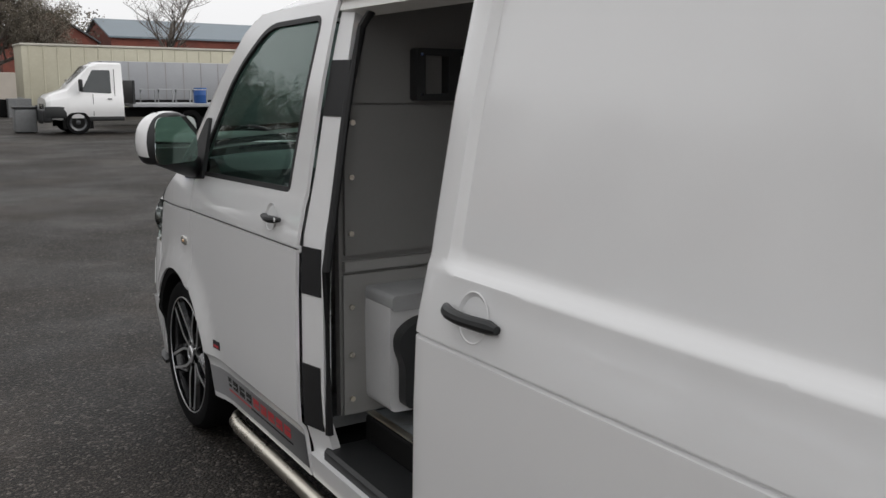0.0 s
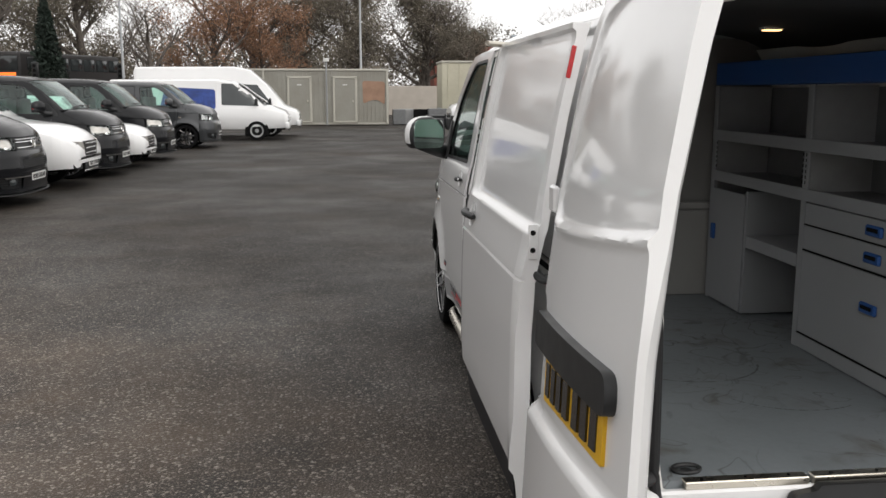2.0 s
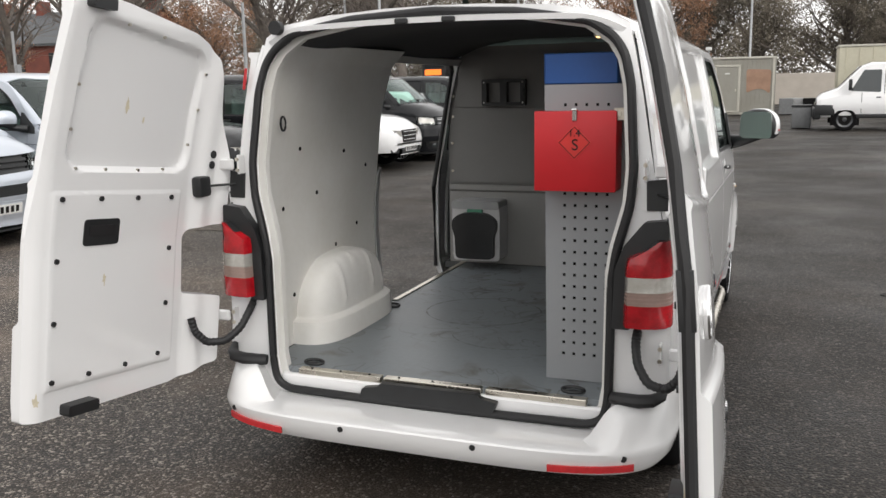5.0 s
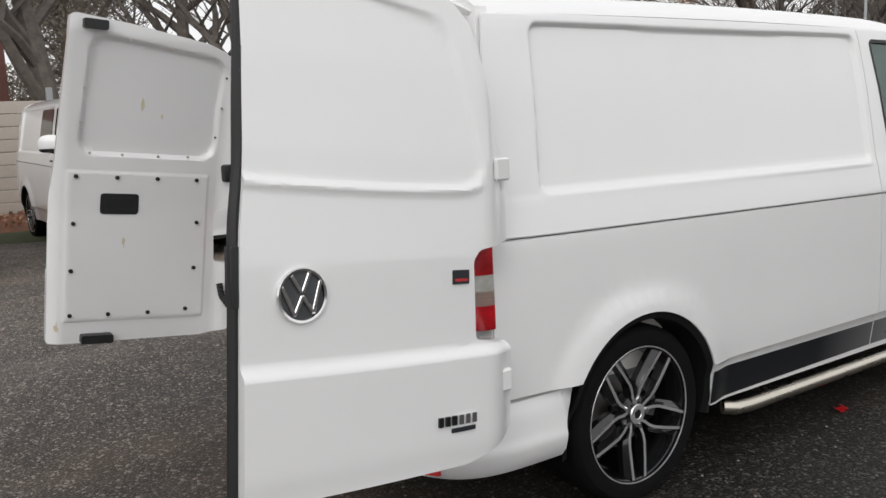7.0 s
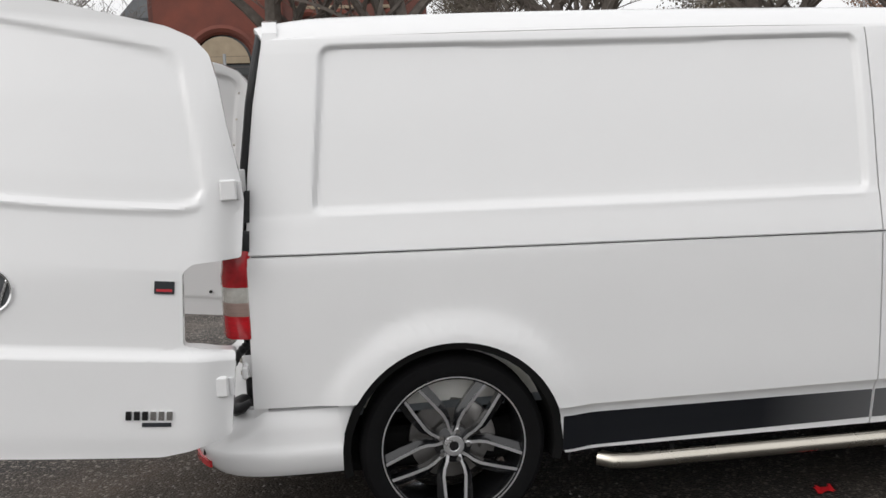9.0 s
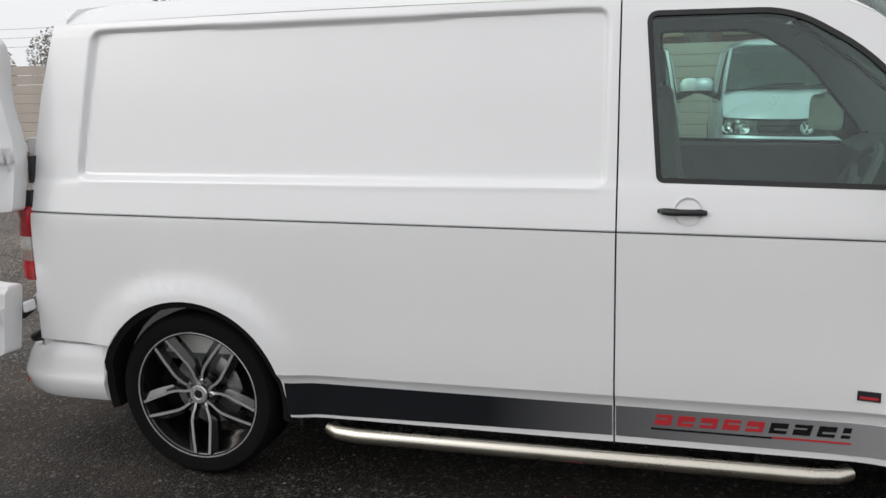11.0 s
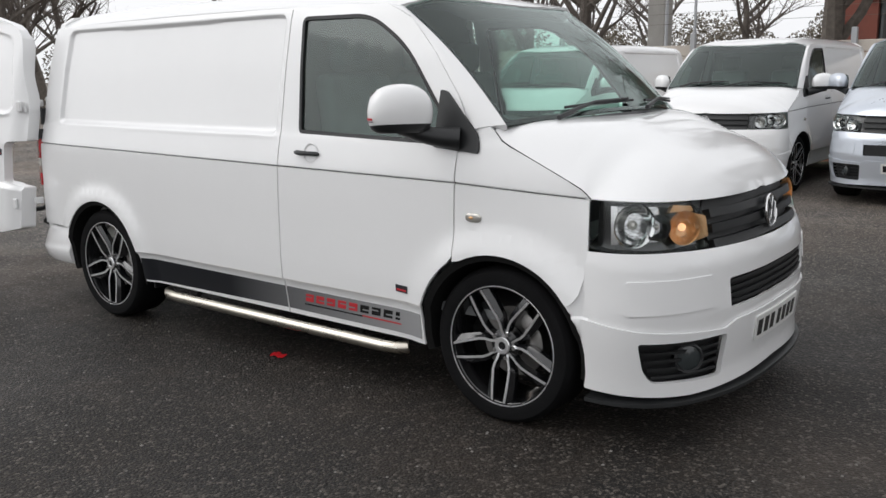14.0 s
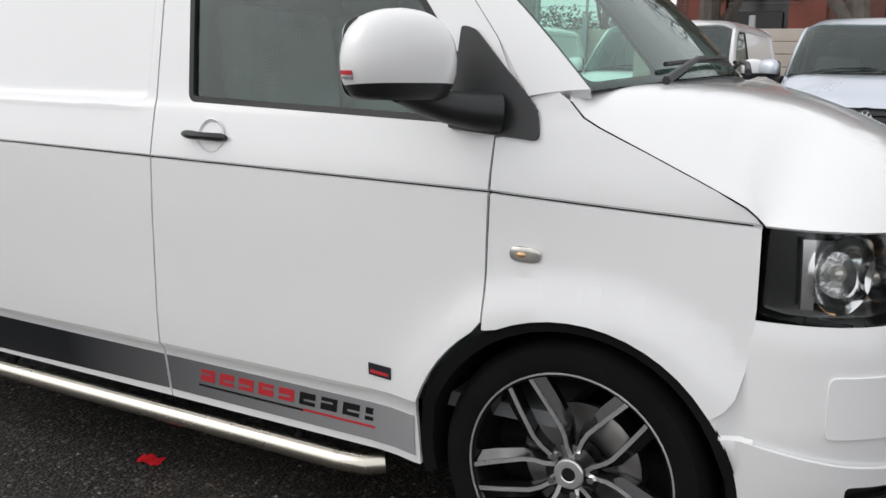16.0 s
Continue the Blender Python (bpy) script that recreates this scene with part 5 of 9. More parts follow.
# ---- rear doors, standing open ----
def rear_door(sign):
    # hinge axis tilted with the body: the free end stands lifted and the top leans in
    o = Vector((sign * 1.0, -0.735, 1.0))
    d = Vector((sign * 0.035, -0.99, 0.105)).normalized()
    upv = Vector((sign * -0.065, 0.11, 0.99))
    upv = (upv - d * upv.dot(d)).normalized()
    nrm = d.cross(upv) * sign
    if nrm.x * sign < 0:
        nrm = -nrm

    def lean(z):
        return rear_edge(z) - rear_edge(1.0) if z > 1.0 else 0.0

    def P(u, n, z):
        return o + d * u + nrm * (n + 0.052 - lean(z)) + upv * (z - 1.0)

    def n_out(u, z):
        n = 0.016 * math.sin(math.pi * min(1, u / 0.90))
        n -= 0.045 * max(0.0, 1 - max(u, 0.0) / 0.12) ** 2
        e = 1.262 - 0.012 * math.sin(math.pi * u / 0.9) + 0.07 * max(0.0, 1 - u / 0.22) ** 2
        k = smooth01(inside_round(u, z, 0.095 + 0.24 * max(0, z - 1.32), 2.0, e, 1.835 - 0.11 * max(0.0, 0.8 - u), 0.07) / 0.024)
        n -= 0.011 * k
        n += 0.007 * math.exp(-((z - e) / 0.014) ** 2) * smooth01((u - 0.10) / 0.04)
        n += 0.026 * smooth01((0.800 - z) / 0.030) - 0.006 * smooth01((0.52 - z) / 0.06)
        return n

    def n_in(u, z):
        n = -0.052
        # rolled border, sunk upper pane, flat lower board
        pane = smooth01(inside_round(u, z, 0.165 - 0.10 * max(0, z - 1.55), 0.800 - 0.06 * max(0, z - 1.3), 1.305, 1.855 - 0.10 * (0.85 - u), 0.085) / 0.024)
        low = smooth01((u - 0.195) / 0.010) * smooth01((0.835 - u) / 0.010) * smooth01((z - 0.545) / 0.010) * smooth01((1.240 - z) / 0.010)
        n += 0.024 * pane - 0.006 * low
        n += 0.030 * max(0.0, 1 - (0.892 - u) / 0.06) ** 2
        n -= 0.036 * smooth01((0.155 - u) / 0.07) + 0.034 * smooth01((0.05 - u) / 0.06)
        return n
    hinge = [(-0.015, 0.52), (-0.015, 0.795), (0.150, 0.815), (0.162, 1.05), (0.135, 1.080), (-0.02, 1.105), (-0.02, 1.30), (0.005, 1.40), (0.048, 1.54), (0.082, 1.68), (0.112, 1.765), (0.165, 1.815), (0.25, 1.845)]
    outline = rounded([(0.897, 0.447), (0.897, 1.12), (0.880, 1.27), (0.848, 1.912), (0.60, 1.892), *hinge[::-1], (0.05, 0.495), (0.12, 0.472), (0.20, 0.455)], [0.012, 0.1, 0.1, 0.03] + [0.014] * 20, 3)
    us = steps(-0.015, 0.895, 0.022) + [0.115, 0.125, 0.16, 0.17, 0.18, 0.19, 0.195, 0.205, 0.215, 0.76, 0.775, 0.785, 0.795, 0.805, 0.825, 0.835, 0.86, 0.875]
    zs = steps(0.45, 1.90, 0.024) + [0.545, 0.555, 0.77, 0.78, 0.79, 0.80, 1.23, 1.24, 1.245, 1.255, 1.265, 1.275, 1.285, 1.295, 1.305, 1.315, 1.327, 1.77, 1.78, 1.79, 1.81, 1.82, 1.83, 1.84]
    bm = sheet(outline, [], lambda u, z: P(u, n_out(u, z), z), us, zs, under=lambda u, z: P(u, n_in(u, z), z))
    door = part("rear_door", bm, WHITE, van, "white rear barn door standing open")

    def disc(u, n, z, r, h, mat, name, label="", seg=14, parent=door):
        c = P(u, n, z)
        b = cyl(r, h, (0, 0, 0), 'X', seg)
        b.transform(Matrix.Translation(c) @ nrm.to_track_quat('X', 'Z').to_matrix().to_4x4())
        return part(name, b, mat, parent, label)

    def slab(u0, u1, z0, z1, n0, n1, mat, name, label="", r=0.01, parent=door):
        loop = rounded([(u0, z0), (u1, z0), (u1, z1), (u0, z1)], r, 3)
        return part(name, sheet(loop, [], lambda u, z: P(u, n0(u, z) if callable(n0) else n0, z), (), (), under=lambda u, z: P(u, n1(u, z) if callable(n1) else n1, z)), mat, parent, label)

    def inward(h):
        return lambda u, z: n_in(u, z) - h
    for u, z in [(0.795, 1.213), (0.62, 1.213), (0.44, 1.213), (0.257, 1.213), (0.80, 1.00), (0.245, 1.01), (0.805, 0.785), (0.25, 0.79), (0.806, 0.58), (0.64, 0.58), (0.46, 0.58), (0.283, 0.59)]:
        disc(u, n_in(u, z) - 0.003, z, 0.0095, 0.007, PLASTIC, "trim_clip")
    for u, z in [(0.74, 1.318), (0.60, 1.316), (0.44, 1.316), (0.30, 1.32), (0.785, 1.45), (0.775, 1.60), (0.178, 1.42), (0.165, 1.56), (0.155, 1.70), (0.60, 1.822), (0.42, 1.805)]:
        disc(u, n_in(u, z) - 0.003, z, 0.0055, 0.008, STEEL, "pane_clip")
    lt = slab(0.520, 0.688, 1.045, 1.140, inward(0.003), inward(-0.01), PLASTIC, "inner_latch", "black inner latch recess", 0.016)
    slab(0.545, 0.665, 1.078, 1.118, inward(0.006), inward(-0.005), RUBBER, "latch_lever", "", 0.008, lt)
    for z in (1.345, 1.388):
        disc(0.070, n_in(0.070, z) - 0.003, z, 0.016, 0.006, RUBBER, "rubber_plug")
    slab(0.70, 0.80, 1.85, 1.89, inward(0.035), inward(-0.01), PLASTIC, "upper_catch", "black upper door catch", 0.008)
    slab(0.62, 0.76, 0.452, 0.492, inward(0.045), inward(-0.01), PLASTIC, "lower_catch", "black lower door catch", 0.010)
    # smears on the inside pane and board
    random.seed(5 + sign)
    for u, z, r in ((0.52, 1.55, 0.030), (0.43, 1.50, 0.014), (0.58, 0.92, 0.022), (0.86, 0.52, 0.030)):
        loop = [(u + 0.5 * r * math.cos(t) * random.uniform(0.3, 1), z + 1.3 * r * math.sin(t) * random.uniform(0.3, 1)) for t in [2 * math.pi * k / 14 for k in range(14)]]
        part("smear", sheet(loop, [], lambda a, b: P(a, n_in(a, b) - 0.0015, b)), STAIN, door)
    # hinges
    for z in (1.345, 0.70):
        zl = z - 0.02
        bx = side_x(-0.68, z, False) - 0.004
        hb = box(0.975 - bx, 0.020, 0.045, (sign * (bx + 0.975) / 2, -0.722, z), 0.006)
        h = part("hinge", hb, WHITE, door, "white steel hinge arm")
        part("hinge_plate", box(0.018, 0.055, 0.070, tuple(P(0.03, 0.0, zl)), 0.006), WHITE, h)
        part("body_plate", box(0.010, 0.050, 0.080, (sign * (bx - 0.03), -0.712, z), 0.004), WHITE, h)
        part("hinge_pin", cyl(0.009, 0.060, tuple(P(-0.006, -0.02, zl)), 'Z', 10), WHITE, h)
        for dz in (-0.022, 0.022):
            part("hinge_bolt", cyl(0.008, 0.006, (sign * (bx - 0.03), -0.740, z + dz), 'Y', 8), STEEL, h)
    if sign > 0:
        edge_line = [P(0.902 - (0.017 * smooth01((z - 1.1) / 0.2) + 0.034 * smooth01((z - 1.2) / 0.7)), -0.026, z) for z in [0.455 + 1.44 * k / 24 for k in range(25)]]
        part("edge_seal", tube(edge_line, 0.017, 8), RUBBER, door, "black rubber edge seal")
        slab(0.885, 0.915, 0.95, 1.10, lambda u, z: n_out(0.85, z) - 0.008, lambda u, z: n_out(0.85, z) - 0.050, PLASTIC, "lock_face", "", 0.003)
        badge_ring(door, P(0.735, n_out(0.735, 0.975) + 0.003, 0.975), nrm, 0.072)
        bd = slab(0.183, 0.245, 0.983, 1.024, lambda u, z: n_out(u, z) + 0.004, n_out, DECAL_DARK, "flag_badge", "small dark and red badge", 0.002)
        slab(0.190, 0.238, 0.991, 0.999, lambda u, z: n_out(u, z) + 0.0055, n_out, DECAL_RED, "badge_bar", "", 0.001, bd)
        tx = slab(0.175, 0.265, 0.558, 0.571, lambda u, z: n_out(u, z) + 0.004, n_out, DECAL_DARK, "model_badge", "dark chrome model badge as bars", 0.001)
        for k in range(6):
            u = 0.172 + 0.025 * k
            slab(u, u + 0.018, 0.580, 0.608, lambda a, z: n_out(a, z) + 0.006, n_out, CHROME if k < 3 else GLOSSBLACK, "badge_bar", "", 0.002, tx)
    else:
        # plate lamp bar and number plate on the outside
        bar = rounded([(0.160, 0.962), (0.815, 0.938), (0.815, 1.018), (0.160, 1.046)], [0.02, 0.03, 0.045, 0.02], 4)
        part("plate_handle_bar", sheet(bar, [], lambda u, z: P(u, n_out(u, z) + 0.024, z), steps(0.16, 0.815, 0.05), (), under=lambda u, z: P(u, n_out(u, z) - 0.002, z)), PLASTIC, door, "black tailgate handle bar")
        pl = slab(0.250, 0.770, 0.838, 0.950, lambda u, z: n_out(u, z) + 0.008, n_out, PLATE_Y, "number_plate", "yellow rear number plate with dark bars", 0.004)
        for k in range(7):
            u = 0.268 + 0.067 * k + (0.020 if k > 3 else 0)
            slab(u, u + 0.044, 0.854, 0.934, lambda a, z: n_out(a, z) + 0.0095, n_out, GLOSSBLACK, "plate_bar", "", 0.002, pl)
    return door


rear_door(1)
rear_door(-1)


# ---- open sliding door on the near side ----
def sliding_door():
    shift = Vector((-0.135, -0.935, -0.014))
    zt = 1.815
    outline = [(0.445, 0.30), (1.652, 0.285), (1.652, zt), (0.455, zt), (0.445, 1.30), (0.435, 1.20), (0.435, 1.0), (0.445, 0.9)]
    f_out = side_map(-1, 0.0, True, (0.30, 1.575))
    near = [1.25, 1.265, 1.28, 1.76, 1.775, 1.79, 1.80]
    ys = steps(0.44, 1.652, 0.06) + [0.49, 0.505, 0.52, 1.525, 1.54, 1.555, 1.57, 1.63, 1.64]

    def rounded_edge(y, z):
        p = f_out(y, z)
        k = max(0.0, 1 - (1.652 - y) / 0.03) ** 2 + max(0.0, 1 - (y - 0.435) / 0.03) ** 2
        return p + Vector((0.012 * k, 0, 0)) + shift
    bm = sheet(outline, [], rounded_edge, ys, [z for z in steps(0.29, zt, 0.05) if not 1.185 < z < 1.245] + near + [0.43, 0.455, 0.475], lines=BELT_LINES + LEDGE_LINES, under=lambda y, z: Vector((-side_x(y, z, False) + 0.055, y, z)) + shift)
    door = part("sliding_door", bm, WHITE, van, "white sliding side door slid open")
    cup = lathe([(0.0001, -0.009), (0.02, -0.010), (0.04, -0.006), (0.050, 0.0015), (0.053, 0.0005)], 'X', 28)
    yc, zc = 1.435, 1.135
    for v in cup.verts:
        v.co = Vector((-(side_x(yc, zc, False) + v.co.x + 0.003 - v.co.z * 0.14), yc + v.co.y, zc + v.co.z)) + shift
    part("handle_cup", cup, WHITE, door)
    pts = []
    for k in range(9):
        t = k / 8
        y = 1.52 - 0.175 * t
        pts.append(Vector((-(side_x(y, 1.135, False) + 0.010 + 0.022 * math.sin(math.pi * min(1, t * 1.1) ** 0.8)), y, 1.140 - 0.008 * t)) + shift)
    part("door_handle", tube(pts, [0.009, 0.013, 0.014, 0.0135, 0.0135, 0.0135, 0.014, 0.014, 0.009], 10), PLASTIC, door, "black plastic door handle")
    part("side_decal", sheet([(0.450, 0.306), (1.645, 0.292), (1.645, 0.430), (0.450, 0.436)], [], lambda y, z: rounded_edge(y, z) + Vector((-0.003, 0, 0)), steps(0.45, 1.645, 0.06) + [1.63], (0.33, 0.36, 0.40), 0.002), DECAL_FADE, door, "dark stripe along the foot of the door")
    # rear edge: flange with holes, red reflector and roller arm
    for z in (1.200, 1.148):
        part("edge_hole", cyl(0.008, 0.008, (-1.018, -0.506, z), 'Y', 12), GAP, door)
    part("edge_flange", box(0.030, 0.010, 0.105, (-1.016, -0.502, 1.172), 0.004, 2), WHITE, door)
    rr = Matrix.Translation((-0.916, -0.503, 1.690)) @ Matrix.Rotation(radians(11), 4, 'Y')
    part("edge_reflector", box(0.014, 0.006, 0.092, (0, 0, 0), 0.002, m=rr), RED_STRIP, door, "red edge reflector")
    arm = part("roller_arm", box(0.034, 0.095, 0.026, (-0.968, -0.535, 1.060), 0.009, 2), PLASTIC, door, "black door roller arm")
    part("roller", cyl(0.017, 0.026, (-0.945, -0.578, 1.060), 'Z', 14), PLASTIC, arm)
    part("roller_link", tube([(-1.01, -0.47, 1.080), (-0.99, -0.52, 1.062), (-0.95, -0.580, 1.060)], [0.018, 0.013, 0.008], 8), PLASTIC, arm)
    for z in (0.36, 1.80):
        part("guide_arm", tube([(-0.98, 0.60, z), (-0.90, 0.68, z), (-0.86, 0.72, z)], 0.012, 8), STEEL, door)
    return door


sliding_door()
# guide rail in the near side panel and pillars of the side opening
part("slide_rail", sheet([(-0.62, 1.055), (0.42, 1.040), (0.42, 1.068), (-0.62, 1.083)], [], side_map(-1, 0.003, False), steps(-0.6, 0.42, 0.15), (), 0.004), GAP, van, "dark sliding door rail")
pil = sheet([(1.555, 0.30), (1.659, 0.30), (1.659, 1.80), (1.60, 1.80), (1.575, 1.50), (1.555, 1.0)], [], lambda y, z: Vector((-(side_x(y, z, False) - 0.020 - 0.25 * (1.659 - y)), y, z)), (1.60, 1.63), steps(0.3, 1.8, 0.1), 0.03)
pillar = part("centre_pillar", pil, WHITE, van, "white pillar of the side opening")
for z0, z1 in ((1.47, 1.64), (0.915, 1.065), (0.475, 0.685)):
    part("tape_patch", sheet([(1.562, z0), (1.657, z0), (1.657, z1), (1.570, z1)], [], lambda y, z: Vector((-(side_x(y, z, False) - 0.016 - 0.25 * (1.659 - y)), y, z)), (1.60, 1.63), (), 0.006), RUBBER, pillar, "black rubber patch on the pillar")
gap_loop = [(1.545, 0.47), (1.545, 1.0), (1.565, 1.5), (1.56, 1.74), (1.50, 1.795), (1.0, 1.80), (0.62, 1.795), (0.56, 1.74), (0.53, 1.4), (0.50, 1.0), (0.50, 0.47)]
part("side_door_seal", tube([(-(side_x(y, z, False) - 0.05), y, z) for y, z in gap_loop], 0.014, 8), RUBBER, van, "black rubber seal of the side opening")
part("step_well", box(0.16, 1.12, 0.05, (-0.80, 1.03, 0.385), 0.01), PLASTIC, van, "black side step well")
part("step_wall", box(0.02, 1.12, 0.12, (-0.715, 1.03, 0.43), 0.004), GAP, van)
part("near_sill", sheet([(0.40, 0.29), (1.66, 0.285), (1.66, 0.37), (0.40, 0.37)], [], side_map(-1, -0.004, False), steps(0.4, 1.66, 0.2), (0.33,), 0.04), WHITE, van, "white sill below the side opening")
part("opening_header", sheet([(0.42, 1.79), (1.66, 1.79), (1.66, 1.83), (0.42, 1.83)], [], side_map(-1, -0.012, False), steps(0.4, 1.66, 0.2), (), 0.06), WHITE_DULL, van)

# ---- side bars, decals, badges ----
for s in (1, -1):
    y0, y1 = (0.565, 2.44)
    line = [(s * 0.86, y0 - 0.005, 0.236), (s * 0.89, y0 + 0.04, 0.230), (s * 0.90, y0 + 0.12, 0.228), (s * 0.90, 1.5, 0.226), (s * 0.90, y1 - 0.12, 0.225), (s * 0.89, y1 - 0.04, 0.226), (s * 0.86, y1 + 0.005, 0.230)]
    bar = part("side_bar", tube(line, 0.030, 14), STEEL, van, "polished stainless side bar")
    for y in (0.85, 2.15):
        part("bar_bracket", tube([(s * 0.89, y, 0.235), (s * 0.80, y, 0.30), (s * 0.72, y, 0.32)], 0.012, 8), GAP, bar)
    segs = [(0.405, 1.655, DECAL_FADE), (1.668, 2.585, DECAL_FADE)] if s > 0 else [(1.668, 2.585, DECAL_FADE)]
    for a, b, mat in segs:
        loop = [(a, 0.312 if a > 0.5 else 0.300), (b, 0.312), (b, 0.430), (a, 0.436)] if a < 2.5 else []
        if b > 2.5:
            loop = [(a, 0.312), (2.575, 0.306), (2.578, 0.425), (a, 0.430)]
        part("side_decal", sheet(loop, [], side_map(s, 0.0028, False), steps(a, b, 0.08) + steps(a, a + 0.2, 0.010), (0.325, 0.34, 0.355, 0.37, 0.40), -0.002 * s), mat, van, "dark to silver side stripe")
    # lettering as plain slanted shapes: five red, four black, with two underlines
    for k in range(9):
        a = 1.80 + 0.0755 * k
        mat = DECAL_RED if k < 5 else GLOSSBLACK
        slit = (0.380, 0.388) if k % 3 else (0.389, 0.396)
        lean = lambda y, z: side_map(s, 0.004, False)(y + 0.22 * (z - 0.368) * s, z)
        for z0, z1, u0, u1 in ((0.368, slit[0], a, a + 0.056), (slit[0], slit[1], *((a, a + 0.015) if k % 2 else (a + 0.041, a + 0.056))), (slit[1], 0.408, a, a + 0.056)):
            part("stripe_block", sheet([(u0, z0), (u1, z0), (u1, z1), (u0, z1)], [], lean, (), (), -0.002 * s), mat, van, "" if k else "lettering drawn as plain shapes")
    for a, b, mat in ((1.79, 2.19, GLOSSBLACK), (2.19, 2.47, DECAL_RED)):
        part("stripe_rule", sheet([(a, 0.348), (b, 0.346), (b, 0.353), (a, 0.355)], [], side_map(s, 0.004, False), steps(a, b, 0.1), (), -0.002 * s), mat, van)
    fb = part("flag_badge", sheet([(2.44, 0.518), (2.51, 0.514), (2.51, 0.547), (2.44, 0.551)], [], side_map(s, 0.004, False), (), (), -0.003 * s), DECAL_DARK, van, "small dark and red badge")
    part("badge_bar", sheet([(2.447, 0.524), (2.503, 0.521), (2.503, 0.530), (2.447, 0.533)], [], side_map(s, 0.0055, False), (), (), -0.002 * s), DECAL_RED, fb)
    # mudflap behind the front and rear wheel
    part("mud_flap", box(0.16, 0.012, 0.18, (s * 0.80, 0.44, 0.33), 0.004), RUBBER, van, "black rubber mud flap")
    for a, b in (((-0.68, 3.38),) if s > 0 else ((-0.68, 0.43), (1.668, 3.38))):
        part("belt_seam", sheet([(a, belt(a) - 0.0015), *[(y, belt(y) - 0.0015) for y in (2.78,) if b > y], (b, belt(b) - 0.0015), (b, belt(b) + 0.0015), *[(y, belt(y) + 0.0015) for y in (2.78,) if b > y], (a, belt(a) + 0.0015)], [], side_map(s, 0.005, False), steps(a, b, 0.1), ()), GAP, van)


# ---- load space ----
FLOOR_Z = 0.490
fl = [(-0.70, -0.685), (0.70, -0.685), (0.80, -0.60), (0.80, 1.61), (-0.70, 1.61), (-0.70, 0.50), (-0.80, 0.44), (-0.80, -0.60)]
part("load_floor", sheet(fl, [], lambda x, y: Vector((x, y, FLOOR_Z)), (), (), -0.03), VINYL, van, "worn grey vinyl load floor with scuffs")
part("floor_edge", box(0.03, 1.10, 0.006, (-0.70, 1.05, FLOOR_Z + 0.004), 0.002), STEEL, van, "aluminium floor edge trim")
# threshold strips, latch plate and step below the rear seal
for x0, x1 in ((-0.60, -0.220), (-0.208, 0.208), (0.226, 0.62)):
    strip = part("threshold_strip", box(x1 - x0, 0.040, 0.024, ((x0 + x1) / 2, -0.690, 0.4805), 0.003), STEEL, van, "aluminium threshold strip")
    for k in range(3):
        part("screw", cyl(0.005, 0.004, (x0 + (x1 - x0) * (0.15 + 0.35 * k), -0.690, 0.4935), 'Z', 8), GAP, strip)
part("threshold", box(1.36, 0.03, 0.080, (0, -0.700, 0.428), 0.008), WHITE, van, "white painted threshold")
lp = part("latch_plate", sheet(rounded([(-0.300, 0.408), (0.265, 0.408), (0.285, 0.455), (0.215, 0.466), (0.205, 0.482), (-0.205, 0.482), (-0.215, 0.466), (-0.285, 0.455)], 0.01, 3), [], lambda x, z: Vector((x, -0.719, z)), (), (), 0.03), PLASTIC, van, "black plastic latch plate")
for x in (-0.18, 0.17):
    part("latch", box(0.085, 0.016, 0.030, (x, -0.718, 0.440), 0.006), GAP, lp)
    part("striker", tube([(x - 0.02, -0.725, 0.434), (x - 0.02, -0.732, 0.448), (x + 0.02, -0.732, 0.448), (x + 0.02, -0.725, 0.434)], 0.004, 6), STEEL, lp)
for x, y in ((-0.567, -0.63), (0.552, -0.628), (-0.66, 0.37)):
    ring = [(x + 0.042 * math.cos(t), y + 0.020 * math.sin(t), FLOOR_Z + 0.006 + 0.010 * (1 + math.sin(t)) * 0.4) for t in [2 * math.pi * k / 16 for k in range(16)]]
    e = part("lashing_eye", tube(ring, 0.007, 8, True), PLASTIC, van, "black lashing ring in the floor")
    part("eye_base", cyl(0.018, 0.006, (x, y, FLOOR_Z + 0.002), 'Z', 14), PLASTIC, e)
# scuffs: a large ring mark and short smears
random.seed(11)
for r0, cx, cy, rx, ry, a0, a1 in ((0.007, -0.16, 0.42, 0.30, 0.27, 10, 345), (0.005, 0.10, 0.05, 0.28, 0.24, 200, 300)):
    b = bmesh.new()
    rows = []
    for k in range(60):
        t = radians(a0 + (a1 - a0) * k / 59)
        w = r0 * random.uniform(0.15, 1.0) * (1 if random.random() > 0.12 else 0.1)
        c = Vector((cx + rx * math.cos(t), cy + ry * math.sin(t), FLOOR_Z + 0.0012))
        n = Vector((math.cos(t) / rx, math.sin(t) / ry, 0)).normalized()
        rows.append((b.verts.new(c - n * w), b.verts.new(c + n * w)))
    for i in range(59):
        b.faces.new((rows[i][0], rows[i][1], rows[i + 1][1], rows[i + 1][0]))
    part("ring_scuff", b, SCUFF_SOFT, van, "dark ring scuffed into the vinyl")
# side walls, ceiling, bulkhead


def wall_in(sign):
    def place(y, z):
        x = float(np.interp(z, [0.49, 0.8, 1.05, 1.25, 1.55, 1.75, 1.83], [0.80, 0.81, 0.815, 0.80, 0.765, 0.72, 0.66]))
        x += 0.012 * math.sin(z * 9) * math.sin(y * 5)
        return Vector((sign * x, y, z))
    return place


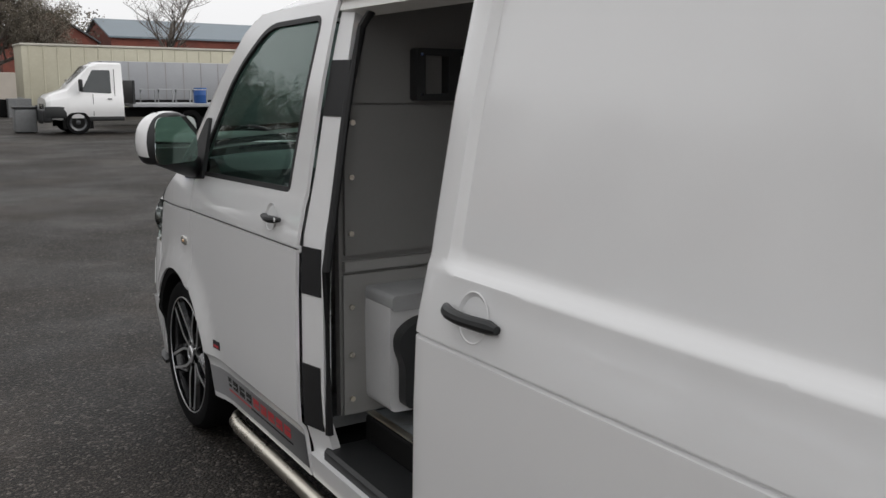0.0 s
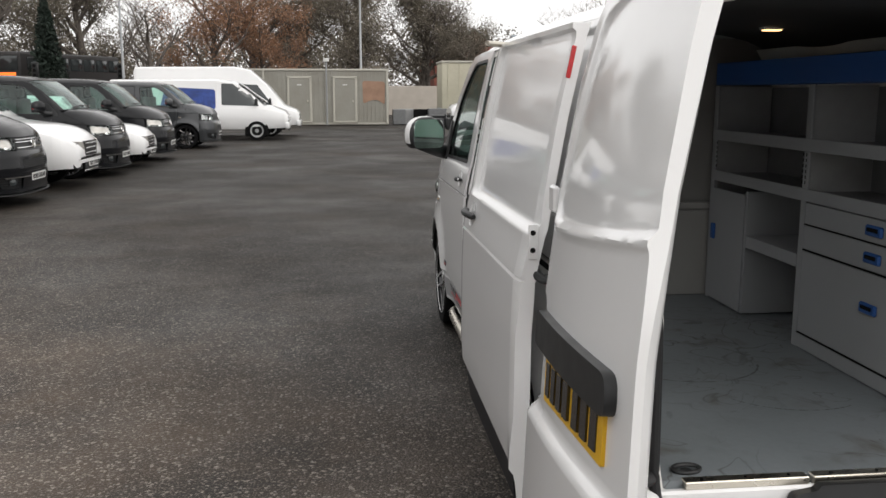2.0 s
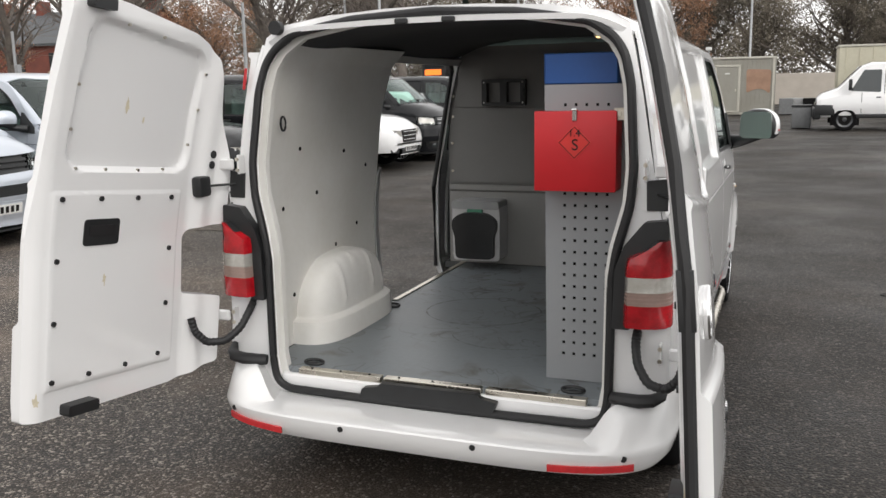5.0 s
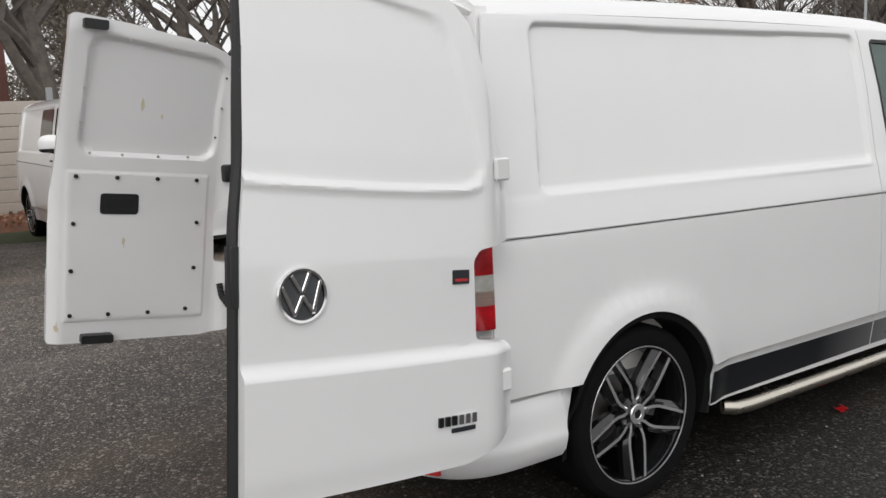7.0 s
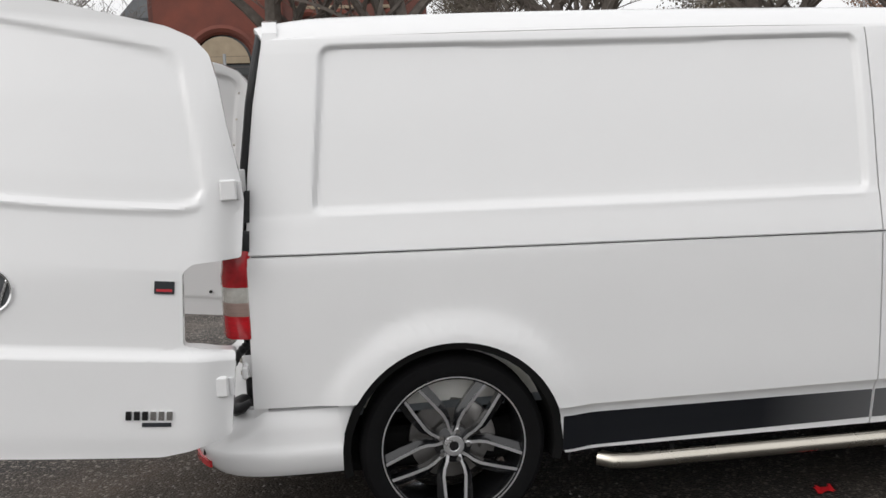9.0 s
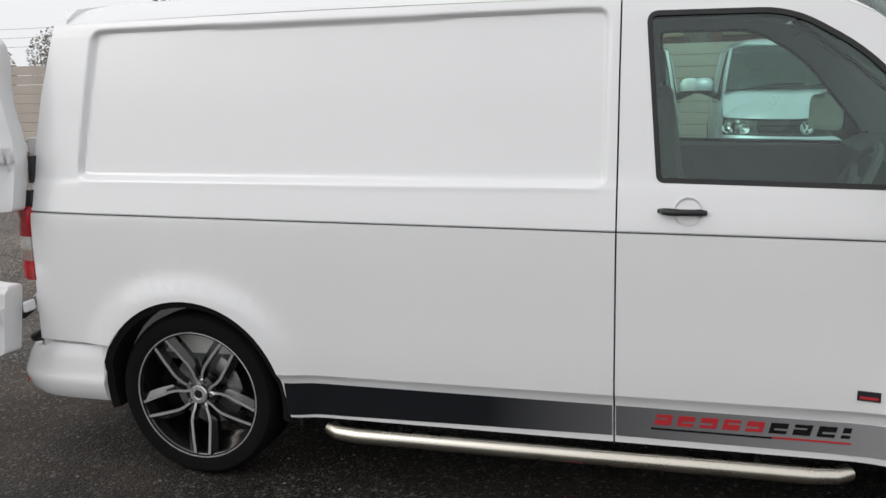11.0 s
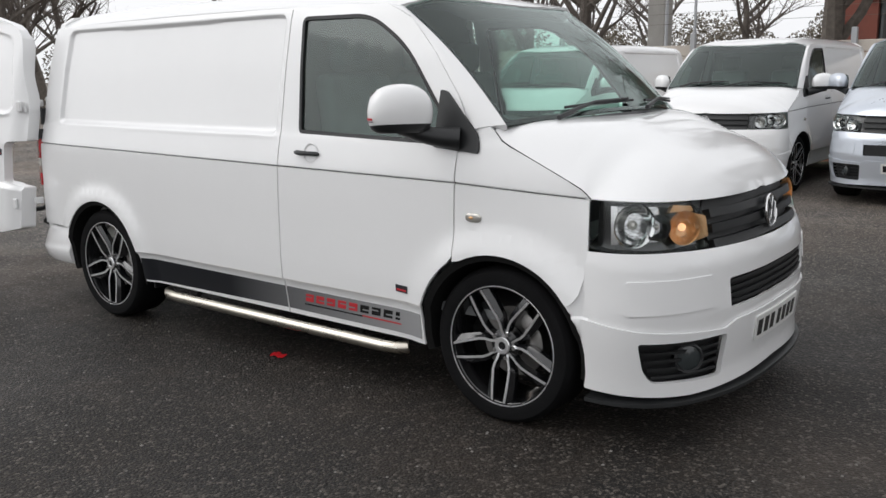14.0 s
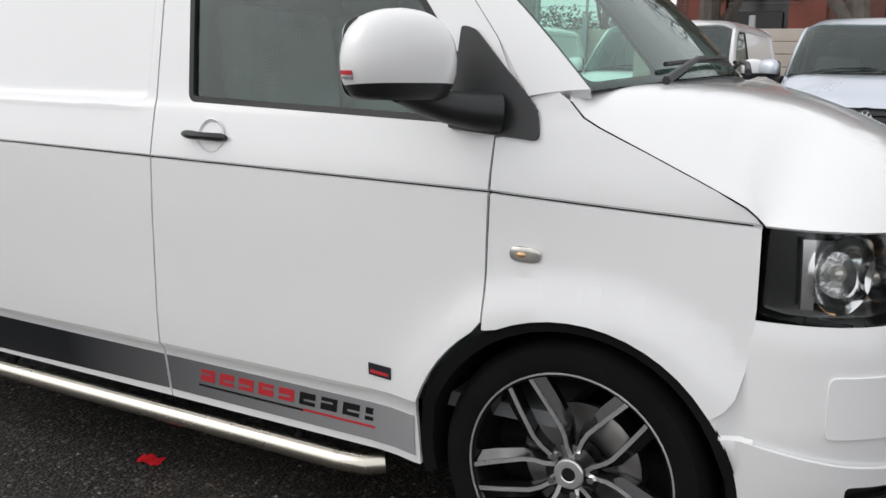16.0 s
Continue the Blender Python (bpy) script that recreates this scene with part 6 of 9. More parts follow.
part("side_lining", sheet([(-0.64, 0.49), (0.50, 0.49), (0.50, 1.0), (0.53, 1.4), (0.58, 1.74), (0.62, 1.83), (-0.56, 1.83), (-0.60, 1.6), (-0.64, 1.3)], [], wall_in(-1), steps(-0.64, 0.62, 0.08), steps(0.49, 1.83, 0.08), 0.004), WHITE_DULL, van, "white painted inner side wall")
part("side_lining", sheet([(-0.64, 0.49), (1.61, 0.49), (1.61, 1.83), (-0.56, 1.83), (-0.60, 1.6), (-0.64, 1.3)], [], wall_in(1), steps(-0.64, 1.6, 0.15), steps(0.49, 1.83, 0.12), -0.004), WHITE_DULL, van, "white painted inner side wall")
for y, z in ((-0.42, 1.12), (-0.38, 0.72), (-0.12, 1.16), (-0.52, 0.92), (0.05, 0.88), (0.30, 0.95), (0.36, 1.25), (-0.30, 1.38), (0.12, 1.34)):
    p = wall_in(-1)(y, z)
    part("wall_hole", cyl(0.010, 0.006, (p.x + 0.003, p.y, p.z), 'X', 12), GAP, van)
p = wall_in(-1)(-0.50, 1.52)
ring = [(p.x + 0.022, p.y + 0.020 * math.cos(t), p.z - 0.02 + 0.030 * math.sin(t)) for t in [2 * math.pi * k / 14 for k in range(14)]]
part("hook_ring", tube(ring, 0.005, 6, True), PLASTIC, van, "black wall ring")
# dark edge strip beside the side opening
part("edge_strip", sheet([(0.470, 0.52), (0.508, 0.52), (0.525, 1.02), (0.525, 1.22), (0.490, 1.18)], [], lambda y, z: wall_in(-1)(y, z) + Vector((0.012, 0, 0)), (), (0.7, 0.9, 1.05), 0.01), TRIM_GREY, van, "dark grey edge strip")
# wheel box with ribs
wb = bmesh.new()
levels = [(0.0, 0.215, 0.388), (0.09, 0.213, 0.386), (0.102, 0.210, 0.383), (0.110, 0.200, 0.372), (0.114, 0.186, 0.356), (0.120, 0.180, 0.350)]
for k in range(1, 19):
    t = k / 18
    levels.append((0.120 + 0.250 * math.sin(t * math.pi / 2), 0.180 - 0.085 * t ** 2.2, 0.350 * max(0.05, math.cos(t * math.pi / 2)) ** 0.72))
rows = []
for h, sx, sy in levels:
    row = []
    for i in range(91):
        q = math.pi * (i / 90 - 0.5)
        c, sn = abs(math.cos(q)) ** 0.55, math.copysign(abs(math.sin(q)) ** 0.55, q)
        y = 0.005 + (sy + 0.012) * sn
        rib = sum(math.exp(-((y - yr) / 0.011) ** 2) for yr in (-0.17, -0.03, 0.12, 0.25)) * (0.007 if h > 0.15 else 0.0)
        row.append(wb.verts.new((-0.825 + (sx + rib) * c, y, FLOOR_Z + h + rib * 0.6)))
    rows.append(row)
for i in range(len(rows) - 1):
    for j in range(90):
        wb.faces.new((rows[i][j], rows[i][j + 1], rows[i + 1][j + 1], rows[i + 1][j]))
wb.faces.new(rows[-1])
wbx = part("wheel_box", wb, WHITE_DULL, van, "white pressed steel wheel box")
part("box_tab", box(0.05, 0.006, 0.035, (-0.72, -0.272, 0.672), 0.004), WHITE_DULL, wbx)
part("ceiling_lining", sheet([(-0.70, -0.60), (0.70, -0.60), (0.72, 1.61), (-0.72, 1.61)], [], lambda x, y: Vector((x, y, 1.908 - 0.10 * (abs(x) / 0.72) ** 4 - 0.012 * math.sin((y + 0.6) * 5))), steps(-0.7, 0.7, 0.12), steps(-0.6, 1.6, 0.08), 0.006), HEADLINER, van, "dark grey ceiling lining")
lamp = part("interior_lamp", box(0.10, 0.055, 0.018, (0.36, 0.87, 1.892), 0.006), PLATE_W, van, "lit interior roof lamp")
part("lamp_lens", box(0.080, 0.040, 0.010, (0.36, 0.87, 1.882), 0.004), LAMP_GLOW, lamp, "glowing warm lens")

def board(z0, z1, y, t, trim, mat, name, label="", parent=None):
    """A board across the load space that follows the slope of the sides."""
    def half(z):
        return min(0.80, side_x(1.6, z, False) - 0.055) - trim if z < 1.80 else 0.66 - trim
    zs = [z0] + [z for z in (0.9, 1.1, 1.3, 1.5, 1.7, 1.79) if z0 < z < z1] + [z1]
    loop = [(half(z), z) for z in zs] + [(-half(z), z) for z in zs[::-1]]
    return part(name, sheet(loop, [], lambda x, z: Vector((x, y, z)), (), (), -t), mat, parent or van, label)


bulk = board(0.49, 1.89, 1.622, 0.03, 0.0, LINING, "bulkhead", "grey bulkhead panel")
board(1.51, 1.84, 1.610, 0.012, 0.02, LINING, "upper_board", "", bulk)
board(1.03, 1.503, 1.606, 0.016, 0.015, LINING, "middle_board", "grey board", bulk)
board(0.494, 0.965, 1.610, 0.012, 0.01, LINING_LOW, "lower_board", "", bulk)
board(0.978, 1.010, 1.600, 0.022, 0.01, LINING_LOW, "cross_rail", "", bulk)
for z in (0.55, 0.70, 0.86, 1.10, 1.28, 1.45, 1.58, 1.72):
    part("bolt_head", cyl(0.009, 0.008, (-0.765 + 0.03 * max(0, z - 1.2), 1.602, z), 'Y', 10), STEEL, bulk)

# ---- things in the load space ----
def slot_frame(at, wide, tall, across):
    """Black holder frame with two windows."""
    t = thing("holder_frame", "black plastic two-bay holder frame on the bulkhead", "holder", Matrix.Translation(at), "bulkhead holders")
    e = 0.022
    outer = rounded([(-wide / 2, -tall / 2), (wide / 2, -tall / 2), (wide / 2, tall / 2), (-wide / 2, tall / 2)], 0.012, 3)
    if across:
        h = [rounded([(-wide / 2 + 0.032, -tall / 2 + e), (-0.022, -tall / 2 + e), (-0.022, tall / 2 - e), (-wide / 2 + 0.032, tall / 2 - e)], 0.004, 2), rounded([(0.022, -tall / 2 + e), (wide / 2 - 0.032, -tall / 2 + e), (wide / 2 - 0.032, tall / 2 - e), (0.022, tall / 2 - e)], 0.004, 2)]
    else:
        h = [rounded([(-wide / 2 + e, -tall / 2 + 0.032), (wide / 2 - e, -tall / 2 + 0.032), (wide / 2 - e, -0.016), (-wide / 2 + e, -0.016)], 0.004, 2), rounded([(-wide / 2 + e, 0.016), (wide / 2 - e, 0.016), (wide / 2 - e, tall / 2 - 0.032), (-wide / 2 + e, tall / 2 - 0.032)], 0.004, 2)]
    part("frame", sheet(outer, h, lambda x, z: Vector((x, 0, z)), (), (), 0.045), PLASTIC, t)
    for x in (-1, 1):
        for z in (-1, 1):
            part("screw", cyl(0.005, 0.006, (x * (wide / 2 - 0.016), -0.046, z * (tall / 2 - 0.02)), 'Y', 8), CHROME, t)
    part("clip", box(0.05 if not across else 0.014, 0.012, 0.014 if not across else 0.05, (0 if not across else wide / 2 - 0.012, -0.05, tall / 2 - 0.016 if not across else 0), 0.003), PLASTIC, t)
    return t


slot_frame((-0.405, 1.609, 1.60), 0.285, 0.165, True)
slot_frame((-0.048, 1.609, 1.665), 0.178, 0.285, False)

disp = thing("wall_dispenser", "silver and black wall dispenser on the bulkhead", "dispenser", Matrix.Translation((-0.555, 1.61, 0.725)))
prof = rounded([(-0.155, -0.185), (0.155, -0.185), (0.160, 0.10), (0.155, 0.185), (-0.155, 0.185), (-0.160, 0.10)], 0.025, 4)
part("body", sheet(prof, [], lambda x, z: Vector((x, -0.155 - 0.02 * math.cos(x * 6) + 0.03 * max(0, -z), z)), steps(-0.16, 0.16, 0.04), steps(-0.18, 0.18, 0.06), under=lambda x, z: Vector((x, 0, z))), SILVER_PLASTIC, disp, "silver plastic body")
part("lid", sheet(rounded([(-0.158, 0.150), (0.158, 0.150), (0.156, 0.200), (-0.156, 0.200)], 0.015, 3), [], lambda x, z: Vector((x, -0.182, z)), (), (), under=lambda x, z: Vector((x, 0, z))), TRIM_GREY, disp, "dark grey lid")
apron = [(-0.125, -0.165), (0.125, -0.165), (0.128, -0.02), (0.150, 0.03), (0.145, 0.085), (0.09, 0.125), (0, 0.135), (-0.09, 0.125), (-0.145, 0.085), (-0.150, 0.03), (-0.128, -0.02)]
part("front_cover", sheet(rounded(apron, 0.03, 3), [], lambda x, z: Vector((x, -0.200 - 0.03 * math.cos(x * 8) + 0.05 * max(0, -z), z)), steps(-0.15, 0.15, 0.04), steps(-0.16, 0.13, 0.05), under=lambda x, z: Vector((x, -0.15, z))), PLASTIC, disp, "dark textured front cover")
part("badge", sheet(rounded([(-0.052, 0.128), (0.052, 0.128), (0.052, 0.150), (-0.052, 0.150)], 0.010, 3), [], lambda x, z: Vector((x, -0.190, z)), (), (), under=lambda x, z: Vector((x, -0.16, z))), GREEN_BADGE, disp, "small green badge")

# steel rack along the off side: uprights, shelves, drawers, pierced end panel
rack = thing("van_racking", "light grey steel van racking with drawers and shelves", "racking")
RX0, RX1 = 0.415, 0.735
end = part("end_panel", sheet([(RX0, 0.492), (0.738, 0.492), (0.738, 1.10), (0.755, 1.20), (0.735, 1.642), (RX0 - 0.012, 1.642)],
    [[(x - 0.0055, z - 0.0055), (x + 0.0055, z - 0.0055), (x + 0.0055, z + 0.0055), (x - 0.0055, z + 0.0055)] for x in [0.483 + 0.0405 * i for i in range(5)] for z in [0.600 + 0.0452 * j for j in range(15)] + [1.567]],
    lambda x, z: Vector((x, -0.494, z)), (), (), 0.003), RACK, rack, "pierced light grey end panel")
# near-black sheet stands in for the shade behind the holes
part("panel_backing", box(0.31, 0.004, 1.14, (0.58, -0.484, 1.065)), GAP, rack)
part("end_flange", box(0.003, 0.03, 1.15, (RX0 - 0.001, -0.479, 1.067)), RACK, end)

# near-black sheet added for the deep shade inside the shelf bays
part("rack_back", box(0.004, 2.0, 0.74, (0.742, 0.55, 1.26)), GAP, rack, "dark sheet for the shade behind the shelves")


def face(y0, y1, z0, z1, name, mat=RACK, x=0.418, t=0.012, label="", parent=rack):
    return part(name, box(t, y1 - y0, z1 - z0, (x + t / 2, (y0 + y1) / 2, (z0 + z1) / 2), 0.002), mat, parent, label)


for y in (-0.46, 0.60, 1.56):
    part("upright", box(0.014, 0.045, 1.15, (0.427, y, 1.065), 0.003), RACK, rack)
    # side sheet added to the upright for the shade in the bay
    part("side_sheet", box(0.290, 0.006, 1.14, (0.580, y, 1.065)), TRIM_GREY, rack, "inner side sheet added for bay shade")
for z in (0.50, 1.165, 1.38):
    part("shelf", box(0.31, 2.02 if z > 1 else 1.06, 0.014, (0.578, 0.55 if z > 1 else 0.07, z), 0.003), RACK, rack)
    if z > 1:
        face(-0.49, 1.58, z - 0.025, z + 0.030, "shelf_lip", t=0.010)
        # dark sheet laid on each shelf as its shade
        part("shelf_liner", box(0.290, 1.98, 0.005, (0.578, 0.55, z + 0.011)), DASH, rack, "dark sheet for the shade on the shelf")
# second dark sheet, again shade at the back of the bays
part("back_panel", box(0.006, 2.05, 1.14, (0.735, 0.54, 1.06)), DASH, rack, "dark sheet for the shade at the back of the bays")
d1 = face(-0.445, 0.575, 1.045, 1.135, "drawer", label="grey drawer front")
d2 = face(-0.445, 0.575, 0.935, 1.038, "drawer")
d3 = face(-0.445, 0.575, 0.565, 0.925, "drawer")
for d, z in ((d1, 1.09), (d2, 0.985), (d3, 0.79)):
    h = part("handle", box(0.016, 0.105, 0.042, (0.412, 0.06, z), 0.006), BLUE, d, "blue recessed drawer handle")
    part("grip", box(0.006, 0.07, 0.016, (0.402, 0.06, z + 0.004), 0.003), GAP, h)
    part("gap", box(0.010, 1.02, 0.005, (0.421, 0.065, {1.09: 1.0415, 0.985: 0.930, 0.79: 0.560}[z])), GAP, d)
face(-0.47, 0.60, 0.495, 0.556, "plinth")
cup_ = face(1.16, 1.55, 0.50, 1.10, "cupboard_door", label="grey cupboard door")
part("handle", box(0.016, 0.04, 0.085, (0.411, 1.50, 0.87), 0.006), BLUE, cup_, "blue cupboard handle")
part("divider", box(0.30, 0.02, 0.62, (0.57, 1.14, 0.81), 0.002), RACK, rack)
part("mid_shelf", box(0.30, 0.50, 0.06, (0.572, 0.88, 0.87), 0.003), RACK, rack)
pb = sheet([(0.63, 0.50), (1.13, 0.50), (1.13, 1.14), (0.63, 1.14)], [[(y - 0.007, z - 0.007), (y + 0.007, z - 0.007), (y + 0.007, z + 0.007), (y - 0.007, z + 0.007)] for y in (0.72, 0.80, 0.88, 0.96, 1.04) for z in [0.54 + 0.055 * k for k in range(11)]], lambda y, z: Vector((0.70, y, z)), (), (), 0.003)
part("pierced_back", pb, RACK, rack)
for y in (0.575, 0.60, 1.50):
    for k in range(6):
        part("slot", box(0.004, 0.006, 0.014, (0.4205, y + 0.024, 1.22 + 0.024 * k)), GAP, rack)

tray = thing("blue_tray", "blue sheet metal tray on top of the racking", "tray")
part("tray_front", box(0.012, 2.02, 0.112, (0.405, 0.52, 1.700), 0.003), BLUE, tray)
part("tray_end", box(0.272, 0.012, 0.112, (0.540, -0.489, 1.700), 0.003), BLUE, tray)
part("tray_base", box(0.272, 2.02, 0.008, (0.540, 0.52, 1.647), 0.002), BLUE, tray)
part("tray_back", box(0.010, 2.02, 0.112, (0.672, 0.52, 1.700), 0.003), BLUE, tray)

red = thing("red_metal_box", "red metal hazard box hung on the racking", "box")
part("case", box(0.298, 0.115, 0.288, (0.548, -0.556, 1.401), 0.004, 2), RED_BOX, red)
part("lid", box(0.302, 0.012, 0.292, (0.548, -0.619, 1.402), 0.005, 2), RED_BOX, red)
hsp = part("hasp", box(0.018, 0.006, 0.045, (0.548, -0.628, 1.535), 0.002), CHROME, red, "chrome hasp")
part("hasp_loop", tube([(0.535, -0.63, 1.55), (0.54, -0.64, 1.553), (0.556, -0.64, 1.553), (0.561, -0.63, 1.55)], 0.003, 6), CHROME, hsp)
brk = part("bracket", box(0.075, 0.006, 0.045, (0.722, -0.60, 1.535), 0.002), STEEL, red, "steel side bracket")
part("bracket_bolt", cyl(0.013, 0.012, (0.700, -0.606, 1.538), 'Y', 12), STEEL, brk)
dia = 0.062
lab = part("hazard_label", sheet([(0, -dia), (dia, 0), (0, dia), (-dia, 0)], [], lambda x, z: Vector((0.548 + x, -0.6262, 1.435 + z)), (), (), 0.0012), LABEL_RED, red, "diamond hazard label")
part("label_line", sheet([(0, -dia * 0.93), (dia * 0.93, 0), (0, dia * 0.93), (-dia * 0.93, 0)], [[(0, -dia * 0.88), (dia * 0.88, 0), (0, dia * 0.88), (-dia * 0.88, 0)]], lambda x, z: Vector((0.548 + x, -0.6276, 1.435 + z)), (), (), 0.0008), GLOSSBLACK, lab)


def text_part(body, size, at, rot, mat, parent, name):
    cu = bpy.data.curves.new(name, 'FONT')
    cu.body, cu.size, cu.align_x, cu.align_y, cu.extrude = body, size, 'CENTER', 'CENTER', 0.0006
    tmp = bpy.data.objects.new(name, cu)
    scene.collection.objects.link(tmp)
    me = bpy.data.meshes.new_from_object(tmp.evaluated_get(bpy.context.evaluated_depsgraph_get()))
    bpy.data.objects.remove(tmp)
    bpy.data.curves.remove(cu)
    me.transform(Matrix.Translation(at) @ rot)
    me.materials.clear()
    me.materials.append(mat)
    ob = new(name, me)
    ob.parent = parent
    return ob


face_back = Matrix.Rotation(radians(90), 4, 'X')
text_part("1.4", 0.036, (0.548, -0.629, 1.468), face_back, GLOSSBLACK, lab, "class_number")
text_part("S", 0.058, (0.550, -0.629, 1.425), face_back, GLOSSBLACK, lab, "class_letter")

# ---- cab ----
part("cab_floor", box(1.70, 1.30, 0.04, (0, 2.30, 0.46)), DASH, van)
part("cab_lining", sheet([(-0.70, 1.66), (0.70, 1.66), (0.66, 2.36), (-0.66, 2.36)], [], lambda x, y: Vector((x, y, roof_z(x, y) - 0.05)), steps(-0.7, 0.7, 0.2), steps(1.66, 2.36, 0.1), 0.004), LINING_LOW, van)
dsh = bmesh.new()
rows = []
for k in range(13):
    x = -0.84 + 1.68 * k / 12
    hood = 0.05 * math.exp(-((x - 0.42) / 0.22) ** 2)
    rows.append([dsh.verts.new((x, y, z)) for y, z in ((3.08 - 0.17 * abs(x / 0.84) ** 2.2, 1.262 - 0.03 * (x / 0.84) ** 6), (2.86, 1.270 - 0.02 * (x / 0.84) ** 6), (2.72 - hood, 1.255 + hood), (2.63 - hood, 1.21 + hood * 0.6), (2.62, 1.10), (2.70, 0.90), (2.78, 0.70))])
for i in range(12):
    for j in range(6):
        dsh.faces.new((rows[i][j], rows[i][j + 1], rows[i + 1][j + 1], rows[i + 1][j]))
part("dashboard", dsh, DASH, van, "dark grey dashboard")
wh = []
for k in range(32):
    t = 2 * math.pi * k / 32
    v = Vector((0.19 * math.cos(t), 0, 0.19 * math.sin(t)))
    v.rotate(Euler((radians(-28), 0, 0)))
    wh.append(Vector((0.42, 2.46, 1.13)) + v)
sw = part("steering_wheel", tube(wh, 0.016, 8, True), DASH, van, "black steering wheel")
part("wheel_boss", cyl(0.062, 0.05, (0, 0, 0), 'Y', 20, m=Matrix.Translation((0.42, 2.475, 1.125)) @ Matrix.Rotation(radians(-28), 4, 'X')), DASH, sw)
for a in (0, 120, 240):
    t = radians(a + 30)
    v = Vector((0.19 * math.cos(t), 0, 0.19 * math.sin(t)))
    v.rotate(Euler((radians(-28), 0, 0)))
    part("wheel_spoke", tube([Vector((0.42, 2.475, 1.125)), Vector((0.42, 2.462, 1.13)) + v], 0.014, 6), DASH, sw)
part("column", tube([(0.42, 2.50, 1.12), (0.42, 2.80, 1.0)], 0.035, 10), DASH, sw)


def cab_seat(x, w):
    st = part("seat", box(w, 0.50, 0.14, (x, 2.08, 0.83), 0.05, 4), SEAT, van, "grey fabric cab seat")
    b = box(w, 0.13, 0.66, (0, 0, 0), 0.05, 4)
    b.transform(Matrix.Translation((x, 1.80, 1.18)) @ Matrix.Rotation(radians(8), 4, 'X'))
    part("backrest", b, SEAT, st)
    for hx in ((0,) if w < 0.6 else (-0.2, 0.22)):
        part("headrest", box(0.25, 0.10, 0.17, (x + hx, 1.735, 1.60), 0.04, 4), SEAT, st)
    part("seat_base", box(w * 0.9, 0.46, 0.28, (x, 2.07, 0.62), 0.02), DASH, st)


cab_seat(0.45, 0.50)
cab_seat(-0.36, 0.86)


# ---- parked vans: the same body, closed ----
BRICK = material("red_brick", (0.20, 0.062, 0.042), 0.85, 0, 0.2, 1.2, 26, bump=0.004, tint=(0.13, 0.045, 0.035))
BRICK_DARK = material("old_dark_brick", (0.15, 0.058, 0.045), 0.85, 0, 0.25, 1.0, 22, bump=0.004, tint=(0.085, 0.042, 0.036))
STONE = material("pale_sandstone", (0.42, 0.34, 0.24), 0.8, 0, 0.1, 3, 40, bump=0.002)
SLATE = material("grey_slate_roof", (0.075, 0.08, 0.085), 0.6, 0, 0.2, 2, 30, bump=0.003)
METAL_ROOF = material("blue_grey_metal_roof", (0.19, 0.23, 0.26), 0.5, 0.2, 0.08, 1, 12)
CABIN = material("grey_cabin_steel", (0.30, 0.295, 0.26), 0.55, 0, 0.06, 1.2, 14, tint=(0.24, 0.225, 0.19))
CABIN_TRIM = material("pale_cabin_frame", (0.50, 0.48, 0.42), 0.5, 0, 0.05, 3, 40)
CREAM = material("cream_box_body", (0.55, 0.53, 0.42), 0.5, 0, 0.05, 0.8, 10, tint=(0.45, 0.42, 0.32))
CURTAIN = material("grey_trailer_curtain", (0.36, 0.37, 0.39), 0.5, 0, 0.06, 1, 14)
FENCE = material("beige_fence_board", (0.50, 0.455, 0.40), 0.6, 0, 0.04, 1.5, 20, tint=(0.42, 0.375, 0.325), random_var=0.05)
CONCRETE = material("weathered_concrete", (0.32, 0.31, 0.29), 0.8, 0, 0.1, 2, 40, bump=0.002)
GALV = material("galvanised_steel", (0.38, 0.39, 0.40), 0.5, 0.5, 0.08, 4, 60)
# bark, twigs and leaves: colours lightened to stand in for distant haze
BARK = material("grey_brown_bark", (0.145, 0.125, 0.108), 0.9, 0, 0.25, 6, 40, bump=0.006)
TWIG = material("bare_twigs", (0.165, 0.138, 0.120), 0.9, 0, 0.25, 3, 30)
RUST_LEAF = material("rust_brown_leaves", (0.33, 0.175, 0.098), 0.8, 0, 0.3, 0.8, 9, tint=(0.21, 0.125, 0.082))
DULL_LEAF = material("dull_olive_leaves", (0.175, 0.150, 0.115), 0.8, 0, 0.3, 0.8, 9, tint=(0.115, 0.102, 0.080))
FIR_LEAF = material("dark_fir_needles", (0.020, 0.034, 0.024), 0.85, 0, 0.3, 1.5, 15)
FALLEN = material("fallen_leaves", (0.16, 0.062, 0.030), 0.9, 0, 0.35, 8, 60, bump=0.01, tint=(0.07, 0.035, 0.022))
GRASS_MAT = material("short_wet_grass", (0.050, 0.060, 0.022), 0.9, 0, 0.3, 5, 60, bump=0.01)
BUS_DARK = material("dark_bus_paint", (0.030, 0.028, 0.028), 0.4, 0, 0.05, 2, 30)
ORANGE_SIGN = glow_material("orange_bus_sign", (1.0, 0.20, 0.03), 1.1)
RED_SIGNAL = glow_material("red_signal", (1.0, 0.04, 0.03), 1.6)
BLUE_TINT = material("blue_printed_film", (0.03, 0.07, 0.30), 0.4, 0, 0.3, 5, 30)
CHIPPING = material("pale_stone_chips", (0.20, 0.19, 0.175), 0.8, 0, 0.3, 9, 60)
RUST = material("rusty_brown_stain", (0.36, 0.22, 0.15), 0.7, 0, 0.15, 3, 30)


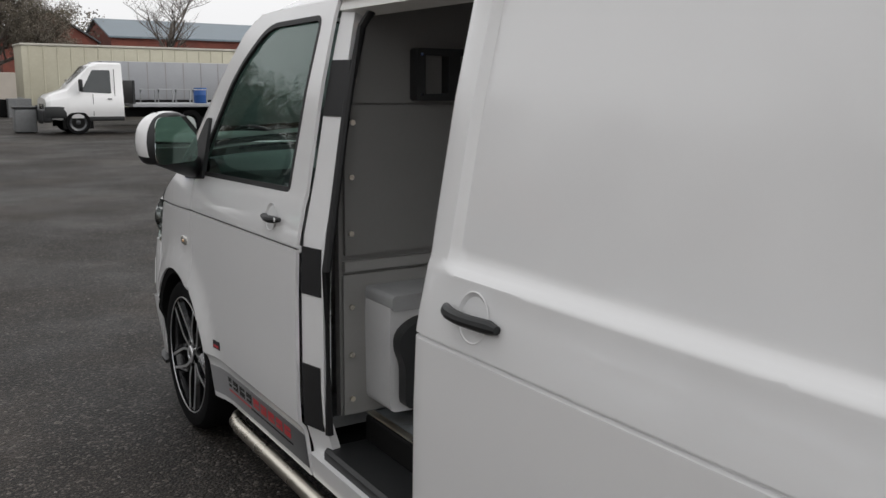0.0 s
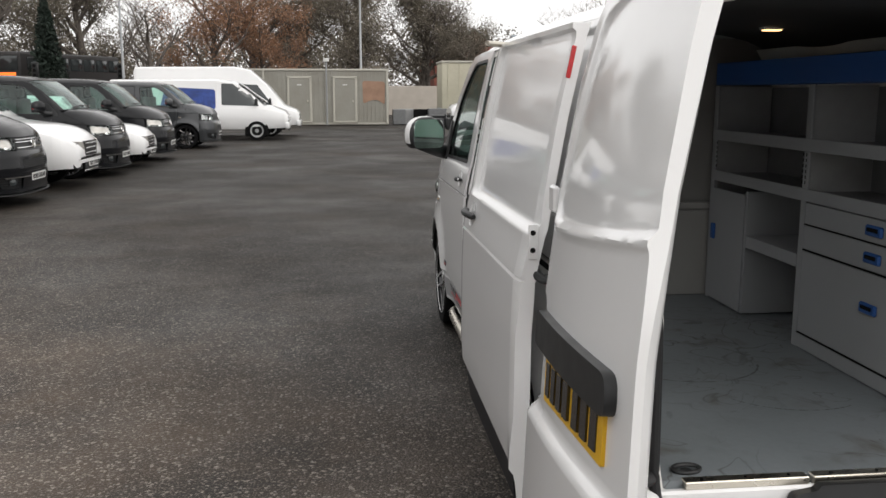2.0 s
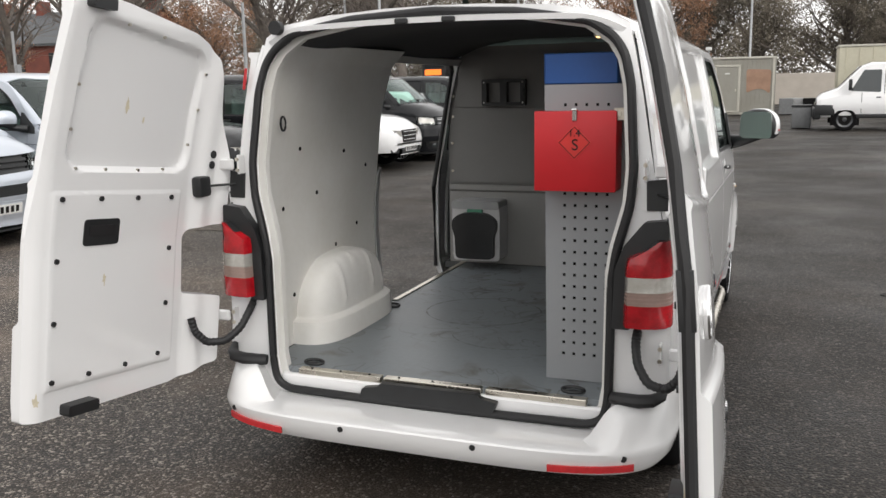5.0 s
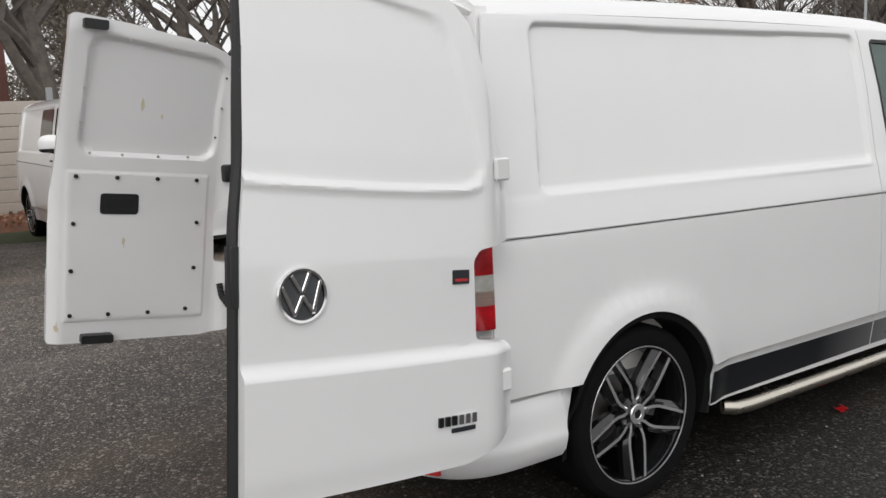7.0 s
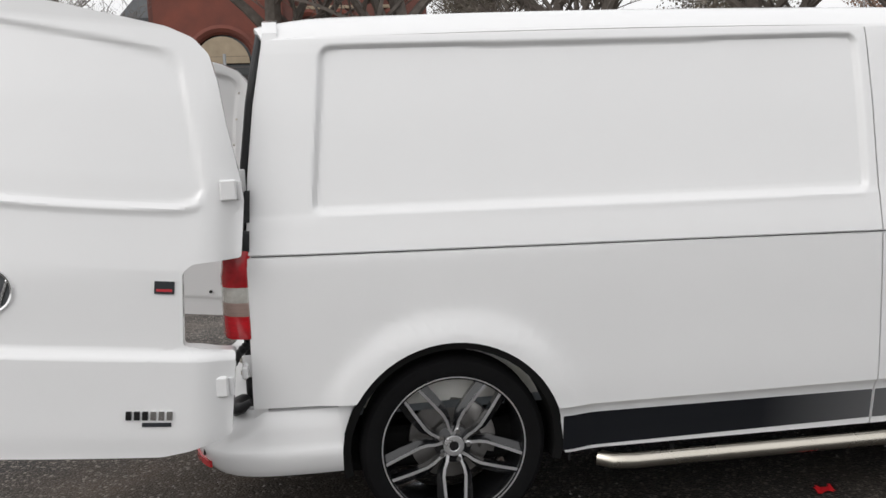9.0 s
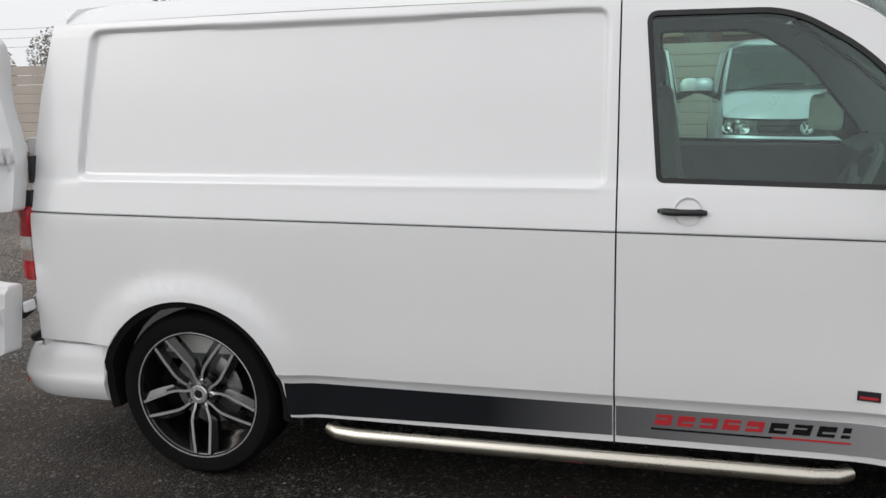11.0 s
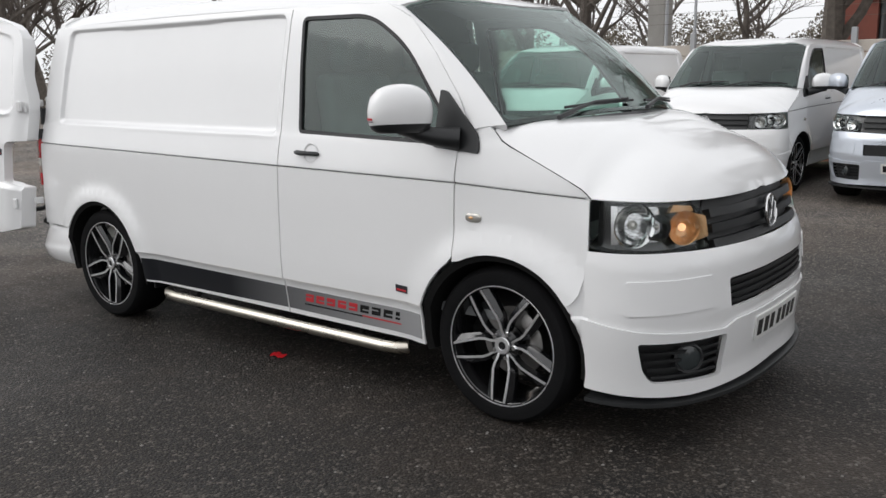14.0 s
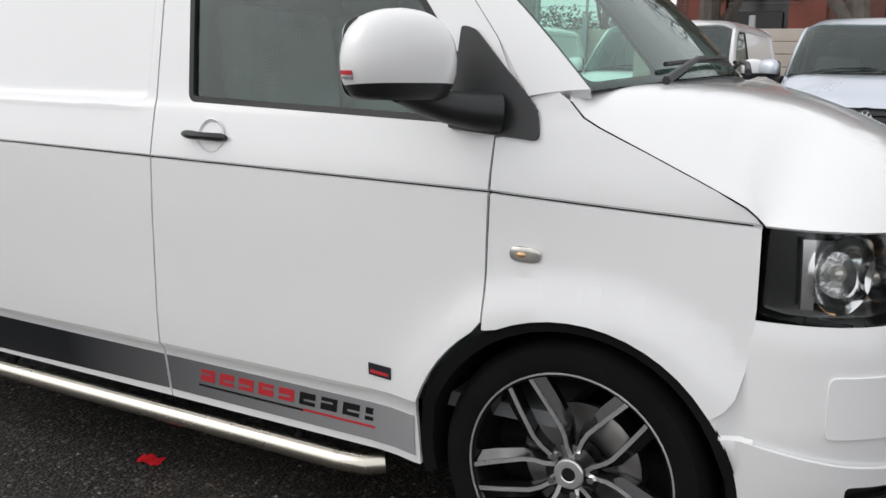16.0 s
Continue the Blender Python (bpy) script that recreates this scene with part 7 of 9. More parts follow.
def paint_over(ob, swaps):
    """Gives a thing its own paint: swaps one material for another on its parts."""
    for o in (ob, *ob.children_recursive):
        for slot in o.material_slots:
            if slot.material in swaps:
                new_mat = swaps[slot.material]
                slot.link = 'OBJECT'
                slot.material = new_mat
    return ob


def closed_van():
    v = thing("parked_van", "white panel van parked nose out", "van", None, "parked vehicles")
    for s in (1, -1):
        quarter_panel(s, Y_SEAM - GAPW, v, WHITE)
        front_door(s, v, WHITE)
        front_wing(s, v, WHITE)
        build_mirror(s, v, WHITE)
        arch_liner(v, 0.0, s)
        arch_liner(v, 3.0, s)
        build_wheel(v, (s * 0.905, 0, 0.345), s, 20)
        build_wheel(v, (s * 0.905, 3.0, 0.345), s, 50)
        part("belt_seam", sheet([(-0.68, belt(-0.68) - 0.0024), (2.78, belt(2.78) - 0.0024), (3.38, belt(3.38) - 0.0024), (3.38, belt(3.38) + 0.0024), (2.78, belt(2.78) + 0.0024), (-0.68, belt(-0.68) + 0.0024)], [], side_map(s, 0.005, False), steps(-0.68, 3.38, 0.2), ()), GAP, v)
    build_nose(v, WHITE, False)
    build_roof(v, WHITE)
    part("rear_panel", sheet(OUTER, [], rear_map(), steps(-0.95, 0.95, 0.3), steps(0.4, 1.94, 0.3), under=rear_map(-0.03)), WHITE, v)
    part("underbody", box(1.55, 4.2, 0.16, (0, 1.45, 0.31), 0.02), GAP, v)
    part("cab_back", box(1.5, 0.02, 1.2, (0, 1.60, 1.15)), LINING_LOW, v)
    part("dashboard", box(1.6, 0.38, 0.10, (0, 2.75, 1.215), 0.04, 3), DASH, v)
    for x in (0.42, -0.42):
        st = part("seat", box(0.5, 0.14, 0.75, (x, 1.85, 1.12), 0.05, 3), SEAT, v)
        part("headrest", box(0.26, 0.10, 0.17, (x, 1.80, 1.60), 0.04, 3), SEAT, st)
    return v


def nose_out(x, y, turn=0.0):
    """Pose of a parked van whose nose stands at x, y and looks along +x."""
    return Matrix.Translation((x, y, 0)) @ Matrix.Rotation(radians(-90 + turn), 4, 'Z') @ Matrix.Translation((0, -3.86, 0))


first = closed_van()
first.matrix_world = nose_out(-6.62, 0.90)
SLOT_PAPER = part("dash_paper", box(0.34, 0.20, 0.004, (0.05, 2.93, 1.285)), PLATE_W, first, "white and orange papers on the dashboard")
part("orange_card", box(0.12, 0.12, 0.004, (0.05, 2.93, 1.291)), AMBER, SLOT_PAPER)
for s in (1,):
    rw = rounded([(1.62, 1.235), (1.60, 1.775), (0.95, 1.775), (0.92, 1.235)], 0.05, 4)
    part("rear_side_window", sheet(rw, [], side_map(s, 0.004, False), steps(0.9, 1.62, 0.2), steps(1.23, 1.78, 0.2), -0.006 * s), GLASS_DARK, first, "dark tinted rear side window")
tagged(first, "white crew van with tinted rear window, parked nose out")
rows_v = [
    (-6.60, -2.05, 0, {}, "white panel van parked nose out beside the fence"),
    (-6.60, 3.22, 0, {WHITE: SILVER}, "silver panel van parked nose out"),
    (-6.42, 5.45, 0, {WHITE: SILVER}, "silver van parked nose out beside a black car"),
    (-6.05, 10.42, 0, {WHITE: DARK_PAINT}, "black panel van parked nose out"),
    (-5.90, 15.05, 0, {WHITE: DARK_PAINT}, "black panel van parked beside a white car"),
    (-5.75, 19.15, 0, {WHITE: DARK_PAINT}, "black van with dark windows, parked nose out"),
    (-5.30, 24.10, 0, {WHITE: GREY_PAINT, GLOSSBLACK: GLOSSBLACK}, "dark grey panel van with black wheels"),
    (6.10, 23.6, 180, {}, "white van parked facing the other way"),
]
for x, y, turn, swaps, text in rows_v:
    v = copy_thing(first, nose_out(x, y, turn))
    for o in list(v.children_recursive):
        if o.name.startswith(("dash_paper", "orange_card", "rear_side_window")):
            bpy.data.objects.remove(o)
    paint_over(v, swaps)
    if WHITE in swaps and swaps[WHITE] is DARK_PAINT:
        for z, h, a in ((0.838, 0.012, 0.36), (0.915, 0.010, 0.37), (0.955, 0.008, 0.36), (0.430, 0.014, 0.62)):
            part("chrome_strip", nose_sheet([(-a, z), (a, z), (a, z + h), (-a, z + h)], (), 0.016, -0.012, 0.06, 0.1), CHROME, v, "thin chrome strip")
        for q in (1, -1):
            lamp_face = [(q * 0.45, 0.850), (q * 0.90, 0.862), (q * 0.92, 0.985), (q * 0.47, 0.955)]
            part("lamp_glass", nose_sheet(rounded(lamp_face if q > 0 else lamp_face[::-1], 0.03, 3), (), 0.003, -0.006, 0.05, 0.05), CLEAR_LENS, v, "bright clear headlamp")
    if "dark grey" in text:
        paint_over(v, {ALLOY: GLOSSBLACK})
    tagged(v, text)


# ---- other vehicles, lofted from stations along their length ----
def lofted(name, label, category, stations, paint, windows, wheels, half_w, wheel_r=0.36, spokes=True):
    """Vehicle from stations (y, sill, shoulder, top, half width at the shoulder, half width at the top)."""
    v = thing(name, label, category, None, "parked vehicles")
    ys = [s[0] for s in stations]

    def sec(y):
        q = [float(np.interp(y, ys, [s[k] for s in stations])) for k in range(1, 6)]
        zb, zs, zt, ws, wt = q
        return [(ws * 0.93, zb), (ws * 0.985, zb + 0.10), (ws, (zb + zs) / 2), (ws * 0.985, zs - 0.03), (ws * 0.965, zs), (wt + (ws * 0.965 - wt) * 0.12, zt - 0.10 * min(1, (zt - zs) / 0.3)), (wt, zt - 0.04 * min(1, (zt - zs) / 0.2)), (wt * 0.85, zt), (wt * 0.45, zt + 0.02), (0.0, zt + 0.028)]
    b = bmesh.new()
    rows = []
    fine = sorted(set(ys + steps(ys[0], ys[-1], 0.12)))
    for y in fine:
        half = sec(y)
        pts = [(x, z) for x, z in half] + [(-x, z) for x, z in half[-2::-1]]
        rows.append([b.verts.new((x, y, z)) for x, z in pts])
    for i in range(len(rows) - 1):
        for j in range(len(rows[0]) - 1):
            b.faces.new((rows[i][j], rows[i][j + 1], rows[i + 1][j + 1], rows[i + 1][j]))
    b.faces.new(rows[0])
    b.faces.new(rows[-1][::-1])
    part("body", b, paint, v)

    def on_side(s, off):
        def place(y, z):
            half = sec(y)
            zz = [p[1] for p in half]
            return Vector((s * (float(np.interp(z, zz, [p[0] for p in half])) + off), y, z))
        return place
    for loop in windows:
        for s in (1, -1):
            part("side_window", sheet(rounded(loop, 0.04, 3), [], on_side(s, 0.006), steps(ys[0], ys[-1], 0.15), steps(0.5, 2.6, 0.12), -0.004 * s), GLASS_DARK, v)
    for y in wheels:
        for s in (1, -1):
            arch = [(p.x, p.y) for p in arc(y, wheel_r, wheel_r + 0.07, 0, 180, 20)] + [(y - wheel_r - 0.07, 0.16), (y + wheel_r + 0.07, 0.16)]
            part("wheel_arch", sheet(arch, [], lambda yy, z, s=s: Vector((s * (half_w * 0.985 + 0.006), yy, max(z, 0.17))), (), (), 0.004), GAP, v)
            ty = lathe([(wheel_r * 0.68, 0.0), (wheel_r * 0.72, 0.012), (wheel_r - 0.015, 0.010), (wheel_r, -0.012), (wheel_r, -0.2), (wheel_r * 0.7, -0.22)], 'X', 36)
            m = Matrix.Translation((s * (half_w + 0.012), y, wheel_r)) @ Matrix.Diagonal((s, 1, 1, 1))
            ty.transform(m)
            w = part("wheel", ty, TYRE, v)
            rim = lathe([(0.0001, -0.01), (0.05, -0.01), (wheel_r * 0.3, -0.03), (wheel_r * 0.6, -0.012), (wheel_r * 0.69, 0.004)], 'X', 30)
            rim.transform(m)
            part("rim", rim, GLOSSBLACK if paint is DARK_PAINT else TRIM_GREY, w)
            for k in range(5 if spokes else 0):
                a = 2 * math.pi * k / 5
                spk = box(0.02, 0.05, wheel_r * 0.60, (0, 0, wheel_r * 0.34), 0.006)
                spk.transform(m @ Matrix.Translation((-0.004, 0, 0)) @ Matrix.Rotation(a, 4, 'X'))
                part("spoke", spk, ALLOY, w)
    return v, sec, on_side


def front_kit(v, y, zg, wg, zl, wl, paint, plate_z=0.42, lamp_w=0.30, lamp_h=0.16, bend=((0.0, 0.6, 0.9), (0.0, 0.0, 0.08))):
    """Grille, lamps, lower intake and plate on a front end at y."""

    def fy(x):
        return y + 0.012 - float(np.interp(abs(x), bend[0], bend[1]))
    g = part("grille", sheet(rounded([(-wg, zg - 0.13), (wg, zg - 0.13), (wg * 1.08, zg + 0.12), (-wg * 1.08, zg + 0.12)], 0.03, 3), [], lambda x, z: Vector((x, fy(x), z)), steps(-wg, wg, 0.1), (), 0.03), GLOSSBLACK, v, "black front grille")
    for k in range(3):
        part("grille_bar", box(wg * 1.9, 0.02, 0.018, (0, y + 0.012, zg - 0.08 + 0.08 * k), 0.005), CHROME, g)
    part("lower_intake", box(wg * 2.3, 0.03, 0.12, (0, y + 0.0, 0.36), 0.02), PLASTIC, v)
    for s in (1, -1):
        loop = [(s * (wl - lamp_w * 0.55), zl - lamp_h / 2), (s * (wl + lamp_w * 0.35), zl - lamp_h * 0.35), (s * (wl + lamp_w * 0.42), zl + lamp_h * 0.5), (s * (wl - lamp_w * 0.45), zl + lamp_h * 0.30)]
        lp_ = part("headlamp", sheet(rounded(loop if s > 0 else loop[::-1], 0.03, 3), [], lambda x, z: Vector((x, fy(x) + 0.004, z)), steps(-1, 1, 0.04), (), 0.03), CLEAR_LENS, v, "clear headlamp")
        part("bulb", cyl(0.045, 0.02, (s * wl, fy(wl) + 0.006, zl), 'Y', 16), CHROME, lp_)
    pl = part("number_plate", box(0.52, 0.012, 0.11, (0, y + 0.03, plate_z), 0.004), PLATE_W, v, "white plate with dark bars")
    for k in range(7):
        part("plate_bar", box(0.042, 0.004, 0.07, (-0.21 + 0.068 * k + (0.015 if k > 3 else 0), y + 0.037, plate_z)), GLOSSBLACK, pl)


SUV = [(-2.35, 0.55, 0.95, 1.05, 0.80, 0.62), (-2.30, 0.40, 1.00, 1.55, 0.88, 0.60), (-1.9, 0.34, 1.03, 1.74, 0.94, 0.64), (-0.6, 0.32, 1.03, 1.79, 0.95, 0.66), (0.25, 0.32, 1.02, 1.76, 0.95, 0.65), (0.55, 0.32, 1.02, 1.60, 0.95, 0.67), (1.05, 0.32, 1.03, 1.21, 0.95, 0.72), (1.25, 0.32, 1.02, 1.14, 0.95, 0.74), (1.6, 0.33, 0.99, 1.10, 0.945, 0.68), (1.9, 0.34, 0.95, 1.065, 0.93, 0.62), (2.08, 0.35, 0.91, 1.025, 0.905, 0.57), (2.22, 0.36, 0.86, 0.970, 0.86, 0.52), (2.32, 0.36, 0.80, 0.905, 0.80, 0.47), (2.39, 0.37, 0.72, 0.82, 0.735, 0.42), (2.425, 0.39, 0.64, 0.72, 0.68, 0.37), (2.435, 0.44, 0.56, 0.60, 0.63, 0.33)]
SUV_WIN = [[(-1.75, 1.10), (-0.75, 1.09), (-0.75, 1.62), (-1.55, 1.60)], [(-0.68, 1.09), (0.30, 1.08), (0.10, 1.62), (-0.68, 1.63)], [(0.36, 1.08), (0.95, 1.08), (0.42, 1.50), (0.18, 1.61)]]


def suv(label, paint, x, y, scale=1.0):
    v, sec, side = lofted("parked_suv", label, "car", SUV, paint, SUV_WIN, (-1.45, 1.46), 0.93)
    part("windscreen", sheet([(-0.62, 0), (0.62, 0), (0.52, 1), (-0.52, 1)], [], lambda u, t: Vector((u, 1.10 - 0.62 * t - 0.10 * u * u, 1.165 + 0.55 * t + 0.02)), steps(-0.6, 0.6, 0.15), (0.3, 0.6), 0.01), GLASS_DARK, v, "dark windscreen")
    for s in (1, -1):
        part("door_mirror", box(0.20, 0.11, 0.14, (s * 1.03, 0.85, 1.13), 0.04, 3), paint, v)
    front_kit(v, 2.435, 0.68, 0.34, 0.74, 0.60, paint, 0.42, 0.40, 0.15, ((0.0, 0.40, 0.55, 0.68, 0.78, 0.90), (0.0, 0.012, 0.055, 0.115, 0.19, 0.36)))
    for s in (1, -1):
        duct = [(s * 0.50, 0.34), (s * 0.74, 0.36), (s * 0.76, 0.50), (s * 0.52, 0.46)]
        part("air_duct", sheet(rounded(duct if s > 0 else duct[::-1], 0.03, 3), [], lambda x, z: Vector((x, 2.448 - float(np.interp(abs(x), (0.40, 0.55, 0.68, 0.78), (0.008, 0.03, 0.06, 0.12))), z)), steps(-0.8, 0.8, 0.04), (), 0.02), PLASTIC, v, "black corner air duct")
    part("bumper_strip", box(0.95, 0.02, 0.03, (0, 2.446, 0.305), 0.008, 2), CHROME, v)
    v.matrix_world = Matrix.Translation((x, y, 0)) @ Matrix.Rotation(radians(-90), 4, 'Z') @ Matrix.Diagonal((scale, scale, scale, 1)) @ Matrix.Translation((0, -2.44, 0))
    return v


suv("white sport utility car parked nose out", WHITE, -5.95, 12.85)
suv("black off-road car parked nose out", DARK_PAINT, -6.25, 7.85, 1.02)
suv("small white car parked between black vans", WHITE, -5.80, 17.0, 0.86)

OLD = [(-4.75, 0.45, 1.10, 2.18, 0.92, 0.78), (-4.70, 0.40, 1.10, 2.26, 0.95, 0.80), (-1.2, 0.38, 1.10, 2.28, 0.96, 0.80), (-0.6, 0.38, 1.10, 2.18, 0.96, 0.78), (0.0, 0.38, 1.08, 1.70, 0.96, 0.78), (0.35, 0.38, 1.06, 1.32, 0.95, 0.80), (0.6, 0.40, 1.02, 1.16, 0.94, 0.82), (1.05, 0.42, 0.92, 0.98, 0.90, 0.76), (1.15, 0.45, 0.82, 0.85, 0.84, 0.70)]
OLD_WIN = [[(-1.05, 1.20), (0.20, 1.16), (-0.35, 1.90), (-1.05, 1.92)]]


def old_van(name, label, x, y, tall):
    k = tall / 2.28
    st = [(a, b, c * (1 if c < 1.2 else k), d * k if d > 1.2 else d, e, f) for a, b, c, d, e, f in OLD]
    v, sec, side = lofted(name, label, "van", st, WHITE, OLD_WIN, (-3.3, 0.1), 0.94, 0.33, False)
    part("windscreen", sheet([(-0.72, 0), (0.72, 0), (0.62, 1), (-0.62, 1)], [], lambda u, t: Vector((u, 0.42 - 0.86 * t - 0.10 * u * u, 1.26 + 0.72 * k * t + 0.03)), steps(-0.7, 0.7, 0.15), (0.3, 0.6), 0.01), GLASS_DARK, v, "dark windscreen")
    for s in (1, -1):
        part("door_mirror", box(0.16, 0.10, 0.22, (s * 1.05, 0.12, 1.30), 0.04, 3), PLASTIC, v)
    front_kit(v, 1.15, 0.68, 0.36, 0.72, 0.64, WHITE, 0.45, 0.30, 0.15)
    part("bumper", box(1.86, 0.16, 0.22, (0, 1.12, 0.50), 0.05, 3), WHITE, v)
    v.matrix_world = Matrix.Translation((x, y, 0)) @ Matrix.Rotation(radians(-90), 4, 'Z') @ Matrix.Translation((0, -1.2, 0))
    return v, side


v_old, side_old = old_van("parked_old_van", "old white van with blue printed side", -3.45, 28.6, 2.05)
part("side_print", sheet(rounded([(-3.1, 1.05), (-1.25, 1.05), (-1.25, 1.72), (-2.9, 1.80)], 0.1, 4), [], side_old(1, 0.008), steps(-3.1, -1.25, 0.3), (1.3, 1.5), 0.004), BLUE_TINT, v_old, "blue printed picture on the side")
old_van("parked_tall_van", "tall white high-roof van", -3.2, 31.2, 2.55)

# ---- flatbed recovery truck, box bodies and portable cabin at the far end ----
truck = thing("flatbed_truck", "white cab flatbed truck parked across the yard", "truck")
TY = 28.4
cab_st = [(0.0, 0.50, 0.95, 1.05, 0.85, 0.70), (0.12, 0.45, 1.02, 1.16, 0.95, 0.78), (0.62, 0.42, 1.10, 1.34, 1.0, 0.84), (0.72, 0.42, 1.12, 1.45, 1.0, 0.86), (1.25, 0.42, 1.15, 2.02, 1.0, 0.84), (1.55, 0.42, 1.15, 2.14, 1.0, 0.84), (2.2, 0.42, 1.15, 2.14, 1.0, 0.84)]
tv, tsec, tside = lofted("truck_cab", "white truck cab", "truck", cab_st, WHITE, [[(0.98, 1.26), (1.85, 1.22), (1.85, 1.92), (1.34, 1.92)]], (0.85,), 0.97, 0.36, False)
part("windscreen", sheet([(-0.78, 0), (0.78, 0), (0.70, 1), (-0.70, 1)], [], lambda u, t: Vector((u, 0.70 + 0.52 * t + 0.08 * u * u, 1.42 + 0.58 * t + 0.035)), steps(-0.7, 0.7, 0.2), (0.5,), -0.01), GLASS_DARK, tv, "dark windscreen")
tv.matrix_world = Matrix.Translation((2.15, TY, 0)) @ Matrix.Rotation(radians(-90), 4, 'Z')
front_kit(tv, -0.05, 0.78, 0.35, 0.88, 0.66, WHITE, 0.5, 0.3, 0.16, ((0.0, 0.9), (0.0, -0.10)))
for o in tv.children_recursive:
    if o.name.startswith(("rim", "hub")):
        o.data.materials[0] = GREY_PAINT
for o in list(tv.children):
    o.parent = truck
    o.matrix_parent_inverse = Matrix()
    o.matrix_basis = tv.matrix_world @ o.matrix_basis
bpy.data.objects.remove(tv)
part("cab_bumper", box(0.25, 1.95, 0.38, (2.16, TY, 0.55), 0.06, 3), PLASTIC, truck, "black front bumper")
for sy in (-1, 1):
    part("cab_corner", box(0.62, 0.06, 0.34, (2.40, TY + sy * 0.955, 0.66), 0.025, 2), PLASTIC, truck, "black lower cab corner")
    part("cab_sill", box(1.05, 0.05, 0.14, (3.82, TY + sy * 0.965, 0.47), 0.02, 2), PLASTIC, truck, "black sill trim")
    for x, z0, z1 in ((3.46, 0.55, 1.20), (4.10, 0.55, 1.95)):
        part("door_gap", box(0.014, 0.02, z1 - z0, (x, TY + sy * (0.985 if z1 < 1.5 else 0.955), (z0 + z1) / 2)), GAP, truck)
    part("door_pull", box(0.13, 0.03, 0.035, (3.94, TY + sy * 1.0, 1.06), 0.008, 2), PLASTIC, truck, "black door handle")
    mir = part("wing_mirror", box(0.10, 0.20, 0.36, (3.10, TY + sy * 1.13, 1.46), 0.03, 2), PLASTIC, truck, "black wing mirror")
    part("mirror_arm", tube([(3.18, TY + sy * 0.94, 1.34), (3.12, TY + sy * 1.08, 1.36)], 0.022, 8), PLASTIC, mir)
part("flat_bed", box(4.7, 2.1, 0.10, (6.95, TY, 0.86), 0.01), GALV, truck, "bare flat bed")
part("chassis", box(5.0, 0.9, 0.25, (6.6, TY, 0.62), 0.01), GAP, truck)
part("head_board", box(0.08, 2.0, 0.75, (4.66, TY, 1.25), 0.01), PLASTIC, truck)
for x in (6.4, 7.3):
    for s in (1, -1):
        w = lathe([(0.2, 0.0), (0.34, 0.0), (0.36, -0.02), (0.36, -0.22), (0.2, -0.22)], 'Y', 30, closed=True)
        w.transform(Matrix.Translation((x, TY + s * 0.98, 0.36)) @ Matrix.Diagonal((1, s, 1, 1)))
        part("wheel", w, TYRE, truck)
for k in range(4):
    part("load_rail", tube([(4.9 + 0.55 * k, TY - 0.8, 0.92), (4.9 + 0.55 * k, TY - 0.8, 1.35), (5.35 + 0.55 * k, TY - 0.8, 1.35), (5.35 + 0.55 * k, TY - 0.8, 0.92)], 0.025, 6), GALV, truck)
drum = thing("blue_drum", "blue plastic drum on the flat bed", "drum", Matrix.Translation((6.95, TY - 0.3, 0.912)))
part("drum_body", lathe([(0.0001, 0.0), (0.20, 0.0), (0.22, 0.05), (0.22, 0.24), (0.23, 0.26), (0.22, 0.28), (0.22, 0.46), (0.20, 0.50), (0.0001, 0.50)], 'Z', 20), BLUE, drum)
bin_ = thing("grey_wheeled_bin", "dark grey lidded bin beside the truck", "bin", Matrix.Translation((1.72, 28.9, 0)))
part("bin_body", box(0.62, 0.62, 0.72, (0, 0, 0.38), 0.06, 2), DASH, bin_)
part("bin_lid", box(0.66, 0.66, 0.08, (0, 0, 0.77), 0.03, 2), PLASTIC, bin_)

trailer = thing("curtain_trailer", "grey curtain-sided trailer behind the truck", "trailer")
part("curtain", box(9.0, 2.4, 1.35, (9.2, 33.2, 1.62), 0.03, 2), CURTAIN, trailer)
part("trailer_bed", box(9.0, 2.4, 0.16, (9.2, 33.2, 0.86), 0.01), GAP, trailer)
for x in (8.0, 9.0, 12.5):
    w = cyl(0.42, 0.3, (x, 32.1, 0.42), 'Y', 24)
    part("wheel", w, TYRE, trailer)
for k in range(14):
    part("strap", box(0.03, 0.006, 1.33, (4.95 + 0.65 * k, 31.995, 1.62)), DISC, trailer)

body_box = thing("cream_box_body", "cream ribbed box body standing on the yard", "container")
part("side", box(14.0, 2.5, 2.75, (10.4, 43.2, 1.80), 0.03, 2), CREAM, body_box)
part("roof_edge", box(14.1, 2.6, 0.10, (10.4, 43.2, 3.16), 0.02), CABIN_TRIM, body_box)
part("base_frame", box(13.8, 2.3, 0.42, (10.4, 43.2, 0.21), 0.01), GAP, body_box)
for k in range(24):
    part("rib", box(0.05, 0.03, 2.6, (3.7 + 0.58 * k, 41.94, 1.80), 0.008), CREAM, body_box)

cabin = thing("portable_cabin", "grey steel portable cabin with two doors", "cabin")
CY = 41.5
part("shell", box(12.2, 3.0, 2.60, (-5.45, CY + 1.5, 1.42), 0.02), CABIN, cabin)
part("roof_trim", box(12.3, 3.1, 0.10, (-5.45, CY + 1.5, 2.73), 0.02), CABIN_TRIM, cabin)
part("base_rail", box(12.2, 3.0, 0.12, (-5.45, CY + 1.5, 0.10), 0.01), CABIN_TRIM, cabin)
for x in (0.58, -2.45, -5.5, -8.5, -11.45):
    part("corner_post", box(0.10, 0.08, 2.62, (x, CY - 0.02, 1.40), 0.01), CABIN_TRIM, cabin)
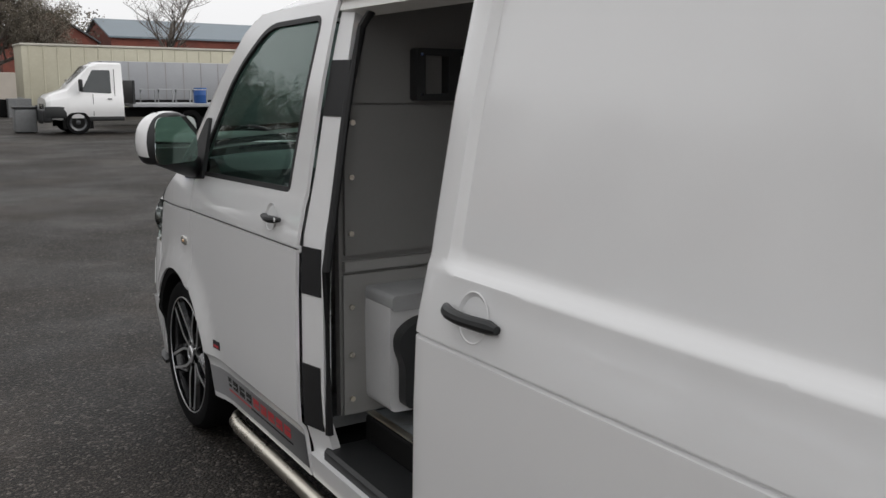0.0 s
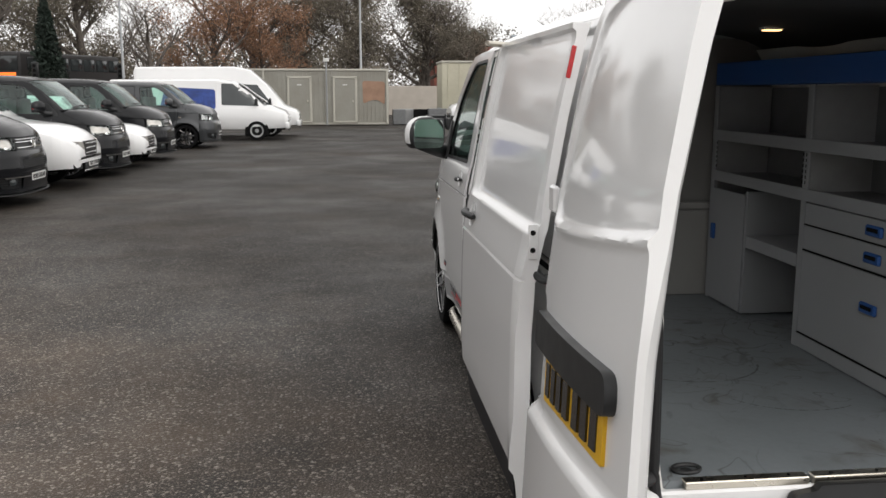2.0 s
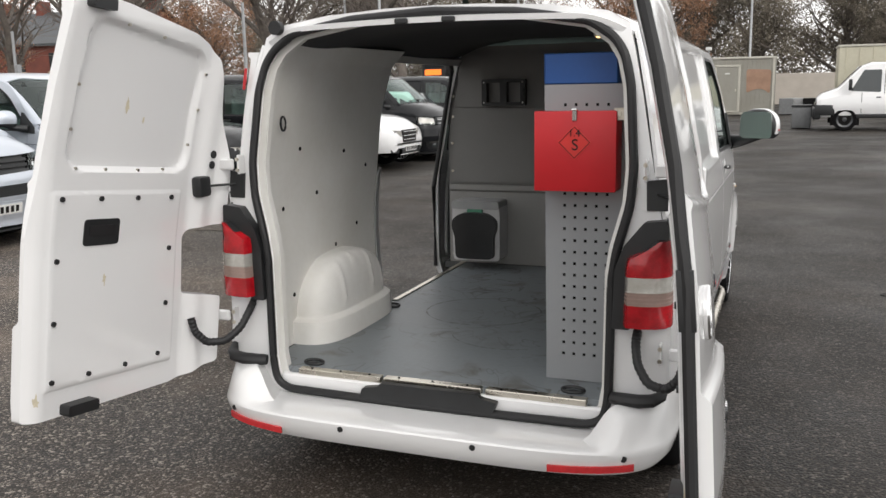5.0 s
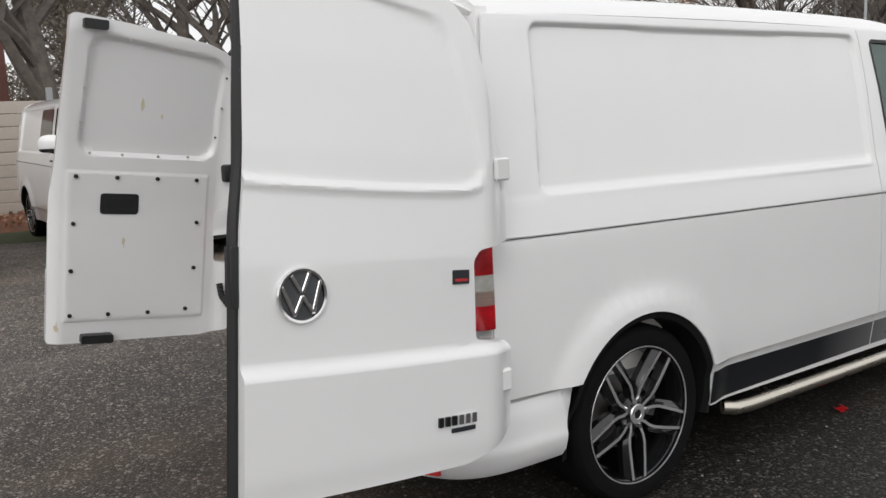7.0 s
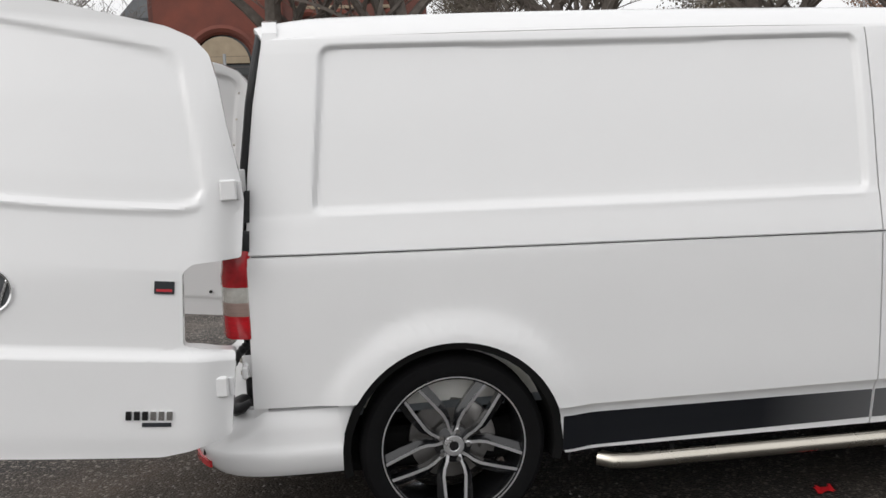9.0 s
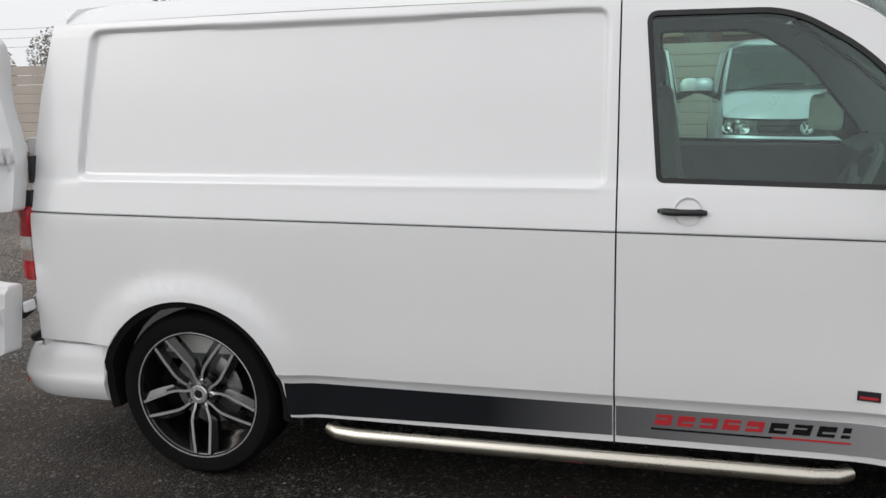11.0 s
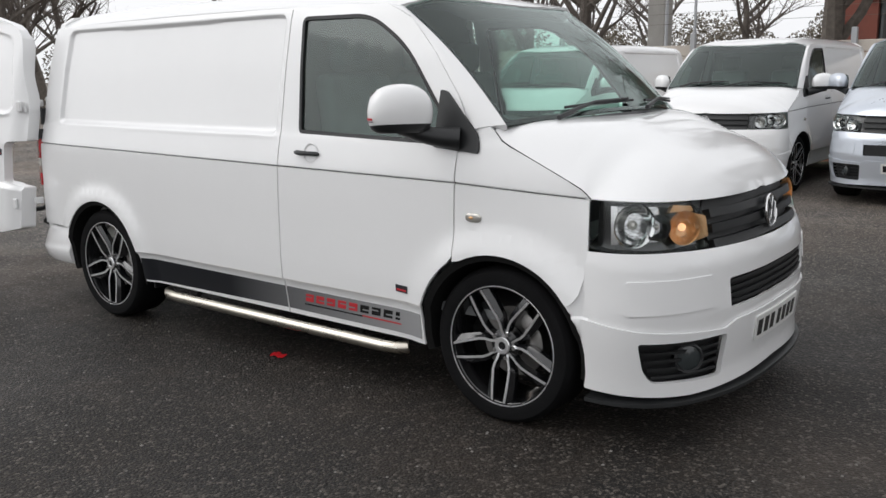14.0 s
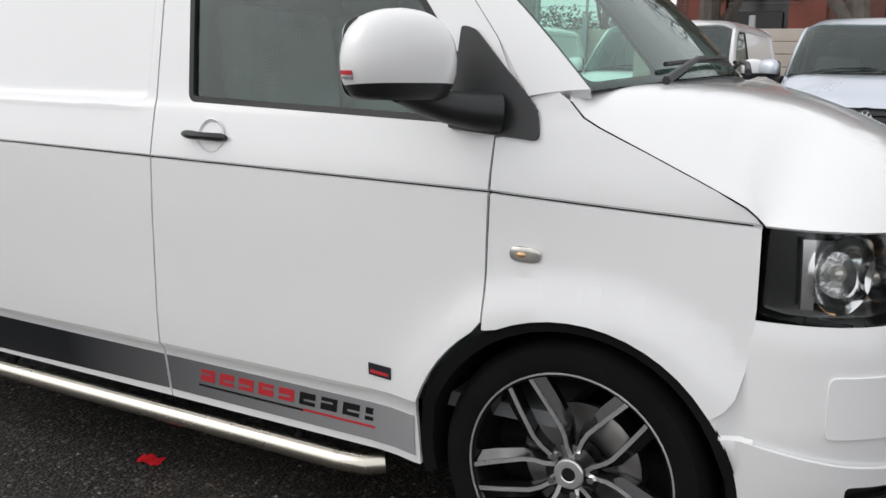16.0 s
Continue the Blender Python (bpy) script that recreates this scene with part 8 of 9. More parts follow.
for k in range(60):
    x = 0.4 - 0.2 * k
    part("wall_rib", box(0.03, 0.02, 2.5, (x, CY - 0.008, 1.42), 0.006), CABIN, cabin)
for x in (-3.76, -1.52):
    d = part("door", box(1.0, 0.05, 2.10, (x, CY - 0.03, 1.25), 0.01), CABIN, cabin, "flat grey cabin door")
    for px, w, h, z in ((x - 0.55, 0.10, 2.2, 1.27), (x + 0.55, 0.10, 2.2, 1.27), (x, 1.2, 0.10, 2.36), (x, 1.2, 0.07, 0.18)):
        part("door_frame", box(w, 0.07, h, (px, CY - 0.04, z), 0.01), CABIN_TRIM, d)
    part("door_handle", box(0.04, 0.06, 0.12, (x + 0.40, CY - 0.08, 1.2), 0.01), STEEL, d)
    part("sign", box(0.22, 0.01, 0.06, (x, CY - 0.062, 2.0)), PLATE_W, d)
part("stain_patch", sheet(rounded([(-0.62, 1.05), (-0.25, 1.25), (0.15, 1.25), (0.45, 1.0), (0.48, 2.15), (-0.65, 2.2)], 0.15, 4), [], lambda x, z: Vector((x, CY - 0.025, z)), (), (), 0.004), RUST, cabin, "brown stain on the wall")
part("lamp_post", cyl(0.04, 3.2, (-2.42, CY - 0.10, 1.6), 'Z', 10), GALV, cabin)
part("flood_lamp", box(0.28, 0.14, 0.16, (-2.42, CY - 0.15, 3.2), 0.02), PLATE_W, cabin)
clut = thing("yard_clutter", "dark stacked crates and pallets by the cabin", "crates")
random.seed(3)
for k in range(11):
    part("crate", box(random.uniform(0.5, 1.1), 0.7, random.uniform(0.4, 1.05), (1.2 + 0.55 * k * 0.7, 42.0 + random.uniform(-0.4, 1), 0.4), 0.02), random.choice((GAP, TRIM_GREY, DASH)), clut)

# ---- distance: walls, houses, buses, poles ----
wall_far = tagged(link_mesh("boundary_wall", box(24, 0.3, 2.1, (6, 62, 1.05), 0.03), FENCE), "pale boundary wall beyond the yard", "wall", kind="structure")


def gable_house(name, label, x0, x1, y, depth, eave, ridge, wall_mat, roof_mat, along_x):
    h = thing(name, label, "building")
    b = bmesh.new()
    if not along_x:
        prof = [(x0, 0), (x1, 0), (x1, eave), ((x0 + x1) / 2, ridge), (x0, eave)]
        f0 = [b.verts.new((x, y, z)) for x, z in prof]
        f1 = [b.verts.new((x, y + depth, z)) for x, z in prof]
    else:
        prof = [(y, 0), (y + depth, 0), (y + depth, eave), (y + depth / 2, ridge), (y, eave)]
        f0 = [b.verts.new((x0, yy, z)) for yy, z in prof]
        f1 = [b.verts.new((x1, yy, z)) for yy, z in prof]
    b.faces.new(f0)
    b.faces.new(f1[::-1])
    for i in range(5):
        b.faces.new((f0[i], f1[i], f1[(i + 1) % 5], f0[(i + 1) % 5]))
    part("wall", b, wall_mat, h)
    over = 0.3
    for s in (0, 1):
        b = bmesh.new()
        if not along_x:
            xe, xm = (x0 - over, (x0 + x1) / 2) if s == 0 else (x1 + over, (x0 + x1) / 2)
            q = [(xe, y - over, eave - 0.15), (xm, y - over, ridge + 0.1), (xm, y + depth, ridge + 0.1), (xe, y + depth, eave - 0.15)]
        else:
            ye = y - over if s == 0 else y + depth + over
            q = [(x0 - over, ye, eave - 0.15), (x1 + over, ye, eave - 0.15), (x1 + over, y + depth / 2, ridge + 0.1), (x0 - over, y + depth / 2, ridge + 0.1)]
        vs = [b.verts.new(p) for p in q]
        fc = b.faces.new(vs)
        r = bmesh.ops.extrude_face_region(b, geom=[fc])
        for g in r["geom"]:
            if isinstance(g, bmesh.types.BMVert):
                g.co.z += 0.18
        part("roof", b, roof_mat, h)
    return h


gable_house("brick_house", "red brick gabled building in the distance", 8.3, 17.0, 94, 20, 5.5, 8.2, BRICK, SLATE, False)
hall = gable_house("brick_hall", "long brick hall with a metal roof", 18.6, 62, 95, 14, 6.2, 8.1, BRICK, METAL_ROOF, True)
for k in range(7):
    part("window", box(2.4, 0.1, 1.2, (22 + 5.6 * k, 94.98, 4.4), 0.02), GLASS_DARK, hall)

terrace = gable_house("brick_terrace", "row of red brick houses beyond the road", -74, -42, 46, 9, 5.2, 7.6, BRICK, SLATE, True)
for k in range(9):
    for z in (1.6, 3.9):
        w = part("window", box(1.1, 0.12, 1.3, (-72.4 + 3.5 * k, 45.97, z), 0.02), GLASS_DARK, terrace)
        part("sill", box(1.4, 0.2, 0.14, (-72.4 + 3.5 * k, 45.93, z - 0.72), 0.02), STONE, w)
    part("chimney", box(0.7, 0.9, 1.6, (-70.6 + 3.5 * k, 50.5, 7.9), 0.03), BRICK, terrace)


def lamp_column(x, y, h, arm=0.0, r=0.07):
    t = thing("street_lamp", "slim grey steel lighting column", "street lamp", Matrix.Translation((x, y, 0)), "street lamps")
    part("column", tube([(0, 0, 0), (0, 0, h * 0.15), (0, 0, h * 0.16), (0, 0, h)], [r * 1.5, r * 1.5, r, r * 0.6], 10), GALV, t)
    if arm:
        part("arm", tube([(0, 0, h), (arm * 0.3, 0, h + 0.4), (arm, 0, h + 0.5)], r * 0.5, 8), GALV, t)
        part("lantern", box(0.6, 0.2, 0.12, (arm * 1.2, 0, h + 0.5), 0.04, 2), DISC, t)
    return t


# ---- trees ----
def grow_tree(seed, height, spread, limbs, depth, trunk_r, lean=0.0, start=0.25, rise=0.55):
    """Bare winter tree: trunk and limbs in one mesh, thin twigs in another."""
    rnd = random.Random(seed)
    wood, twig = bmesh.new(), bmesh.new()

    def branch(p, d, length, r, level):
        n = 4 if level < 2 else 3
        pts, rad = [p.copy()], [r]
        q, dd = p.copy(), d.copy()
        for k in range(n):
            dd = (dd + Vector((rnd.uniform(-1, 1), rnd.uniform(-1, 1), rnd.uniform(-0.5, 0.9))) * (0.16 + 0.05 * level)).normalized()
            q = q + dd * (length / n)
            pts.append(q.copy())
            rad.append(r * (1 - 0.62 * (k + 1) / n))
        tube(pts, rad, 8 if level == 0 else (6 if level == 1 else 3), bm=wood if level < 3 else twig)
        if level >= depth:
            return
        kids = limbs if level == 0 else (5 if level < 3 else 4)
        for k in range(kids):
            t = (start + (1 - start) * (k + rnd.random() * 0.7) / kids) if level == 0 else 0.25 + 0.75 * (k + rnd.random()) / kids
            i = min(int(t * n), n - 1)
            base = pts[i].lerp(pts[i + 1], t * n - i)
            out = Vector((rnd.uniform(-1, 1), rnd.uniform(-1, 1), 0))
            if out.length < 0.1:
                out = Vector((1, 0, 0))
            out.normalize()
            nd = (out * rnd.uniform(0.7, 1.1) + dd * 0.45 + Vector((0, 0, rise * rnd.uniform(0.3, 1.1)))).normalized()
            branch(base, nd, length * rnd.uniform(0.48, 0.68) * (spread if level == 0 else 1), max(r * 0.48 * (1.1 - 0.4 * t), 0.006), level + 1)
    branch(Vector((0, 0, -0.05)), Vector((lean, 0, 1)).normalized(), height, trunk_r, 0)
    return wood, twig


def leaf_cloud(centres, count, size, seed, spread=(1, 1, 1)):
    """Many small leaf-like quads scattered in clumps."""
    rnd = random.Random(seed)
    vs, fs = [], []
    for k in range(count):
        c, r = rnd.choice(centres)
        while True:
            o = Vector((rnd.uniform(-1, 1), rnd.uniform(-1, 1), rnd.uniform(-1, 1)))
            if o.length < 1:
                break
        p = Vector(c) + Vector((o.x * r * spread[0], o.y * r * spread[1], o.z * r * spread[2]))
        a = Vector((rnd.uniform(-1, 1), rnd.uniform(-1, 1), rnd.uniform(-1, 1))).normalized()
        b = a.cross(Vector((rnd.uniform(-1, 1), rnd.uniform(-1, 1), rnd.uniform(-1, 1)))).normalized()
        s = size * rnd.uniform(0.5, 1.3)
        i = len(vs)
        vs += [p - a * s, p + b * s * 0.5, p + a * s, p - b * s * 0.5]
        fs.append((i, i + 1, i + 2, i + 3))
    me = bpy.data.meshes.new("crown")
    me.from_pydata([tuple(v) for v in vs], [], fs)
    return me


def tree(label, seed, height, spread, limbs, depth, r, at, leaves=None, **k):
    t = thing("tree", label, "tree", Matrix.Translation(at), "trees")
    wood, twig = grow_tree(seed, height, spread, limbs, depth, r, **k)
    tips = [v.co.copy() for v in twig.verts]
    part("trunk", wood, BARK, t, smooth=True)
    part("crown", twig, TWIG, t, "crown of bare twigs")
    if leaves:
        mat, count, size, rad = leaves
        rnd = random.Random(seed)
        cs = [(rnd.choice(tips), rad) for _ in range(260)]
        me = leaf_cloud(cs, count, size, seed)
        me.materials.append(mat)
        o = new("foliage", me)
        o.parent = t
        o["label"] = "thin remaining leaves"
    return t


bare = tree("large bare winter tree with spreading limbs", 2, 6.0, 1.0, 7, 4, 0.32, (-15.5, 30.5, 0))
bare_b = tree("tall bare winter tree with grey trunk", 7, 7.5, 0.9, 8, 4, 0.36, (-19.5, 2.5, 0), rise=0.75)
bare_c = tree("bare winter tree with fine twigs", 21, 5.2, 1.05, 7, 4, 0.24, (-24, 20, 0), rise=0.6)
rust_tree = tree("tree with rust-brown autumn leaves", 5, 6.5, 0.9, 9, 4, 0.30, (-10.5, 58, 0), (RUST_LEAF, 20000, 0.075, 0.8), rise=0.5)
dull = tree("broad tree with dull olive winter foliage", 13, 8.0, 0.85, 10, 4, 0.40, (-1.0, 66, 0), (DULL_LEAF, 30000, 0.085, 1.0), rise=0.6)


def again(src, x, y, scale, turn):
    return copy_thing(src, Matrix.Translation((x, y, 0)) @ Matrix.Rotation(radians(turn), 4, 'Z') @ Matrix.Scale(scale, 4))


for src, x, y, s, a in (
    (bare, -20, 44, 1.15, 40), (bare, -9, 74, 1.5, 200), (bare, -27, 8.0, 1.2, 75), (bare, -31, -14, 1.3, 150), (bare, -27.0, 26.0, 1.1, 290),
    (bare_b, -26, 40, 1.1, 60), (bare_b, -21.5, -1.6, 1.0, 170), (bare_b, -20.5, 7.2, 0.95, 250), (bare_b, -38, 60, 1.5, 20), (bare_b, -22.5, 13.5, 1.05, 120),
    (bare_c, -13.0, 53, 1.0, 10), (bare_c, -30, 33, 1.3, 90), (bare_c, -17.8, 16.8, 1.0, 230), (bare_c, -22, -9.5, 1.1, 310), (bare_c, 5.5, 70, 1.2, 45), (bare_c, 19.5, 78, 1.3, 140), (bare_c, -36, -20, 1.4, 200), (bare_c, -48, -13, 1.3, 20), (bare_c, -52, -20, 1.4, 120),
    (rust_tree, -7.0, 62, 0.8, 160), (rust_tree, -35, 47, 0.8, 220),
    (dull, 5.0, 70, 0.95, 90), (dull, -5.5, 72, 0.9, 180), (dull, -22, 70, 1.2, 270), (dull, -32, 62, 1.2, 30), (dull, -34, 70, 1.1, 130), (dull, -44, 24, 1.2, 230), (dull, 8.0, 66, 0.6, 10),
    (rust_tree, -42, 33, 1.0, 300), (dull, -48, 10, 1.0, 60),
    (bare, -14.5, -33, 0.95, 15), (bare_b, -19.5, -39, 0.9, 110), (bare_c, -11.0, -37, 1.1, 260), (bare, -25, -46, 1.1, 330), (bare_c, -17, -45, 1.3, 60), (bare_b, -30, -35, 1.0, 200),
):
    again(src, x, y, s, a)
fir = thing("fir_tree", "dark narrow fir tree", "tree", Matrix.Translation((-20.5, 57, 0)), "trees")
part("trunk", cyl(0.2, 3.0, (0, 0, 1.5), 'Z', 10), BARK, fir)
me = leaf_cloud([((0, 0, 1.5 + 6.5 * k / 30), 1.5 * (1 - k / 31)) for k in range(31)], 5000, 0.16, 4, (1, 1, 0.5))
me.materials.append(FIR_LEAF)
o = new("crown", me)
o.parent = fir

# far belt of woodland closing the view
wood_mesh = leaf_cloud([((-70 + 3.0 * k, 108 + 6 * math.sin(k * 1.7), 3.0 + 2.6 * random.Random(k).random()), 3.2 + 2.2 * random.Random(k + 99).random()) for k in range(60)], 110000, 0.21, 8)
wood_mesh.materials.append(DULL_LEAF)
tagged(new("far_woodland", wood_mesh), "distant leafless woodland behind the yard", "woodland", kind="stuff")
wood_nw = leaf_cloud([((-78 + 0.96 * k, 84 + 7 * math.sin(k * 2.3), 2.0 + 9.5 * random.Random(k + 7).random()), 2.6 + 1.6 * random.Random(k + 55).random()) for k in range(52)], 110000, 0.13, 21)
wood_nw.materials.append(DULL_LEAF)
tagged(new("far_woodland", wood_nw), "tall dull winter woodland behind the parked vans", "woodland", kind="stuff")
wood2 = leaf_cloud([((-86 + 4 * math.sin(k * 2.1), -80 + 4.2 * k, 2.5 + 2.2 * random.Random(k).random()), 2.8 + 1.8 * random.Random(k + 99).random()) for k in range(44)], 90000, 0.20, 9)
wood2.materials.append(DULL_LEAF)
tagged(new("far_woodland", wood2), "distant leafless woodland beyond the road", "woodland", kind="stuff")

wood3 = leaf_cloud([((-75 + 3.4 * k, -88 + 5 * math.sin(k * 1.9), 2.4 + 1.6 * random.Random(k).random()), 2.8 + 1.6 * random.Random(k + 99).random()) for k in range(44)], 60000, 0.20, 10)
wood3.materials.append(DULL_LEAF)
tagged(new("far_woodland", wood3), "distant leafless woodland beyond the entrance", "woodland", kind="stuff")

# ---- west boundary: board fence, posts, leaves, brick church, buses ----
fence = tagged(new("boundary_fence"), "beige horizontal board fence behind the parked vans", "fence", kind="structure")
FX = -13.4
slat_me = None
for k in range(13):
    for j in range(9):
        y0 = -17.0 + 3.0 * k
        if slat_me is None:
            b = box(0.03, 2.96, 0.205, (0, 0, 0), 0.008)
            slat_me = bpy.data.meshes.new("board")
            b.to_mesh(slat_me)
            b.free()
            slat_me.materials.append(FENCE)
        o = new("board", slat_me)
        o.parent = fence
        o.location = (FX, y0 + 1.5, 0.20 + 0.215 * j)
for k in range(14):
    o = part("post", box(0.10, 0.10, 2.25, (FX + 0.06, -17.0 + 3.0 * k, 1.12), 0.008), GALV, fence)
for k in range(5):
    y = -14.0 + 6.0 * k
    part("brace", tube([(FX + 0.10, y, 1.55), (FX + 0.62, y, 0.02)], 0.035, 6), GALV, fence)
    part("wire_post", tube([(FX, y, 2.2), (FX, y, 2.9)], 0.03, 6), GALV, fence)
for z in (2.45, 2.65, 2.85):
    part("wire", tube([(FX, -17, z), (FX, 22, z)], 0.0035, 4), BARK, fence)
bank = bmesh.new()
rows = []
for k in range(80):
    y = -20 + 0.5 * k
    rows.append([bank.verts.new((FX + d + 0.15 * random.uniform(-1, 1), y, z * random.uniform(0.6, 1.2))) for d, z in ((0.1, 0.16), (0.7, 0.20), (1.3, 0.14), (1.9, 0.012))])
for i in range(79):
    for j in range(3):
        bank.faces.new((rows[i][j], rows[i][j + 1], rows[i + 1][j + 1], rows[i + 1][j]))
tagged(link_mesh("leaf_bank", bank, FALLEN), "bank of fallen brown leaves along the fence", "leaves", kind="stuff")
lv = leaf_cloud([((FX + 1.0 + 0.5 * random.uniform(-1, 1), -20 + 0.4 * k, 0.14), 0.5) for k in range(100)], 7000, 0.05, 12, (1.2, 1, 0.15))
lv.materials.append(RUST_LEAF)
tagged(new("fallen_leaves", lv), "loose brown leaves along the fence", "leaves", kind="stuff")
gb = bmesh.new()
rows = []
for k in range(120):
    y = -20 + 0.36 * k
    rows.append([gb.verts.new((FX + 1.9 + d + 0.25 * math.sin(k * 0.9 + d) * (d > 0), y, 0.006 + 0.014 * (0 < d < 1.2))) for d in (0, 0.6, 1.15, 1.5)])
for i in range(119):
    for j in range(3):
        gb.faces.new((rows[i][j], rows[i][j + 1], rows[i + 1][j + 1], rows[i + 1][j]))
tagged(link_mesh("grass_strip", gb, GRASS_MAT), "strip of short grass before the fence", "grass", kind="stuff")
for bx, by, bz in ((-12.0, -5.6, 0.0), (-11.6, -6.6, 0.0)):
    t = thing("timber_length", "pale length of timber on the leaves", "timber", Matrix.Translation((bx, by, 0.20)) @ Matrix.Rotation(radians(95), 4, 'Z'), "timber")
    part("plank", box(1.6, 0.14, 0.05, (0, 0, 0.0), 0.006), CABIN_TRIM, t)

church = thing("brick_church", "old red brick church with arched doorway", "church")
CX = -33.0


def church_wall(y0, y1, z1, x, openings, mat=BRICK_DARK):
    """Wall facing +x with arched openings (centre, sill, half width, spring height)."""
    holes = []
    for c, s, w, h in openings:
        holes.append([(c + w, s), (c + w, h), *[(p.x, p.y) for p in arc(c, h, w, 0, 180, 12)][1:-1], (c - w, h), (c - w, s)])
    wl_ = part("wall", sheet([(y0, 0), (y1, 0), (y1, z1), (y0, z1)], holes, lambda y, z: Vector((x, y, z)), (), (), -0.5), mat, church)
    for (c, s, w, h), hole in zip(openings, holes):
        fr = part("window", sheet(inset(hole, -0.02), [], lambda y, z: Vector((x - 0.3, y, z)), (), (), -0.05), GLASS_DARK, church, "dark arched window")
        rim = [(x + 0.03, p.x, p.y) for p in arc(c, h, w + 0.22, 0, 180, 14)]
        part("arch_ring", tube(rim, 0.16, 6), BRICK, fr)
        part("sill", box(0.25, 2 * w + 0.5, 0.18, (x + 0.06, c, s - 0.09), 0.02), STONE, fr)
    return wl_


church_wall(-6.9, -1.9, 10.5, CX + 0.8, [(-4.35, 0.3, 1.15, 3.4)], BRICK)
church_wall(-1.9, 3.75, 7.2, CX, [(-0.9, 2.6, 0.3, 4.9), (0.3, 2.6, 0.3, 4.9), (2.6, 2.6, 0.3, 4.9)])
part("doorway_stone", sheet([(p.x, p.y) for p in arc(-4.35, 3.4, 1.05, 0, 180, 16)], [], lambda y, z: Vector((CX + 0.75, y, z)), (), (), 0.2), STONE, church, "pale carved stone arch")
part("door", box(0.12, 1.9, 2.6, (CX + 0.66, -4.35, 1.65), 0.02), BUS_DARK, church, "dark church door")
for z in (2.2, 5.6):
    part("stone_band", box(0.16, 5.6, 0.14, (CX + 0.04, 0.93, z), 0.02), STONE, church)
for y in (-6.7, -1.9, 1.4, 3.5):
    part("buttress", box(0.8, 0.8, 6.2, (CX + 0.3, y, 3.1), 0.03), BRICK_DARK, church)
for x0, x1, y0, y1, z0, z1 in ((CX, CX - 5, -1.9, 3.95, 6.9, 11.0), ):
    b = bmesh.new()
    q = [b.verts.new(p) for p in ((x0 + 0.3, y0, z0), (x0 + 0.3, y1, z0), (x1, y1, z1), (x1, y0, z1))]
    b.faces.new(q)
    r = bmesh.ops.extrude_face_region(b, geom=b.faces[:])
    for g in r["geom"]:
        if isinstance(g, bmesh.types.BMVert):
            g.co.z += 0.25
    part("roof", b, SLATE, church)
church_wall(-9.8, -3.0, 6.2, CX - 9, [(-8.6, 2.4, 0.28, 4.4), (-7.0, 2.4, 0.28, 4.4), (-5.4, 2.4, 0.28, 4.4)])
b = bmesh.new()
q = [b.verts.new(p) for p in ((CX - 8.6, -10.1, 6.1), (CX - 8.6, -2.9, 6.1), (CX - 13, -4.0, 9.0), (CX - 13, -8.8, 9.0))]
b.faces.new(q)
r = bmesh.ops.extrude_face_region(b, geom=b.faces[:])
for g in r["geom"]:
    if isinstance(g, bmesh.types.BMVert):
        g.co.z += 0.25
part("roof", b, SLATE, church)

church.matrix_world = Matrix.Translation((-3.0, 1.3, 0)) @ Matrix.Scale(1.68, 4)


def bus(label, at, turn, paint, sign=None, length=10.5):
    t = thing("double_decker_bus", label, "bus", Matrix.Translation(at) @ Matrix.Rotation(radians(turn), 4, 'Z'), "buses")
    part("body", box(length, 2.5, 4.0, (0, 0, 2.3), 0.18, 4), paint, t)
    for z in (1.85, 3.55):
        for s in (1, -1):
            for k in range(7):
                part("window", box(length / 8.4, 0.04, 0.85, (-length / 2 + 0.75 + k * length / 7.4, s * 1.255, z), 0.05, 2), GLASS_DARK, t)
        part("front_window", box(0.05, 2.1, 0.95, (length / 2 + 0.003, 0, z), 0.05, 2), GLASS_DARK, t)
    if sign:
        part("sign", box(0.05, 1.7, 0.42, (length / 2 + 0.02, 0, 2.72), 0.02), sign, t, "lit orange destination sign")
    for x in (-length / 2 + 2, length / 2 - 2.4):
        for s in (1, -1):
            part("wheel", cyl(0.48, 0.3, (x, s * 1.12, 0.48), 'Y', 22), TYRE, t)
    return t


bus("dark double-decker bus with orange sign", (-21.8, 63.5, 0), -112, BUS_DARK, ORANGE_SIGN)
pyl = thing("concrete_column", "square concrete column beyond the fence", "column", Matrix.Translation((-30.0, -10.2, 0)))
part("shaft", box(0.75, 0.75, 12, (0, 0, 6), 0.05), CONCRETE, pyl)
for x, y, h, arm in ((-0.65, 44.5, 9.0, 0), (-12.5, 43.0, 8.5, 0), (-17.5, 32.5, 8.0, 1.2), (-13.2, 27.0, 7.0, 0), (-27, -8.6, 8.5, 0), (-13.9, 19.0, 4.2, 0)):
    lamp_column(x, y, h, arm)


def traffic_light(x, y, lit):
    t = thing("traffic_light", "black traffic light on a grey pole", "traffic light", Matrix.Translation((x, y, 0)), "traffic lights")
    part("pole", cyl(0.05, 3.0, (0, 0, 1.5), 'Z', 10), GALV, t)
    h = part("head", box(0.34, 0.30, 0.95, (0, -0.1, 2.95), 0.04, 2), PLASTIC, t)
    for k, m in enumerate((RED_SIGNAL if lit else GAP, GAP, GAP)):
        part("lens", cyl(0.10, 0.03, (0, -0.26, 3.22 - 0.29 * k), 'Y', 16), m, h)
    return t


